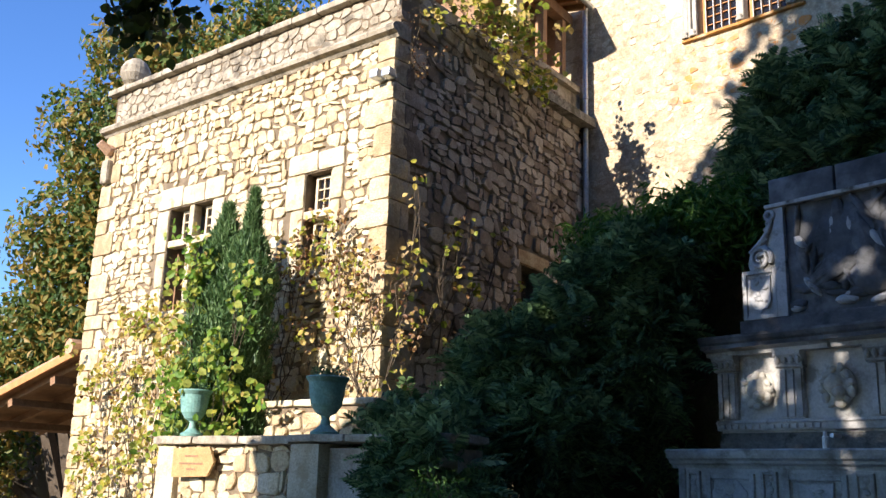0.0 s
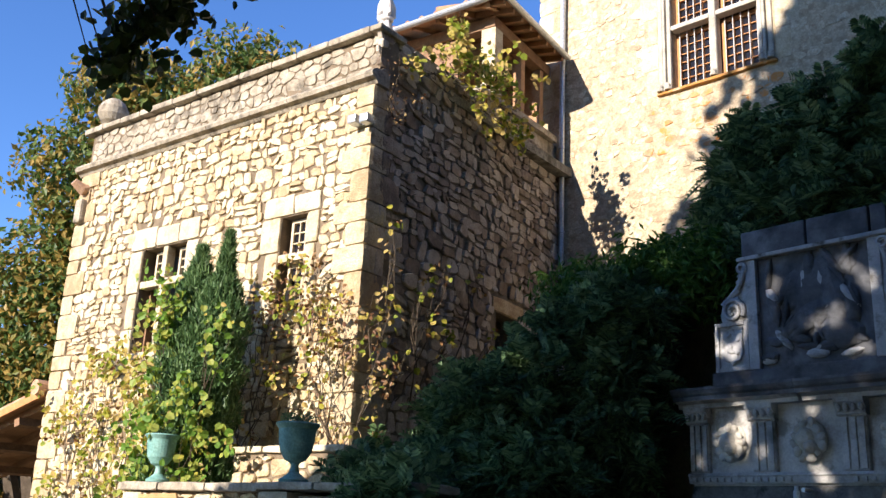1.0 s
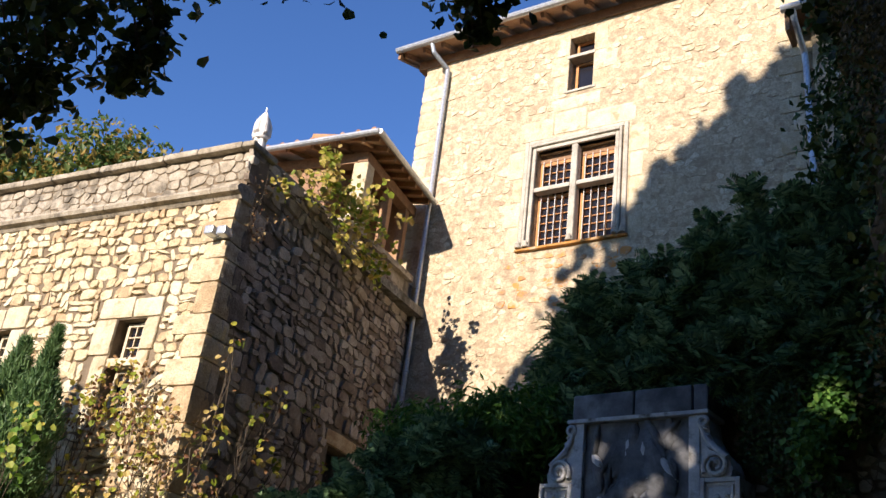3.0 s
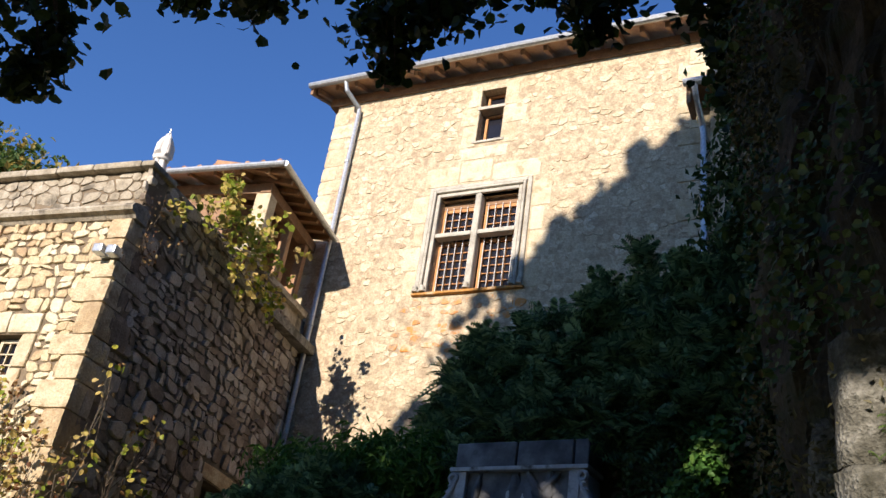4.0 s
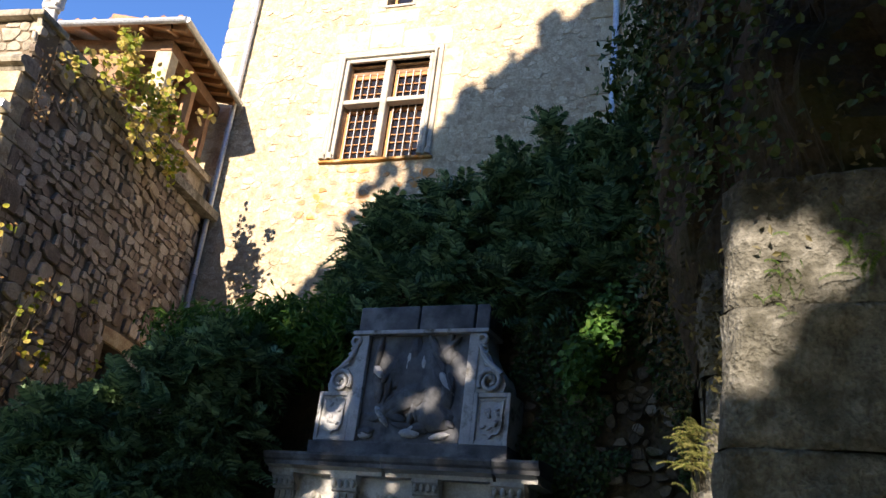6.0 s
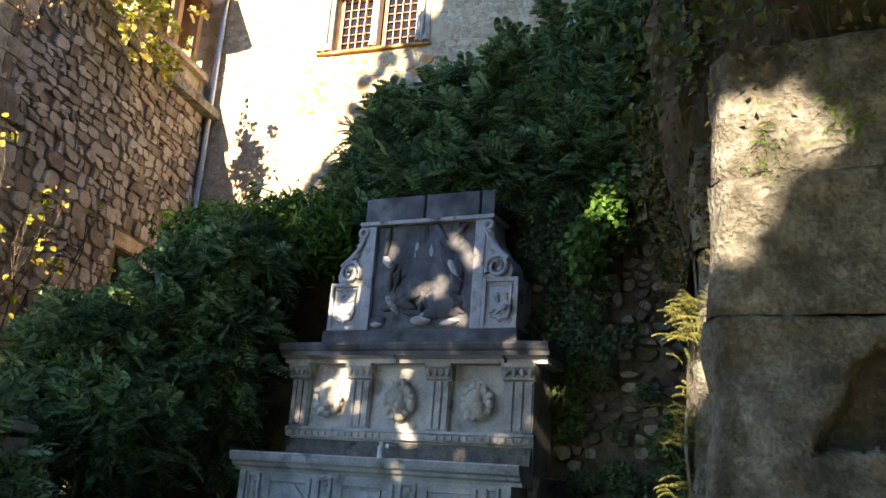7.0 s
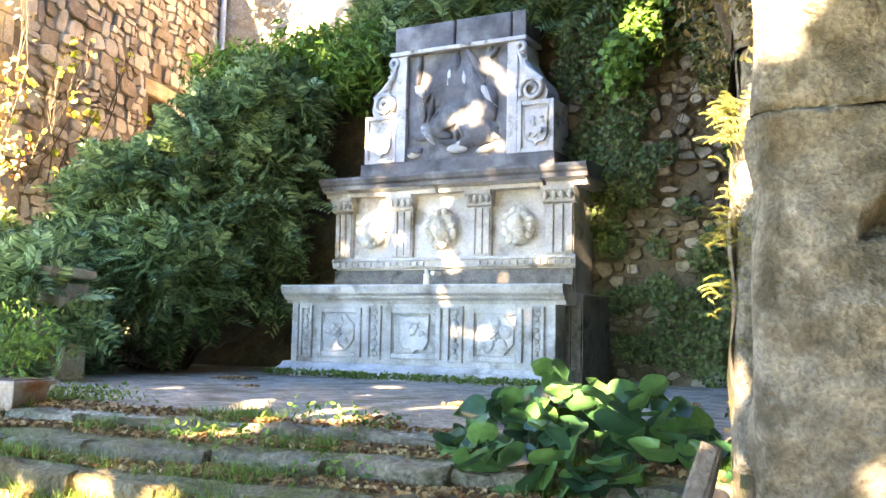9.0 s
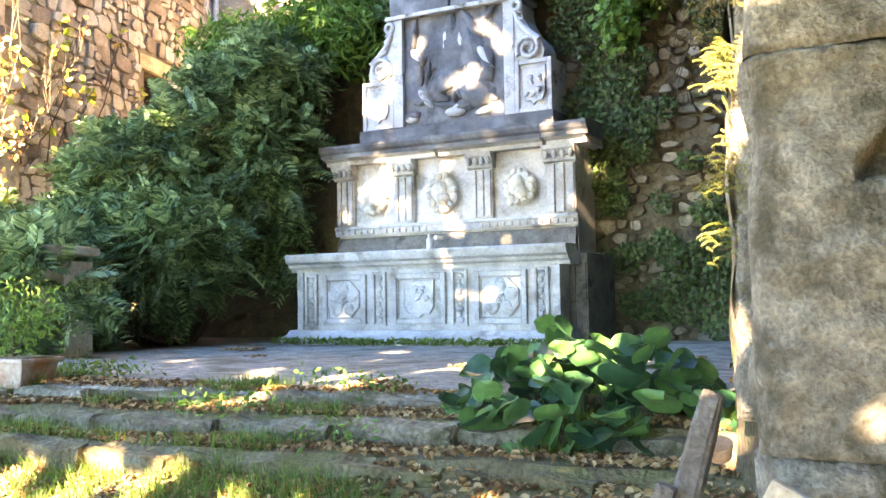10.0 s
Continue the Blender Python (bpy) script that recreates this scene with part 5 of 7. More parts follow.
block_part(low_b, 0.2, 0.62, -1.85, -1.30, -0.2, 2.0, M_DRESSED, 0.06, "pier")
for x0, x1 in ((0.16, 0.95), (0.96, 1.8), (1.81, 2.25)):
    block_part(low_b, x0, x1 - 0.01, -1.86, -1.28, 2.005, 2.09, M_LICHEN, 0.025, "coping")
planter_wall = link("planter_wall", box(-1.05, 0.66, -0.95, -0.6, 0, 2.44), M_MORTAR_DARKENED, m=F3 @ Matrix.Translation((0.15, 0, 0)))
tagged(planter_wall, "low stone planter wall at the foot of the facade", "wall", kind="structure")
lay([([(p[0], p[1] - 0.95, p[2]) for p in v], f) for v, f in random_rubble(-1.04, 0.65, 1.5, 2.42, [], rw, h=(0.10, 0.2), w=(0.12, 0.32))], planter_wall, F3, M_STONE, M_STONE_J, lambda c: True)
for x0, x1 in ((-1.1, -0.55), (-0.54, 0.1), (0.11, 0.7)):
    block_part(planter_wall, x0, x1 - 0.01, -1.0, -0.5, 2.445, 2.53, M_DRESSED, 0.02, "coping")


def urn(m, label):
    u = thing("garden_urn", m, label, "urn", "urns on the garden wall")
    part("foot", lathe([(0.16, 0), (0.17, 0.03), (0.13, 0.05), (0.06, 0.10), (0.045, 0.17), (0.06, 0.2)], 24), M_COPPER, u)
    part("bowl", lathe([(0.05, 0.19), (0.12, 0.22), (0.18, 0.30), (0.205, 0.42), (0.215, 0.52), (0.24, 0.55), (0.255, 0.57), (0.24, 0.585), (0.2, 0.575), (0.19, 0.54), (0.02, 0.53)], 28), M_COPPER, u)
    r = np.random.default_rng(int(m.translation.x * -10))
    a = r.uniform(0, 6.28, 260)
    q = np.stack([np.cos(a) * r.uniform(0, 0.24, 260), np.sin(a) * r.uniform(0, 0.24, 260), 0.58 + r.uniform(0, 0.09, 260)], 1)
    tagged(leaves("dry_plant", q, 0.07, M_LEAF_DARK, u, seed=3, aspect=0.2), kind="stuff")
    return u


urn(F3 @ Matrix.Translation((-1.42, -1.58, 2.085)) @ Matrix.Diagonal((0.77, 0.77, 0.9, 1)), "verdigris green metal urn standing on the low wall")
urn(F3 @ Matrix.Translation((0.74, -1.58, 2.09)) @ Matrix.Diagonal((0.88, 0.88, 1.0, 1)), "verdigris green metal urn standing on a shaded pier")
sign = thing("sign", F3 @ Matrix.Translation((-0.98, -1.86, 1.80)), "pointed wooden sign board fixed to the wall", "sign")
bm = bmesh.new()
o = [(-0.36, -0.17), (0.26, -0.15), (0.36, 0.0), (0.27, 0.16), (-0.36, 0.14)]
a = [bm.verts.new((x, 0, z)) for x, z in o]
b = [bm.verts.new((x, 0.03, z)) for x, z in o]
bm.faces.new(a); bm.faces.new(b[::-1])
for i in range(5):
    bm.faces.new((a[(i + 1) % 5], a[i], b[i], b[(i + 1) % 5]))
part("board", bm, M_SIGN, sign)
for x0, x1, zz in ((-0.14, 0.08, 0.06), (-0.24, 0.18, -0.02), (-0.10, 0.06, -0.08)):
    part("writing", box(x0, x1, -0.004, 0.001, zz - 0.010, zz + 0.010), M_RAFTER, sign)

# ---- lean-to shed beside the annex ----
shed = thing("shed", F3, "open lean-to shed with orange boards and tiled roof", "shed")
rot = Matrix.Translation((-6.75, 1.05, 3.54)) @ Matrix.Rotation(radians(-14), 4, "Y")
part("boarding", box(-4.5, 0.0, -1.1, 3.0, 0.0, 0.04), M_WOOD_EAVE, shed).matrix_basis = rot
part("verge_board", box(-4.5, 0.05, -1.16, -1.09, -0.06, 0.07, 0.01), M_WOOD, shed).matrix_basis = rot
for i in range(5):
    y = -0.85 + 0.8 * i
    part("rafter", box(-4.5, -0.02, y - 0.05, y + 0.05, -0.13, 0.0), M_WOOD_EAVE, shed).matrix_basis = rot
for i in range(3):
    part("purlin", box(-1.0 - 1.4 * i, -0.85 - 1.4 * i, -1.0, 2.9, -0.26, -0.13), M_RAFTER, shed).matrix_basis = rot
for r_ in range(2):
    for i in range(9):
        part("roof_tile", tube([(-0.05 - 0.48 * i, -1.02 + 0.2 * r_, 0.09), (-0.55 - 0.48 * i, -1.02 + 0.2 * r_, 0.07)], [0.085, 0.10], 8), M_TILE, shed).matrix_basis = rot
part("ridge_tile", tube([(0.0, -1.25, 0.10), (0.0, 1.0, 0.10)], 0.13, 10), M_TILE, shed).matrix_basis = rot
# long dark sheet added as backdrop for the gloom under the roof
part("back_wall", box(-20.0, -6.7, 3.7, 3.9, -0.2, 3.3), M_BANK, shed)
part("post", box(-11.6, -11.42, 0.2, 0.38, -0.2, 2.2), M_RAFTER, shed)
gate = thing("iron_gate", F3 @ Matrix.Translation((-8.0, -0.8, 0.0)), "black wrought iron gate with scrolls beside the shed", "gate")
for i in range(6):
    x = -1.0 + 0.22 * i
    part("bar", tube([(x, 0, 0), (x, 0, 1.25)], 0.012, 6), M_IRON, gate)
    part("scroll", tube([(x + (0.03 + 0.006 * k) * math.cos(k * 0.5), 0, 1.38 + (0.03 + 0.006 * k) * math.sin(k * 0.5)) for k in range(20)], 0.01, 6), M_IRON, gate)
part("rail", tube([(-1.05, 0, 1.25), (0.2, 0, 1.25)], 0.015, 6), M_IRON, gate)
part("rail", tube([(-1.05, 0, 0.3), (0.2, 0, 0.3)], 0.015, 6), M_IRON, gate)

# ---- planted things on the terrace ----
trough = thing("planter", Matrix.Translation((-5.10, 4.0, 1.125)) @ Matrix.Rotation(0.1, 4, "Z") @ Matrix.Diagonal((0.55, 0.7, 0.6, 1)), "tapered pale terracotta planter with stained sides", "planter")
bm = box(-0.42, 0.40, -0.2, 0.2, 0, 0.26, 0.015)
for v in bm.verts:
    f = 0.80 + 0.2 * v.co.z / 0.26
    v.co.x *= f; v.co.y *= f
part("body", bm, M_POT, trough)
part("rim", box(-0.45, 0.43, -0.23, 0.23, 0.24, 0.285, 0.012), M_POT, trough)
part("soil", box(-0.4, 0.38, -0.19, 0.19, 0.27, 0.295), M_GROUND, trough)
stand = thing("plinth_block", Matrix.Translation((-5.12, 3.96, 0.88)), "pale square stone block beside the steps", "stone block")
part("block", box(-0.5, 0.12, -0.16, 0.24, -0.15, 0.245, 0.03), M_DRESSED, stand)
kerb_rng = np.random.default_rng(8)
kerb = thing("kerb", Matrix.Identity(4), "row of worn pale kerb stones along the terrace edge", "kerb", kind="structure")
for y0, x0, x1, low, top, mat in ((4.12, -4.92, -1.0, 0.95, 1.155, M_KERB), (3.72, -5.3, -1.0, 0.88, 1.08, M_KERB), (3.42, -5.6, -1.0, 0.70, 0.985, M_STEP)):
    x = x0
    while x < x1:
        ln = float(kerb_rng.uniform(0.35, 0.95))
        y = edge_line(x + ln / 2, y0) + kerb_rng.normal() * 0.012
        part("kerb_stone", rough_block(x, x + ln + 0.015, y - 0.03, y + 0.22, low, top + kerb_rng.uniform(-0.03, 0.008), x * 7 + y0, 0.045), mat, kerb)
        x += ln

boards = thing("timber_offcut", Matrix.Translation((-0.95, 2.78, 0.75)) @ Matrix.Rotation(radians(14), 4, "Y") @ Matrix.Rotation(radians(-12), 4, "X"), "weathered grey timber offcut leaning on the pier", "timber", "leaning timbers")
part("board", rough_block(-0.034, 0.034, -0.03, 0.03, 0.0, 0.62, 2.2, 0.008), M_GREYWOOD, boards)
boards2 = thing("timber_offcut", Matrix.Translation((-1.06, 2.80, 0.72)) @ Matrix.Rotation(radians(22), 4, "Y"), "short weathered grey timber offcut", "timber", "leaning timbers")
part("board", box(-0.025, 0.025, -0.02, 0.02, 0.0, 0.42, 0.006), M_GREYWOOD, boards2)
slab_l = thing("stone_slab", Matrix.Translation((-0.76, 2.66, 0.80)) @ Matrix.Rotation(radians(28), 4, "Y"), "broken pale stone slab propped against the pier", "stone slab")
part("slab", box(-0.05, 0.06, -0.02, 0.02, 0.0, 0.40, 0.012), M_LICHEN, slab_l)
pot_s = thing("clay_shard", Matrix.Translation((-0.80, 2.95, 1.16)) @ Matrix.Rotation(0.5, 4, "X") @ Matrix.Scale(0.6, 4), "orange broken clay pot shard between the timbers", "shard")
part("shard", lathe([(0.02, 0), (0.05, 0.01), (0.065, 0.08), (0.06, 0.085)], 14), M_TILE, pot_s)

# ---- foliage ----
R = np.random.default_rng


def stems(bm, rng, base, tips, r0):
    for t in tips:
        b, t = Vector(base), Vector(t)
        mid = (b + t) / 2 + Vector(rng.normal(size=3) * 0.15 * (t - b).length * 0.4)
        tube([b, b * 0.4 + mid * 0.6, mid * 0.5 + t * 0.5, t], [r0, r0 * 0.75, r0 * 0.45, r0 * 0.15], 6, bm)
    return bm


def fronds(rng, blobs, rosettes, per, length, size):
    """Feathered leaves in rosettes over the surface of ellipsoids, as vertices and faces of one mesh."""
    vol = np.array([b[3] * b[4] + b[4] * b[5] + b[3] * b[5] for b in blobs])
    bl = np.array(blobs)[rng.choice(len(blobs), rosettes, p=vol / vol.sum())]
    d = rng.normal(size=(rosettes, 3))
    d[:, 1] -= 0.35
    d /= np.linalg.norm(d, axis=1)[:, None]
    c = bl[:, :3] + d * bl[:, 3:] * (0.62 + 0.5 * rng.random(rosettes) ** 0.7)[:, None]
    n = rosettes * per
    c = np.repeat(c, per, 0) + rng.normal(size=(n, 3)) * 0.05
    a = np.repeat(d, per, 0) * 0.55 + rng.normal(size=(n, 3)) * 0.6 + np.array([0, 0, 0.25])
    a /= np.linalg.norm(a, axis=1)[:, None]
    side = np.cross(a, rng.normal(size=(n, 3)) * 0.5 + np.array([0, 0, 1.0]))
    side /= np.linalg.norm(side, axis=1)[:, None]
    up = np.cross(side, a)
    L = length * rng.uniform(0.6, 1.2, n)[:, None]
    out = []
    for k in range(8):
        t = (k + 0.7) / 8
        q = c + a * L * t - np.array([0, 0, 1.0]) * L * 0.28 * t * t
        w = size * (0.6 + 0.5 * math.sin(math.pi * t)) * L / length
        for sg in (-1, 1):
            e = side * sg * 0.8 + a * 0.55 + up * 0.12
            b = np.cross(up, e)
            out.append(np.stack([q, q + e * w * 0.5 + b * w * 0.17 + up * w * 0.05, q + e * w - np.array([0, 0, 0.15]) * w, q + e * w * 0.5 - b * w * 0.17 + up * w * 0.05], 1))
    v = np.stack(out, 1).reshape(-1, 3)
    idx = (np.arange(len(v) // 4) * 4)[:, None]
    return v.tolist(), [tuple(r) for f in ((0, 1, 2), (0, 2, 3)) for r in (idx + np.array(f)).tolist()]


def feathered_shrub(name, label, blobs, rosettes, per, length, size, mat, seed, base, r0=0.04):
    rng = R(seed)
    ob = thing(name, Matrix.Identity(4), label, "shrub")
    part("trunk", stems(bmesh.new(), rng, base, [b[:3] for b in blobs], r0), M_BARK, ob)
    me = bpy.data.meshes.new("crown")
    v, f = fronds(rng, blobs, rosettes, per, length, size)
    me.from_pydata(v, [], f)
    me.materials.append(mat)
    crown = new("crown", me)
    crown.parent = ob
    return ob


def shrub(name, label, category, blobs, n, per, r_tuft, size, mat, seed, base, aspect=0.3, shell=0.5, spread=0.9, r0=0.04, group=""):
    rng = R(seed)
    ob = thing(name, Matrix.Identity(4), label, category, group)
    part("trunk", stems(bmesh.new(), rng, base, [b[:3] for b in blobs], r0), M_BARK, ob)
    pts, nor = clumps(rng, n, blobs, per, r_tuft, shell)
    leaves("crown", pts, size * rng.uniform(0.6, 1.25, len(pts)), mat, ob, seed=seed, normal=nor, spread=spread, aspect=aspect)
    return ob


BUSH = [(-8.6, 7.0, 1.9, 0.7, 0.6, 0.58), (-7.85, 7.6, 2.75, 0.72, 0.65, 0.65), (-7.35, 8.2, 3.5, 0.7, 0.45, 0.6), (-6.85, 8.5, 4.1, 0.55, 0.35, 0.4),
        (-6.75, 8.3, 3.2, 0.42, 0.4, 0.8), (-7.45, 7.3, 2.1, 0.85, 0.6, 0.55), (-6.7, 8.5, 2.3, 0.25, 0.25, 0.4), (-9.0, 6.3, 1.45, 0.36, 0.4, 0.4), (-7.0, 5.6, 1.7, 0.5, 0.4, 0.42), (-7.9, 6.4, 1.75, 0.8, 0.6, 0.6)]
feathered_shrub("shrub", "large dark green shrub with narrow leaflets beside the fountain", BUSH, 900, 7, 0.34, 0.13, M_LEAF_DARK, 41, (-7.6, 8.0, 1.1))
shrub("laurel", "glossy green laurel bush behind the fountain", "shrub", [(-6.25, 8.95, 4.6, 0.6, 0.3, 0.5), (-6.9, 9.0, 4.68, 0.55, 0.4, 0.42), (-7.8, 9.0, 4.55, 0.65, 0.4, 0.4)], 420, 14, 0.08, 0.16, M_LEAF_LAUREL, 42, (-6.6, 9.1, 3.9), 0.28, 0.4)
SLOPE = [(-5.6, 10.3, 5.95, 1.0, 0.8, 0.75), (-4.5, 10.3, 6.25, 1.2, 0.8, 0.85), (-3.3, 10.3, 6.7, 1.2, 0.8, 0.95), (-4.4, 9.75, 5.35, 1.9, 0.5, 0.5), (-2.5, 9.7, 5.8, 1.5, 0.6, 0.9), (-6.1, 10.5, 5.6, 0.6, 0.6, 0.6), (-5.3, 9.35, 5.05, 0.9, 0.35, 0.35), (-3.6, 9.35, 5.2, 1.2, 0.35, 0.4), (-2.0, 9.3, 5.3, 1.0, 0.3, 0.5)]
feathered_shrub("shrub", "dark evergreen shrub spreading over the slope above the fountain", SLOPE, 1000, 7, 0.34, 0.14, M_LEAF_DARK, 43, (-4.2, 10.6, 4.8))
TALL = [(-2.15, 10.2, 8.2, 0.95, 0.8, 1.6), (-2.1, 10.2, 10.6, 0.85, 0.8, 1.5), (-1.2, 9.6, 7.2, 1.2, 0.9, 2.0), (-1.3, 9.4, 9.8, 1.1, 0.9, 2.0), (-1.5, 9.6, 5.8, 1.1, 0.5, 0.9)]
shrub("tree", "tall dark ivy-clad tree beside the tower", "tree", TALL, 2600, 13, 0.11, 0.14, M_LEAF_IVY, 44, (-1.6, 10.2, 4.5), 0.5, 0.4, r0=0.14)

# hanging growth on the high wall beside the pier
rng = R(50)
n = 30000
yy, zz = rng.uniform(3.4, 8.8, n), rng.uniform(1.2, 9.4, n)
clear = (yy > 4.6) | (zz > 2.7)
yy, zz = yy[clear], zz[clear]
n = len(yy)
xx = -0.98 - 0.10 * rng.random(n) - np.clip(zz - 3.2, 0, 6) * 0.11 * np.clip((yy - 3.3) / 2.5, 0, 1) - 0.15 * np.array([noise.noise((a * 0.9, b * 0.9, 3)) for a, b in zip(yy, zz)])
wall_ivy = thing("ivy", Matrix.Identity(4), "dark ivy and moss hanging down the high wall", "ivy", kind="stuff")
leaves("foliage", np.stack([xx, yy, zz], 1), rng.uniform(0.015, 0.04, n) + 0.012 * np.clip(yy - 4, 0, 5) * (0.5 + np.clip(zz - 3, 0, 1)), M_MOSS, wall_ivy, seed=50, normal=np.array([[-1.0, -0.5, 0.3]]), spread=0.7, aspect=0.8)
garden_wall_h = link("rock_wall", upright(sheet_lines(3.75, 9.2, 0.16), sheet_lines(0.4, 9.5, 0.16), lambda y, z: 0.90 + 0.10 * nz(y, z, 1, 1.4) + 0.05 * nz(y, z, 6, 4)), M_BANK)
for v in garden_wall_h.data.vertices:
    v.co = Vector((-v.co.y, v.co.x, v.co.z))
tagged(garden_wall_h, "dark face of the high garden wall", "rock wall", kind="structure")

# moss and small growth on the turned corner of the rock
n = 9000
ci = rng.integers(3 * 14, 7 * 14, n)
cz = rng.uniform(1.15, 7.5, n)
low_c = np.clip((2.95 - cz) / 0.3, 0, 1)
cq = np.array([[rim[k].x, rim[k].y] for k in ci])
cm = np.array([noise.noise((a * 3 + c * 2, e * 2.2, 1)) for (a, c), e in zip(cq, cz)])
keep = (cm > -0.08) & (cz > 2.45)
q = np.stack([cq[:, 0] - 0.07 + 0.10 * low_c * (cq[:, 0] < -0.7) - 0.06 * rng.random(n), cq[:, 1] - 0.09 - 0.05 * np.clip(cz - 2.86, 0, 3) - 0.06 * rng.random(n), cz], 1)[keep]
# tufts added over the pier's top joint to fade it into the darkness
n = 500
jx = rng.uniform(-0.72, 1.2, n)
jz = 2.93 + 0.12 * rng.normal(size=n) + 0.08 * np.array([noise.noise((a * 3, 0, 7)) for a in jx])
q = np.concatenate([q, np.stack([jx, 2.73 - 0.06 * rng.random(n) - 0.10 * np.clip(jz - 2.9, 0, 1), jz], 1)])
rock_moss = thing("moss", Matrix.Identity(4), "brown-green moss and rootlets on the rock edge", "moss", kind="stuff")
leaves("foliage", q, rng.uniform(0.012, 0.04, len(q)), M_MOSS, rock_moss, seed=53, normal=np.array([[-0.5, -0.8, 0.2]]), spread=0.8, aspect=0.5)

n = 9000
ci = rng.integers(0, 5 * 14, n)
cz = rng.uniform(2.95, 8.5, n)
cq = np.array([[rim[k].x, rim[k].y] for k in ci])
keep = np.array([noise.noise((a * 2 + c, e * 1.4, 6)) for (a, c), e in zip(cq, cz)]) > -0.12
cq, cz = cq[keep], cz[keep]
q = np.stack([cq[:, 0] - 0.10 - 0.10 * rng.random(len(cz)), cq[:, 1] - 0.16 - 0.05 * np.clip(cz - 2.86, 0, 3) - 0.2 * rng.random(len(cz)), cz], 1)
rock_ivy = thing("ivy", Matrix.Identity(4), "dark ivy leaves hanging over the rock above the pier", "ivy", kind="stuff")
leaves("foliage", q, rng.uniform(0.018, 0.042, len(q)), M_LEAF_IVY, rock_ivy, seed=54, normal=np.array([[-0.5, -0.8, 0.4]]), spread=0.6, aspect=0.85, shape="heart")

# ivy on the bank
rng = R(51)
n = 42000
xx, zz = rng.uniform(-3.8, -0.9, n), rng.uniform(1.1, 5.4, n)
mask = np.array([noise.noise((a * 1.1, b * 0.9, 8)) + 0.5 * noise.noise((a * 3, b * 3, 2)) + 0.10 * (b - 3.2) for a, b in zip(xx, zz)])
keep = mask > -0.14
xx, zz = xx[keep], zz[keep]
yy = np.array([bank_face(a, b) for a, b in zip(xx, zz)]) - 0.04 - 0.16 * rng.random(len(xx)) - 0.25 * np.clip(mask[keep] - 0.1, 0, 1)
bank_ivy = thing("ivy", Matrix.Identity(4), "patchy green ivy growing over the stone bank", "ivy", kind="stuff")
leaves("foliage", np.stack([xx, yy, zz], 1), rng.uniform(0.02, 0.06, len(xx)), M_LEAF_IVY, bank_ivy, seed=51, normal=np.array([[0.0, -1.0, 0.4]]), spread=0.6, aspect=0.8)
n = 1500
ivy_b = thing("ivy", Matrix.Identity(4), "bright sunlit ivy tuft trailing from the bank", "ivy", kind="stuff")
tt = rng.random(n)
leaves("foliage", np.stack([-2.95 + 0.32 * tt + rng.normal(size=n) * 0.09, 8.85 + rng.normal(size=n) * 0.06, 4.1 + 0.75 * tt + rng.normal(size=n) * 0.10], 1), rng.uniform(0.05, 0.11, n), M_LEAF_LAUREL, ivy_b, seed=52, normal=np.array([[0.0, -1.0, 0.5]]), spread=0.6, aspect=0.8)
tw = bmesh.new()
for i in range(70):
    a = Vector((rng.uniform(-3.2, -1.0), 0, rng.uniform(2.6, 5.2)))
    a.y = bank_face(a.x, a.z) - 0.08
    pts = [a]
    for k in range(5):
        pts.append(pts[-1] + Vector((rng.normal() * 0.07, rng.normal() * 0.03 - 0.01, -0.12 - 0.06 * rng.random())))
    tube(pts, [0.006, 0.005, 0.005, 0.004, 0.003, 0.002], 4, tw)
link("roots", tw, M_BARK)
tagged(bpy.data.objects["roots"], "thin brown roots hanging over the bank", "roots", kind="stuff")

# conifer and vines in front of the facade
rng = R(60)
con = thing("conifer", F3, "narrow dark green conifer with two pointed tips", "conifer")
part("trunk", tube([(-1.75, -0.95, 0.4), (-1.7, -0.9, 2.5), (-1.55, -0.85, 4.7)], [0.07, 0.05, 0.01], 8), M_BARK, con)
pts = []
for cx_, top, n, wid in ((-1.48, 5.2, 15000, 0.40), (-2.0, 5.08, 15000, 0.46), (-1.75, 4.3, 15000, 0.68)):
    t = rng.random(n) ** 0.75
    z_ = 1.7 + (top - 1.7) * t
    w_ = wid * np.clip((1 - t) * 3.4, 0.10, 1) ** 0.8 * (0.5 + 0.7 * rng.random(n)) * (0.75 + 0.4 * np.array([noise.noise((a * 3.0, cx_, 1)) for a in z_]))
    a_ = rng.uniform(0, 6.283, n)
    pts.append(np.stack([cx_ - 0.10 * (1 - t) + w_ * np.cos(a_), -0.9 + 0.8 * w_ * np.sin(a_), z_], 1))
pts = np.concatenate(pts)
nn = len(pts)
ax = rng.normal(size=(nn, 3)) * 0.45 + np.array([0, 0, 1.0]) + (pts - np.array([-1.75, -0.9, 0])) * np.array([0.5, 0.5, 0])
ax /= np.linalg.norm(ax, axis=1)[:, None]
sd = np.cross(ax, rng.normal(size=(nn, 3)))
sd /= np.linalg.norm(sd, axis=1)[:, None]
L_ = rng.uniform(0.05, 0.14, nn)[:, None]
vv = np.stack([pts - sd * 0.013, pts + sd * 0.013, pts + ax * L_], 1).reshape(-1, 3)
me = bpy.data.meshes.new("needles")
me.from_pydata(vv.tolist(), [], (np.arange(nn * 3).reshape(-1, 3)).tolist())
me.materials.append(M_LEAF_CONIFER)
ob = new("crown", me)
ob.parent = con


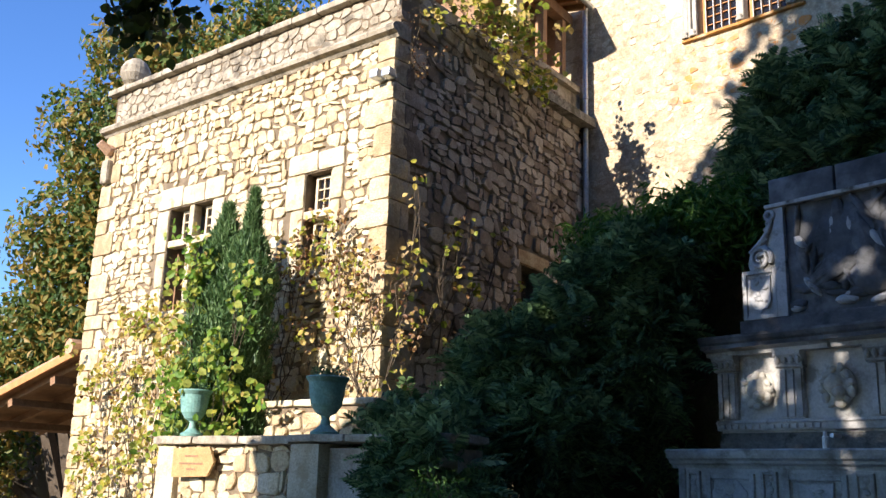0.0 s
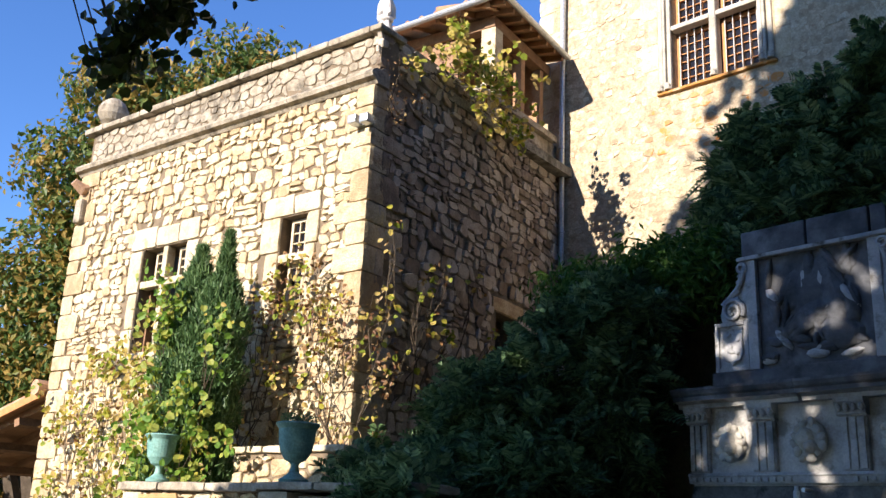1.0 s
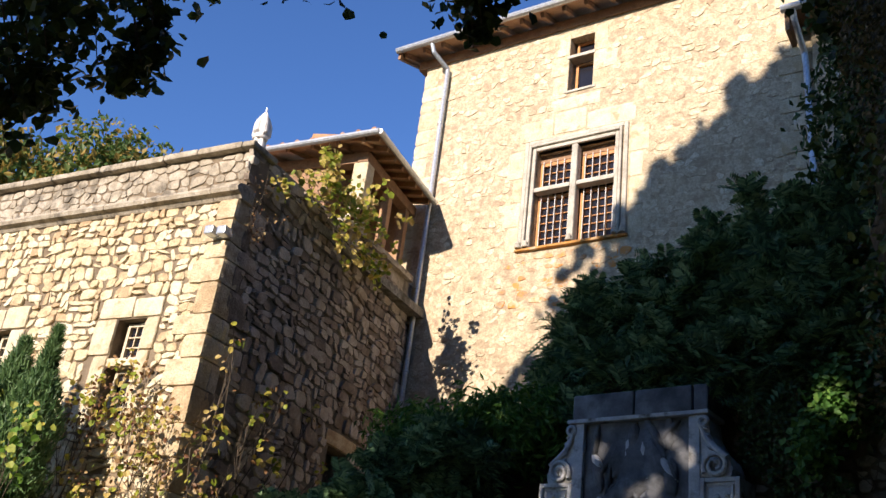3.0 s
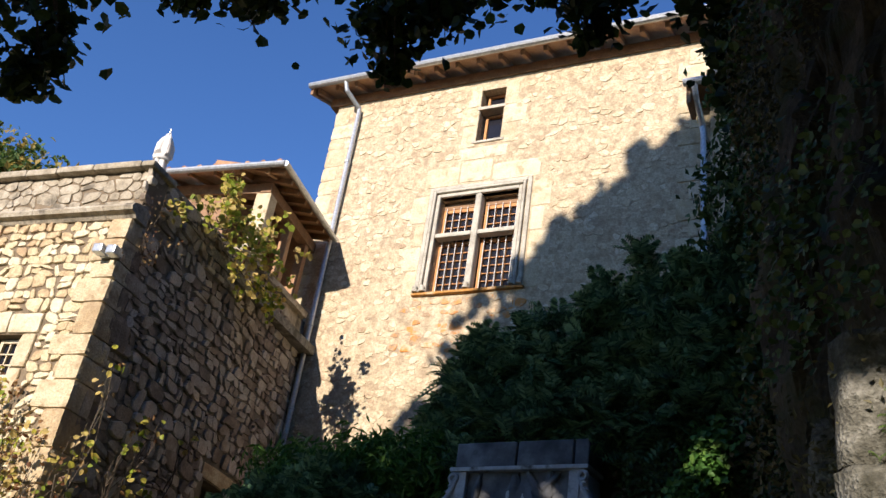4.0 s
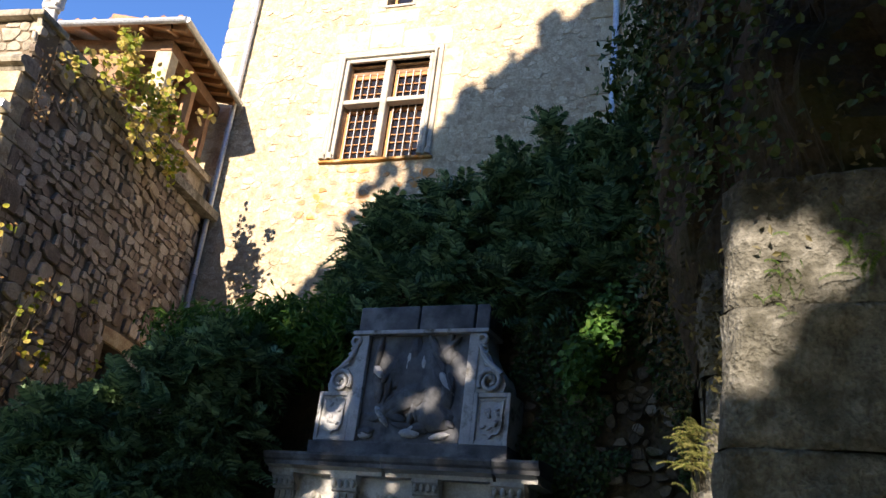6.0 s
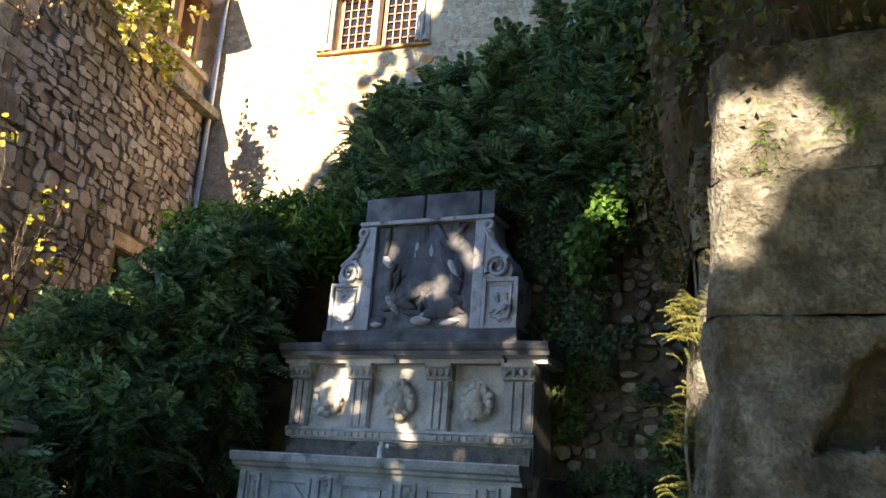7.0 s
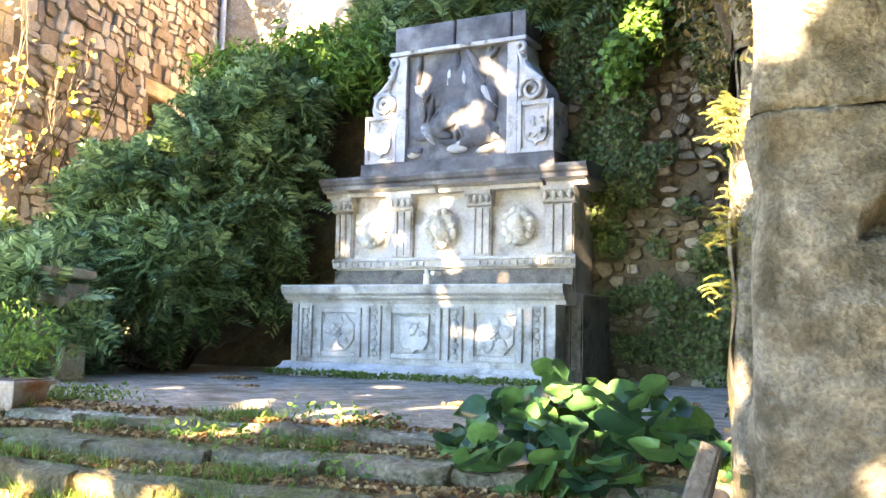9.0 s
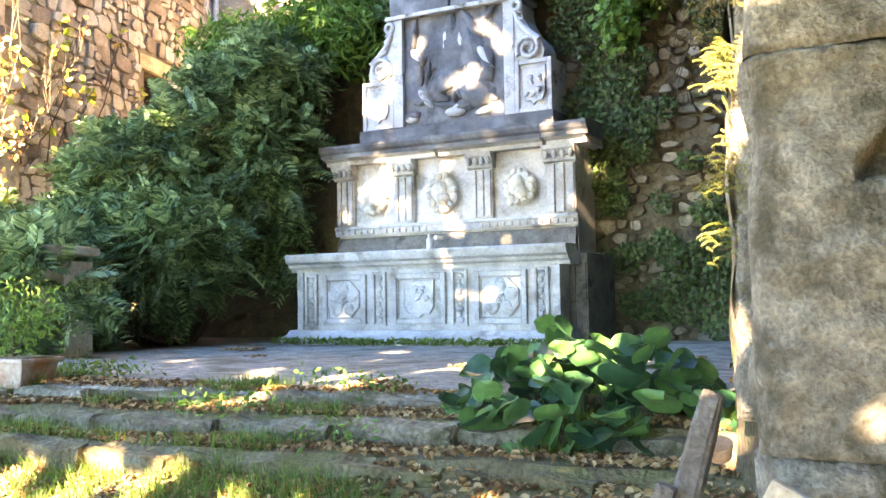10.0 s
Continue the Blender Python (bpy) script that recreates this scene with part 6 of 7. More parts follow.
def vine(name, label, spots, seed, m, stem_from, size=0.13, mat=None, mat2=None, split=0.3, face=(0.1, -1, 0.3)):
    """spots: (x, y, z, rx, ry, rz, leaves)"""
    rng = R(seed)
    ob = thing(name, m, label, "vine")
    bm = bmesh.new()
    P, Q = [], []
    for x, y, z, rx, ry, rz, k in spots:
        k = int(k * 1.4)
        tufts = rng.normal(size=(max(2, k // 9), 3)) * np.array([rx, ry, rz]) * 0.52
        p = np.array([x, y, z]) + tufts[rng.integers(0, len(tufts), k)] + rng.normal(size=(k, 3)) * np.array([0.075, 0.05, 0.085])
        s = rng.random(k) < split
        P.append(p[~s]); Q.append(p[s])
        b = Vector(stem_from(x, y, z))
        t = Vector((x, y, z))
        tube([b.lerp(t, k / 6) + Vector(rng.normal(size=3) * np.array([0.09, 0.03, 0.05])) for k in range(6)] + [t], [0.012, 0.01, 0.009, 0.008, 0.007, 0.005, 0.003], 5, bm)
        for i in range(4):
            e = t + Vector((rng.normal() * rx * 0.6, rng.normal() * ry * 0.4, rng.normal() * rz * 0.6))
            tube([b.lerp(t, 0.6), b.lerp(t, 0.6).lerp(e, 0.5) + Vector(rng.normal(size=3) * 0.05), e], [0.006, 0.004, 0.002], 4, bm)
    tagged(part("stem", bm, M_BARK, ob), kind="stuff")
    P, Q = np.concatenate(P), np.concatenate(Q)
    leaves("foliage", P, size * 0.8 * rng.uniform(0.6, 1.2, len(P)), mat or M_LEAF_VINE, ob, seed=seed, normal=np.array([face]), spread=0.8, aspect=0.85, shape="heart")
    if len(Q):
        leaves("withered_foliage", Q, size * 0.75 * rng.uniform(0.5, 1.0, len(Q)), mat2 or M_LEAF_DRY, ob, seed=seed + 1, normal=np.array([[0.1, -1, 0.3]]), spread=0.9, aspect=0.6, shape="heart")
    return ob


vine("creeper", "yellow-green creeper climbing the lower facade", [(-4.7, -0.3, 3.85, 0.7, 0.2, 0.35, 120), (-5.6, -0.3, 3.2, 0.7, 0.2, 0.5, 90), (-4.7, -0.3, 2.8, 0.8, 0.3, 0.8, 150), (-3.8, -0.35, 3.4, 0.5, 0.3, 0.6, 130), (-3.9, -0.3, 3.8, 0.35, 0.2, 0.3, 60),
                                                                   (-5.0, -0.25, 1.9, 0.9, 0.2, 0.7, 150), (-5.9, -0.25, 1.5, 0.5, 0.2, 0.5, 70), (-3.6, -0.4, 2.4, 0.7, 0.3, 0.8, 190)], 71, F3, lambda x, y, z: (x * 0.5 - 2.2, -0.15, 0.5), 0.115, split=0.25)
vine("creeper", "bright green creeper twined through the conifer", [(-2.05, -1.35, 4.2, 0.35, 0.2, 0.6, 130), (-1.65, -1.4, 3.0, 0.5, 0.2, 0.7, 130), (-1.15, -1.4, 2.7, 0.5, 0.3, 0.5, 120), (-2.1, -1.35, 2.5, 0.5, 0.3, 0.6, 170), (-1.6, -1.35, 2.45, 0.8, 0.2, 0.5, 150), (-1.0, -1.3, 3.95, 0.3, 0.1, 0.12, 26)], 72, F3,
     lambda x, y, z: (-1.8, -1.0, 0.6), 0.13, M_LEAF_LIGHT, M_LEAF_VINE, 0.3)
vine("creeper", "yellow and withered vine over the narrow window", [(-1.15, -0.3, 4.6, 0.4, 0.2, 0.5, 110), (-0.7, -0.3, 4.75, 0.2, 0.15, 0.7, 50), (-1.3, -0.3, 4.2, 0.5, 0.2, 0.35, 110), (-0.5, -0.3, 4.3, 0.6, 0.2, 0.4, 120), (-0.1, -0.35, 4.0, 0.5, 0.25, 0.4, 90), (-0.4, -0.35, 3.4, 0.6, 0.25, 0.6, 80),
                                                                     (-1.8, -0.4, 3.5, 0.4, 0.2, 0.6, 80), (-1.9, -0.45, 2.9, 0.4, 0.2, 0.5, 70), (-1.0, -0.35, 3.5, 0.2, 0.15, 0.4, 24), (0.25, -0.35, 3.9, 0.45, 0.25, 0.4, 90), (0.62, -0.3, 3.2, 0.13, 0.12, 0.8, 100), (0.0, -0.35, 2.9, 0.4, 0.2, 0.4, 50)], 73, F3,
     lambda x, y, z: (-0.1 if x > -1 else -1.7, -0.2, 2.2), 0.10, split=0.7)
# on the side wall the sheet runs along x, outward is -y
vine("creeper", "sparse pale vine sprays on the shaded side wall", [(0.16, -0.3, 4.25, 0.4, 0.2, 0.4, 24), (0.98, -0.3, 4.75, 0.3, 0.2, 0.3, 14), (1.05, -0.3, 4.3, 0.4, 0.2, 0.3, 14), (1.4, -0.3, 5.05, 0.25, 0.2, 0.2, 10), (1.7, -0.3, 4.3, 0.4, 0.2, 0.3, 12), (2.7, -0.3, 4.25, 0.25, 0.2, 0.35, 11), (2.4, -0.3, 5.2, 0.15, 0.1, 0.15, 8),
                                                                      (0.28, -0.25, 5.3, 0.12, 0.1, 0.3, 12), (0.7, -0.25, 3.7, 0.4, 0.2, 0.4, 18)], 74, SIDE, lambda x, y, z: (x * 0.6 + 0.1, -0.1, 3.2), 0.12, split=0.45, face=(-0.8, -0.7, 0.4))
vine("creeper", "yellow vine hanging over the loggia parapet", [(1.30, -0.5, 8.52, 0.2, 0.2, 0.26, 70), (1.5, -0.5, 8.22, 0.28, 0.3, 0.28, 80), (2.05, -0.5, 8.28, 0.40, 0.4, 0.36, 100), (2.6, -0.5, 8.38, 0.34, 0.4, 0.44, 96), (2.95, -0.5, 8.05, 0.28, 0.35, 0.46, 76), (3.15, -0.5, 7.68, 0.16, 0.16, 0.3, 46), (0.7, -0.3, 7.75, 0.25, 0.1, 0.08, 18), (1.0, -0.4, 8.05, 0.3, 0.16, 0.12, 36), (2.1, -0.5, 7.75, 0.24, 0.2, 0.3, 36)], 75, SIDE,
     lambda x, y, z: (1.9, 0.1, 8.3), 0.13, split=0.1, face=(-0.8, -0.7, 0.4))
vine("dry_tuft", "dry straw-coloured tuft growing from the side wall", [(0.35, -0.15, 7.05, 0.3, 0.2, 0.25, 60), (0.2, -0.15, 7.4, 0.15, 0.15, 0.4, 30)], 76, SIDE, lambda x, y, z: (0.3, 0.0, 6.8), 0.05, M_LEAF_DRY, M_LEAF_DRY)

# autumn tree behind the annex
shrub("tree", "tall tree with green and orange autumn leaves behind the annex", "tree",
      [(-20.9, 7.4, 9.0, 1.2, 1.6, 1.6), (-21.7, 7.0, 6.6, 1.1, 1.4, 1.3), (-20.2, 7.9, 11.0, 1.1, 1.6, 1.2), (-18.6, 10.0, 11.4, 1.3, 1.6, 1.3), (-20.5, 8.4, 7.6, 1.3, 1.8, 2.0), (-22.4, 6.6, 4.2, 1.4, 1.5, 1.3), (-21.2, 8, 4.8, 1.8, 2, 2.0), (-24.0, 5.6, 2.4, 1.8, 1.5, 1.8), (-18.8, 9.5, 10.2, 1.3, 1.4, 1.2)],
      5200, 10, 0.16, 0.19, M_LEAF_TREE, 80, (-22, 8, -0.2), 0.6, 0.25, r0=0.3)

# ---- the big lime tree over the path ----
rng = R(90)
lime = thing("lime_tree", Matrix.Identity(4), "big spreading lime tree shading the fountain court", "tree")
bm = bmesh.new()
tube([(2.2, -4.5, -0.3), (2.1, -4.4, 3), (1.8, -4.2, 6.5), (1.2, -3.8, 11), (0.8, -3.5, 14)], [0.55, 0.45, 0.38, 0.26, 0.1], 12, bm)
for tip in ((-5.5, -2.5, 8.5), (-4.5, -3, 11), (-2, -3.5, 15), (4, -3, 15), (6, -4, 11), (-5, 0.5, 8.5), (-2.8, 1.5, 9), (4, 0, 9)):
    b = Vector((1.7, -4.1, 7 + 0.3 * max(0, tip[2] - 9)))
    t = Vector(tip)
    tube([b, b.lerp(t, 0.4) + Vector((0, 0, 0.8)), b.lerp(t, 0.75) + Vector((0, 0, 0.5)), t], [0.2, 0.13, 0.08, 0.03], 7, bm)
part("trunk", bm, M_BARK, lime)
n = 78000
d = rng.normal(size=(n, 3))
d /= np.linalg.norm(d, axis=1)[:, None]
rad = rng.random(n) ** 0.36
jit = 1 + 0.16 * np.array([noise.noise((a * 2.4, b * 2.4, c * 2.4)) for a, b, c in d])
p = np.array([1.6, -3.2, 13.8]) + d * np.array([9.2, 3.4, 11.2]) * (rad * jit)[:, None]
dl = rng.normal(size=(15000, 3))
dl /= np.linalg.norm(dl, axis=1)[:, None]
p = np.concatenate([p, np.array([-5.2, -3.2, 9.0]) + dl * np.array([3.1, 2.0, 2.8]) * (rng.random(15000) ** 0.4)[:, None]])
p = p[p[:, 2] > 5.6]
p[:, 2] = np.interp(p[:, 2], [5.6, 10.2, 14.0, 18.6, 25.2], [3.3, 5.6, 9.3, 12.5, 19.1])
p = p[(p[:, 1] < -0.9) | (p[:, 2] > 7.0)]
p = p[np.array([0.5 * noise.noise((a * 0.7, b * 0.7, c * 0.7)) + 0.9 * noise.noise((a * 2.3, b * 2.3, c * 2.3)) for a, b, c in p]) < 0.17]
ts = np.array(to_sun)
# unseen leaf screens added up-sun of the pier and rock to shade them
n = 2600
screen_x, screen_z = rng.uniform(-0.27, 2.2, n), rng.uniform(0.9, 3.6, n)
p = np.concatenate([p, np.stack([screen_x, np.full(n, 2.72), screen_z], 1) + ts * rng.uniform(8.5, 10.5, n)[:, None]])
n = 260
p = np.concatenate([p, np.stack([rng.uniform(-0.9, -0.3, n), np.full(n, 2.85), rng.uniform(2.92, 3.5, n)], 1) + ts * rng.uniform(8.5, 10.5, n)[:, None]])
# unseen upper rim added to the crown, cut to its shade edge on the tower
xr = rng.uniform(-6.8, 3.0, 9000)
zr = np.interp(xr, [-6.8, -6.4, -5.3, -5.1, -4.2, -3.3, -2.5, 3.0], [12.5, 13.5, 14.8, 15.8, 16.5, 17.5, 18.1, 19.1]) - 0.15
zr += np.array([0.8 * noise.noise((a * 1.3, 0, 3)) + 0.9 * noise.noise((a * 3.7, 0, 3)) + 0.5 * noise.noise((a * 9, 0, 3)) for a in xr]) - 4.6 * rng.random(9000) ** 1.3
yr = rng.uniform(-3.7, -2.7, 9000)
p = np.concatenate([p, np.stack([xr - 0.1 * (yr + 3.2), yr, zr - 0.39 * (yr + 3.2)], 1)])
# gaps in the crown, each given by a place on which the sun falls through and a width
GAPS = [(-0.38, 2.72, 2.66, 0.10), (-0.66, 2.74, 2.6, 0.06), (-0.82, 3.3, 2.36, 0.07), (-3.9, 2.75, 0.8, 0.08), (-3.1, 2.55, 0.75, 0.08),
        (-0.55, 2.72, 2.73, 0.13), (-0.56, 2.72, 2.55, 0.12), (-0.60, 2.72, 2.42, 0.11), (-0.3, 2.72, 1.95, 0.04), (-0.35, 2.72, 1.35, 0.05), (-0.83, 3.4, 1.2, 0.02), (-0.83, 3.4, 1.45, 0.02), (-0.83, 3.4, 1.7, 0.02), (-0.83, 3.4, 1.95, 0.02), (-0.83, 3.4, 2.2, 0.02), (-0.83, 3.4, 2.4, 0.02), (-0.2, 2.72, 1.45, 0.06), (0.05, 2.72, 2.0, 0.06),
        (-3.2, 3.05, 0.9, 0.10), (-3.9, 3.0, 0.9, 0.10), (-4.7, 3.3, 0.95, 0.10), (-2.4, 3.2, 0.95, 0.08), (-5.6, 4.0, 1.0, 0.15), (-2.9, 2.6, 0.8, 0.12), (-3.6, 2.5, 0.8, 0.14), (-4.4, 2.7, 0.85, 0.14),
        (-3.4, 4.9, 1.17, 0.12), (-4.1, 5.0, 1.17, 0.12), (-3.0, 4.4, 1.17, 0.10), (-4.9, 8.0, 1.66, 0.07), (-4.66, 8.0, 1.42, 0.05), (-4.55, 8.6, 2.28, 0.08), (-6.02, 8.0, 1.6, 0.05), (-4.0, 8.0, 1.6, 0.05), (-4.3, 8.4, 3.15, 0.05), (-5.5, 8.0, 1.45, 0.09), (-4.25, 8.0, 1.62, 0.06),
        (-5.42, 8.74, 4.1, 0.08), (-5.0, 8.74, 4.25, 0.06), (-4.35, 8.74, 4.35, 0.07), (-4.6, 8.74, 4.0, 0.02), (-5.55, 8.74, 3.6, 0.10), (-4.1, 8.74, 4.1, 0.06), (-6.35, 8.9, 4.6, 0.14), (-2.75, 8.8, 4.5, 0.22), (-9.2, 6.5, 2.6, 0.2)]
for i in range(60):
    GAPS.append((rng.uniform(-6.2, -3.1), 8.2, rng.uniform(1.2, 4.5), rng.uniform(0.0, 0.06)))
for i in range(14):
    GAPS.append((rng.uniform(-5.7, -3.6), 8.74, rng.uniform(3.4, 4.5), rng.uniform(-0.02, 0.02)))
for i in range(46):
    GAPS.append((rng.uniform(-6.5, -1.4), rng.uniform(3.3, 7.4), 1.1, rng.uniform(0.02, 0.10)))
for i in range(26):
    GAPS.append((rng.uniform(-5.6, -1.0), rng.uniform(1.9, 3.5), 0.85, rng.uniform(0.03, 0.12)))
for i in range(11):
    GAPS.append((-0.91, 3.36, 1.15 + 0.12 * i, 0.05))
for i in range(16):
    GAPS.append((rng.uniform(-9.0, -6.4), 7.4, rng.uniform(1.5, 4.4), rng.uniform(-0.02, 0.04)))
for gx, gy, gz, gr in GAPS:
    v = p - np.array([gx, gy, gz])
    dist = np.linalg.norm(v - np.outer(v @ ts, ts), axis=1)
    p = p[dist > gr + 0.07]
leaves("crown", p, rng.uniform(0.2, 0.4, len(p)), M_LEAF_LIME, lime, seed=91, normal=ts[None, :] * 0.8, spread=0.8, aspect=0.85, shape="heart")
# low twigs with single leaves, hanging into the open
bm = bmesh.new()
P = []
SPRAYS = [((-6.1, 2.4, 6.1), 0.75, 0.5, 520), ((-6.5, 2.6, 5.4), 0.45, 0.35, 240), ((-6.75, 2.45, 5.0), 0.25, 0.25, 90), ((-5.95, 3.1, 5.75), 0.3, 0.25, 110), ((-5.9, 2.9, 6.6), 0.6, 0.3, 240), ((-5.85, 3.1, 5.95), 0.16, 0.3, 60),
          ((-4.75, 3.9, 6.75), 0.30, 0.16, 110), ((-5.2, 3.6, 6.65), 0.25, 0.14, 60), ((-4.0, 4.6, 6.85), 0.38, 0.22, 240), ((-4.05, 4.75, 6.55), 0.16, 0.14, 60), ((-3.7, 4.8, 7.0), 0.25, 0.2, 90), ((-2.55, 5.2, 7.1), 0.30, 0.2, 170), ((-2.6, 5.3, 6.85), 0.15, 0.1, 40),
          ((-1.75, 5.5, 7.15), 0.25, 0.3, 150), ((-1.6, 5.6, 6.6), 0.2, 0.5, 110), ((-3.2, 4.9, 7.35), 0.5, 0.2, 140)]
for c, w, h, k in SPRAYS:
    q = np.array(c) + rng.normal(size=(k, 3)) * np.array([w, w * 0.6, h]) * 0.62
    P.append(q)
    P.append(np.array(c) + rng.normal(size=(k, 3)) * np.array([w, w * 0.6, h]) * 0.5)
    b = Vector(c) + Vector((0.6, -1.6, 1.8))
    for i in range(5):
        e = Vector(q[rng.integers(k)])
        tube([b, b.lerp(e, 0.5) + Vector((0, 0, 0.25)), e], [0.02, 0.012, 0.004], 5, bm)
tagged(part("twig", bm, M_BARK, lime), kind="stuff")
P = np.concatenate(P)
leaves("hanging_leaves", P, rng.uniform(0.07, 0.125, len(P)), M_LEAF_LIME, lime, seed=92, aspect=0.85, shape="heart", normal=np.array([[0.1, -0.6, 0.5]]), spread=0.9)

# unseen hedge and flank added behind the path to cut the sky light
hedge = thing("hedge", Matrix.Identity(4), "unseen dark hedge added to block sky light from behind", "hedge", kind="structure")
part("core", sheet(sheet_lines(-17, 14, 1.0), sheet_lines(-10.6, -9.4, 0.6), lambda x, y: 2.3 + 0.2 * nz(x, y, 0, 0.5)), M_CRAG, hedge)
part("face", upright(sheet_lines(-17, 14, 0.5), sheet_lines(-0.3, 2.4, 0.45), lambda x, z: -9.4 + 0.35 * nz(x, z, 0, 0.8)), M_LEAF_IVY, hedge)
part("flank", box(8.0, 8.6, -9.5, 12, -0.3, 8.0), M_CRAG, hedge)

# ---- large-leaved plants, ferns, grass and litter ----
rng = R(100)


def big_leaf_mesh(k):
    bm = bmesh.new()
    g = []
    for i in range(7):
        v = i / 6
        w = 0.5 * math.sin(math.pi * min(1, 0.12 + v * 0.9)) ** 0.6 * (1 if v < 0.98 else 0.25)
        row = []
        for j in range(5):
            u = (j - 2) / 2
            row.append(bm.verts.new((u * w * 1.45, v - 0.05, 0.16 * abs(u) ** 1.5 - 0.2 * v * v + 0.07 * math.sin(5 * v + k * 1.9 + u * 2.4) + 0.04 * math.sin(9 * u + k * 2.3))))
        g.append(row)
    for a, b in zip(g, g[1:]):
        for j in range(4):
            bm.faces.new((a[j], a[j + 1], b[j + 1], b[j]))
    me = bpy.data.meshes.new("leaf")
    bm.to_mesh(me); bm.free()
    for q in me.polygons:
        q.use_smooth = True
    me.materials.append(M_LEAF_BIG)
    return me


variants = [big_leaf_mesh(k) for k in range(5)]
berg = thing("bergenia", Matrix.Translation((-1.62, 4.26, 0.93)), "clump of large glossy green bergenia leaves", "plant")
for i in range(298):
    a = rng.uniform(0, 6.283)
    r = math.sqrt(rng.random())
    x, y = 0.64 * r * math.cos(a), 0.55 * r * math.sin(a)
    h = 0.60 * (1 - 0.6 * r * r) * rng.uniform(0.3, 1.0)
    ob = new("leaf", variants[i % 5])
    ob.parent = berg
    yaw = math.atan2(y, x) - math.pi / 2 + rng.normal() * 0.6
    s = rng.uniform(0.085, 0.145)
    ob.matrix_basis = Matrix.Translation((x, y, h - 0.05)) @ Matrix.Rotation(yaw, 4, "Z") @ Matrix.Rotation(radians(rng.uniform(-65, 75)), 4, "X") @ Matrix.Rotation(rng.normal() * 0.45, 4, "Y") @ Matrix.Scale(s, 4)
bm = bmesh.new()
for i in range(60):
    a, r = rng.uniform(0, 6.283), math.sqrt(rng.random())
    x, y = 0.6 * r * math.cos(a), 0.45 * r * math.sin(a)
    tube([(x * 0.6, y * 0.6, -0.2), (x * 0.9, y * 0.9, 0.05), (x, y, 0.3 * (1 - 0.5 * r * r))], [0.008, 0.007, 0.005], 5, bm)
tagged(part("stalk", bm, M_LEAF_BIG, berg), kind="stuff")


def fern(at, n, length, label, mat, seed, side=(-1, -0.4)):
    rng = R(seed)
    ob = thing("fern", Matrix.Translation(at), label, "fern", "ferns on the pier")
    vs, fs = [], []
    for i in range(n):
        a = math.atan2(side[1], side[0]) + rng.normal() * 0.7
        el = rng.uniform(0.2, 1.3)
        ln = length * rng.uniform(0.6, 1.1)
        p = Vector((rng.normal() * 0.03, rng.normal() * 0.03, rng.normal() * 0.05))
        d = Vector((math.cos(a) * math.cos(el), math.sin(a) * math.cos(el), math.sin(el)))
        sd = d.cross(Vector((0, 0, 1))).normalized()
        K = 20
        for k in range(K):
            q = p + d * (ln * k / K) + Vector((0, 0, -ln * 0.5 * (k / K) ** 2))
            w = ln * 0.10 * math.sin(math.pi * (0.15 + 0.85 * k / K))
            for sgn in (-1, 1):
                b = len(vs)
                vs += [tuple(q), tuple(q + d * ln * 0.03), tuple(q + sd * sgn * w + d * ln * 0.05 + Vector((0, 0, -0.01)))]
                fs.append((b, b + 1, b + 2))
    me = bpy.data.meshes.new("fronds")
    me.from_pydata(vs, [], fs)
    me.materials.append(mat)
    f = new("fronds", me)
    f.parent = ob


fern((-0.82, 3.34, 2.30), 70, 0.105, "yellow-green fern tuft growing from the pier edge", M_FERN, 111)
fern((-0.83, 3.34, 1.97), 54, 0.075, "small yellow-green fern on the pier edge", M_FERN, 112)
fern((-0.83, 3.34, 1.76), 30, 0.07, "small yellow-green fern on the pier edge", M_FERN, 113)
fern((-0.32, 2.72, 2.66), 24, 0.10, "green fern growing from a joint in the pier", M_GRASS, 114, (-0.2, -1))
fern((-0.50, 2.70, 2.60), 26, 0.06, "mossy green tuft on the pier face", M_GRASS, 115, (-0.2, -1))
fern((-0.12, 2.70, 2.0), 14, 0.06, "small green tuft in a joint of the pier", M_GRASS, 116, (-0.2, -1))
fern((0.0, 2.75, 3.0), 22, 0.12, "green fern hanging from the rock above the pier", M_GRASS, 117, (-0.5, -1))


def surface_z(x, y):
    if y > edge_line(x, 4.16) + 0.02:
        return terrace_height(x, y)
    if y > edge_line(x, 3.77) + 0.02:
        return 1.085 + 0.02 * nz(x, y, 2, 2)
    if y > edge_line(x, 3.46) + 0.02:
        return 0.985 + 0.025 * nz(x, y, 5, 2)
    return lawn_height(x, y)


n = 80000
gx, gy = rng.uniform(-7, -0.8, n), rng.uniform(1.6, 4.35, n)
dens = np.array([noise.noise((a * 1.6, b * 1.6, 4)) + 0.35 * noise.noise((a * 5, b * 5, 1)) for a, b in zip(gx, gy)]) + np.where(gy > 3.45, -0.2, 0.18) - 0.07 * (gx + 4)
k_ = dens > 0.02
gx, gy = gx[k_], gy[k_]
gz = np.array([surface_z(a, b) for a, b in zip(gx, gy)])
m_ = len(gx)
hgt = rng.uniform(0.03, 0.10, m_)[:, None]
base_ = np.stack([gx, gy, gz - 0.005], 1)
sw = rng.normal(size=(m_, 3)) * np.array([1, 1, 0])
sw /= np.linalg.norm(sw, axis=1)[:, None] + 1e-9
tip = base_ + np.array([0, 0, 1.0]) * hgt + rng.normal(size=(m_, 3)) * 0.03 * np.array([1, 1, 0.2])
vv = np.stack([base_ - sw * 0.004, base_ + sw * 0.004, tip], 1).reshape(-1, 3)
me = bpy.data.meshes.new("grass")
me.from_pydata(vv.tolist(), [], np.arange(m_ * 3).reshape(-1, 3).tolist())
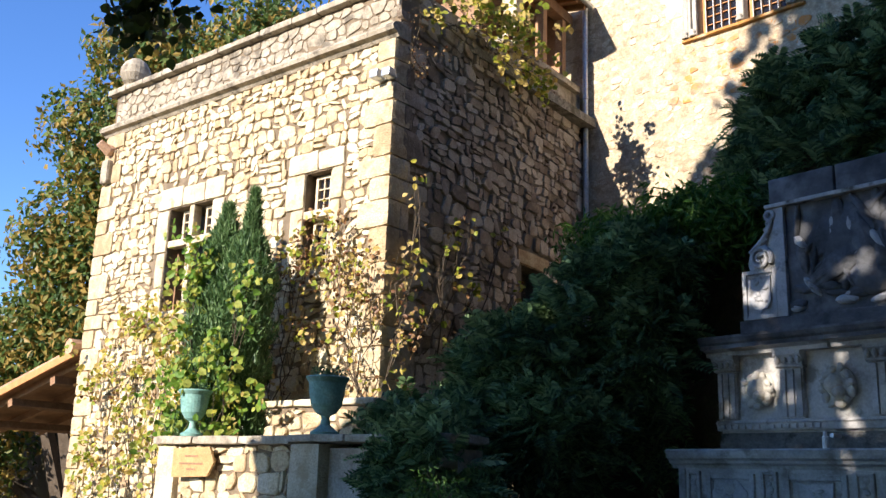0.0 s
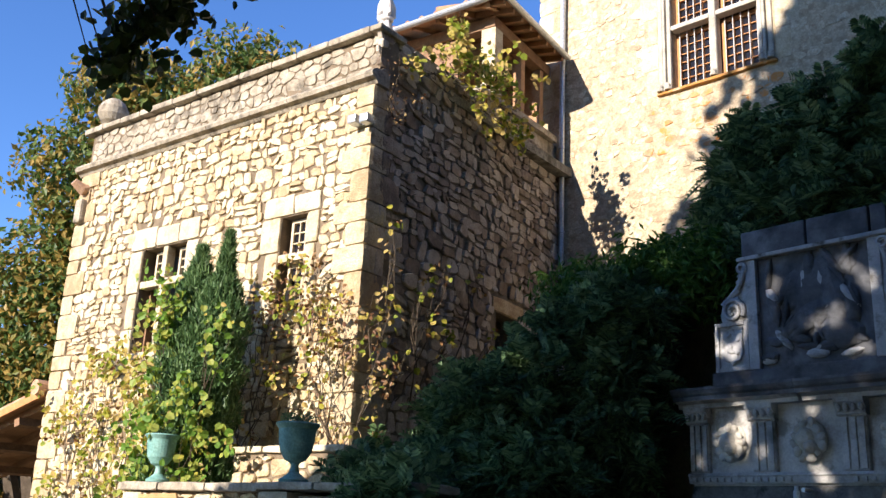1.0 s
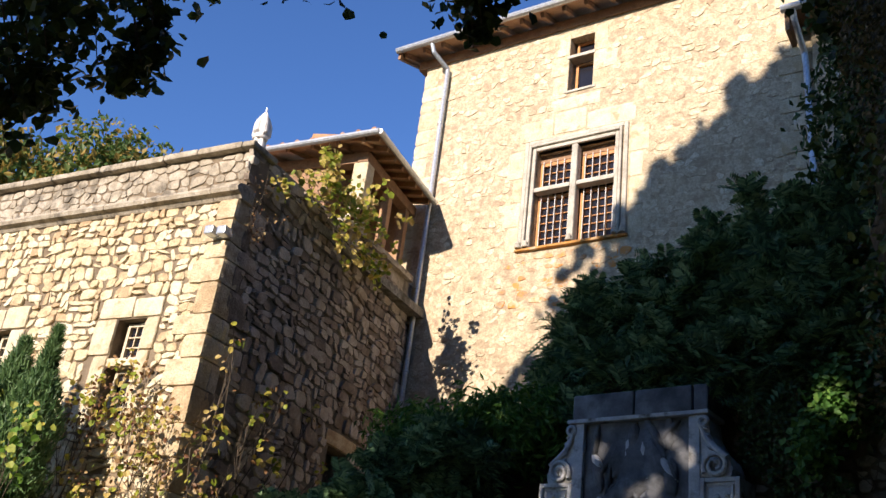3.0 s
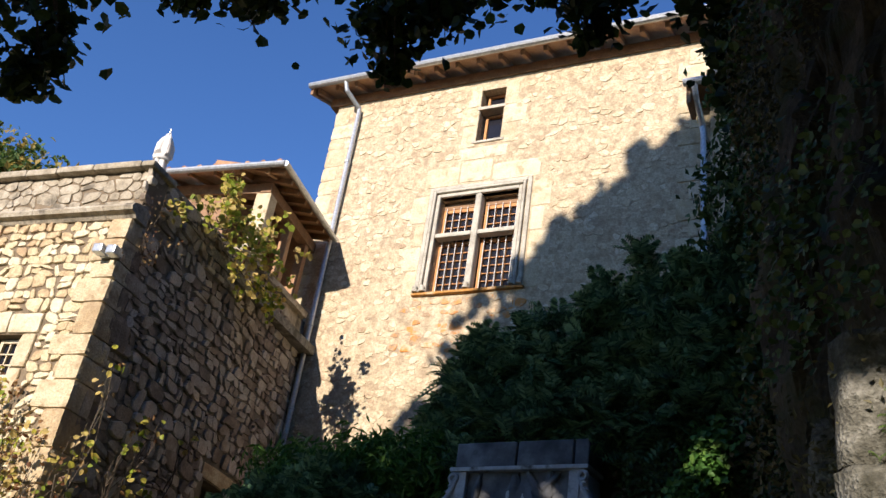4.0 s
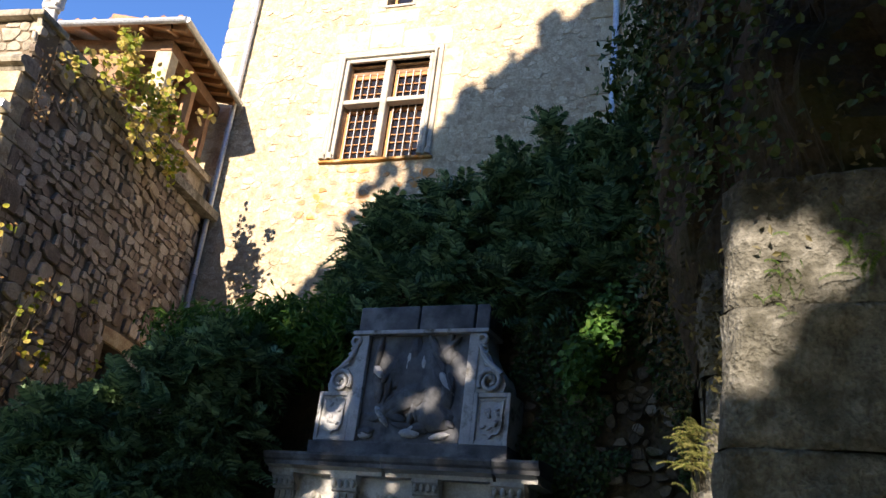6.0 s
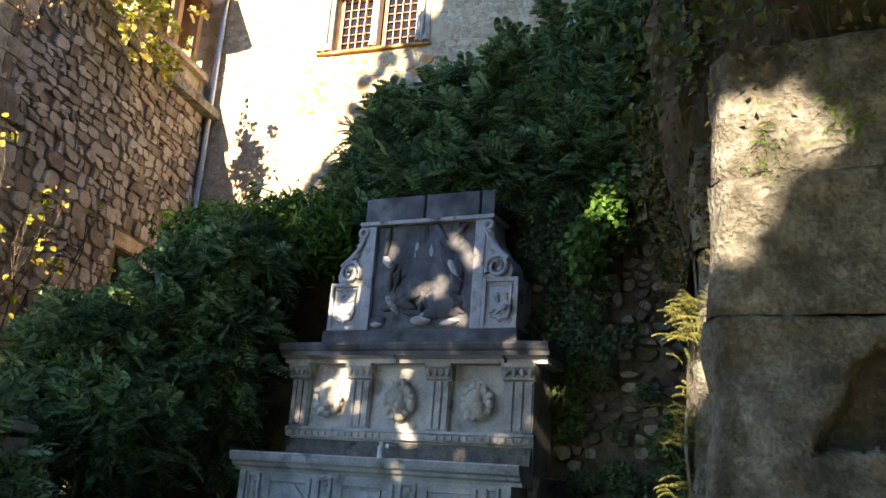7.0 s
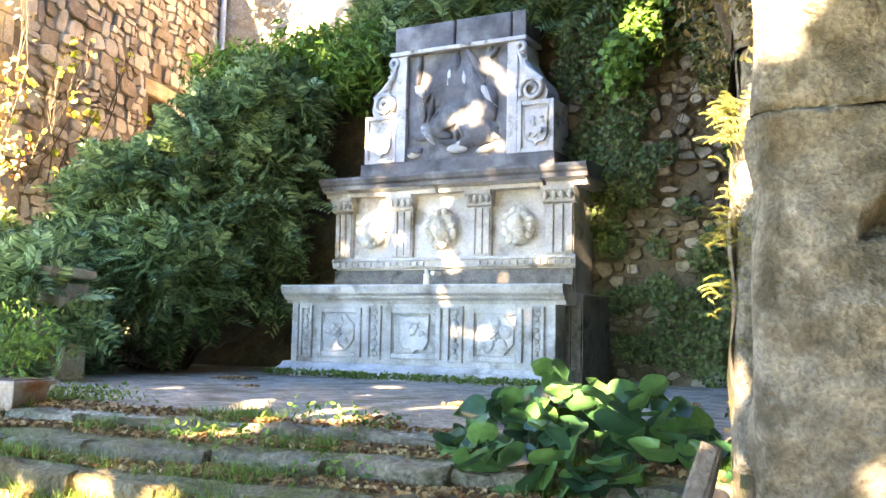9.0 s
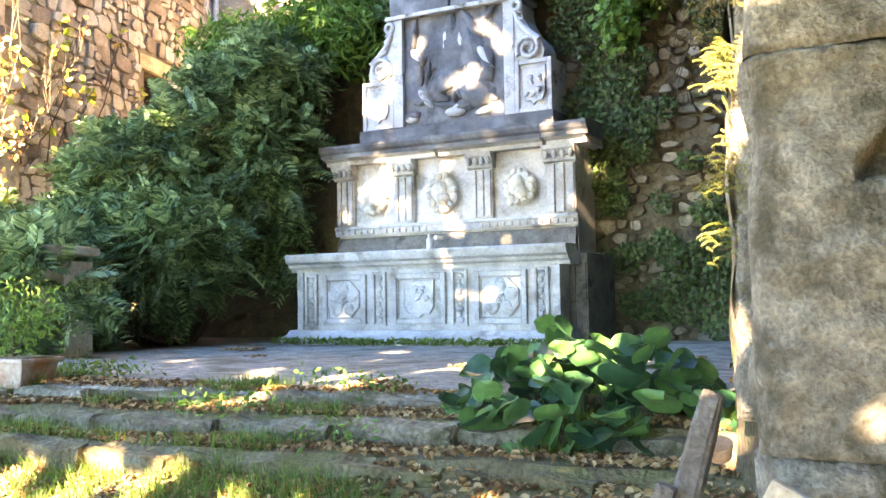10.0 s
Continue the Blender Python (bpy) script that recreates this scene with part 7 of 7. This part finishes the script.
me.materials.append(M_GRASS)
tagged(new("grass", me), "thin uneven green grass on the lawn and steps", "grass", kind="stuff")

n = 60000
lx_, ly_ = rng.uniform(-7, -0.8, n), 1.6 + 6.2 * rng.random(n) ** 1.6
dens = np.array([noise.noise((a * 1.3 + 9, b * 1.9, 2)) for a, b in zip(lx_, ly_)]) + np.where(ly_ > 4.3, -0.48, 0.42)
k_ = dens > 0.0
lx_, ly_ = lx_[k_], ly_[k_]
q = np.stack([lx_, ly_, np.array([surface_z(a, b) for a, b in zip(lx_, ly_)]) + 0.012], 1)
ob = leaves("leaf_litter", q, rng.uniform(0.018, 0.045, len(q)), M_LITTER, seed=120, normal=np.array([[0, -0.2, 1.0]]), spread=0.45, aspect=0.7, fold=0.6, shape="heart")
tagged(ob, "dry brown fallen leaves scattered on the ground", "leaf litter", kind="stuff")
n = 1100
q = np.stack([rng.uniform(-6.2, -3.1, n), 7.76 + rng.normal(size=n) * 0.04, 1.18 + 0.05 * rng.random(n)], 1)
ob = leaves("weeds", q, rng.uniform(0.03, 0.09, n), M_GRASS, seed=121, aspect=0.3, normal=np.array([[0, -1.0, 0.6]]), spread=0.8)
tagged(ob, "green weeds growing along the foot of the basin", "weeds", kind="stuff")
for k, (x, y, s, cnt, lab) in enumerate(((-5.0, 4.45, 0.25, 420, "low green weeds on the terrace edge"), (-2.75, 4.2, 0.12, 90, "small green weed between paving stones"), (-3.3, 3.75, 0.2, 130, "green leafy weed on the step"), (-2.6, 3.7, 0.18, 130, "green leafy weed on the step"), (-3.2, 4.45, 0.12, 60, "small green weed between paving stones"))):
    w = thing("weed", Matrix.Translation((x, y, surface_z(x, y))), lab, "weed", "weeds on the steps")
    q = rng.normal(size=(cnt, 3)) * np.array([s, s * 0.4, 0.03]) + np.array([0, 0, 0.05])
    leaves("foliage", q, rng.uniform(0.02, 0.05, cnt), M_GRASS if k == 0 else M_LEAF_LAUREL, w, seed=130 + k, aspect=0.45)
pw = thing("potted_plant", Matrix.Translation((-5.10, 4.0, 1.295)) @ Matrix.Scale(0.5, 4), "leafy green shrub growing in the planter", "plant")
q = rng.normal(size=(700, 3)) * np.array([0.28, 0.22, 0.22]) + np.array([0, 0.1, 0.42])
part("stem", stems(bmesh.new(), rng, (0, 0, 0.0), [(-0.2, 0, 0.5), (0.2, 0.1, 0.55), (0, 0.1, 0.7)], 0.015), M_BARK, pw)
leaves("foliage", q, rng.uniform(0.06, 0.12, 700), M_LEAF_LAUREL, pw, seed=140, aspect=0.35)
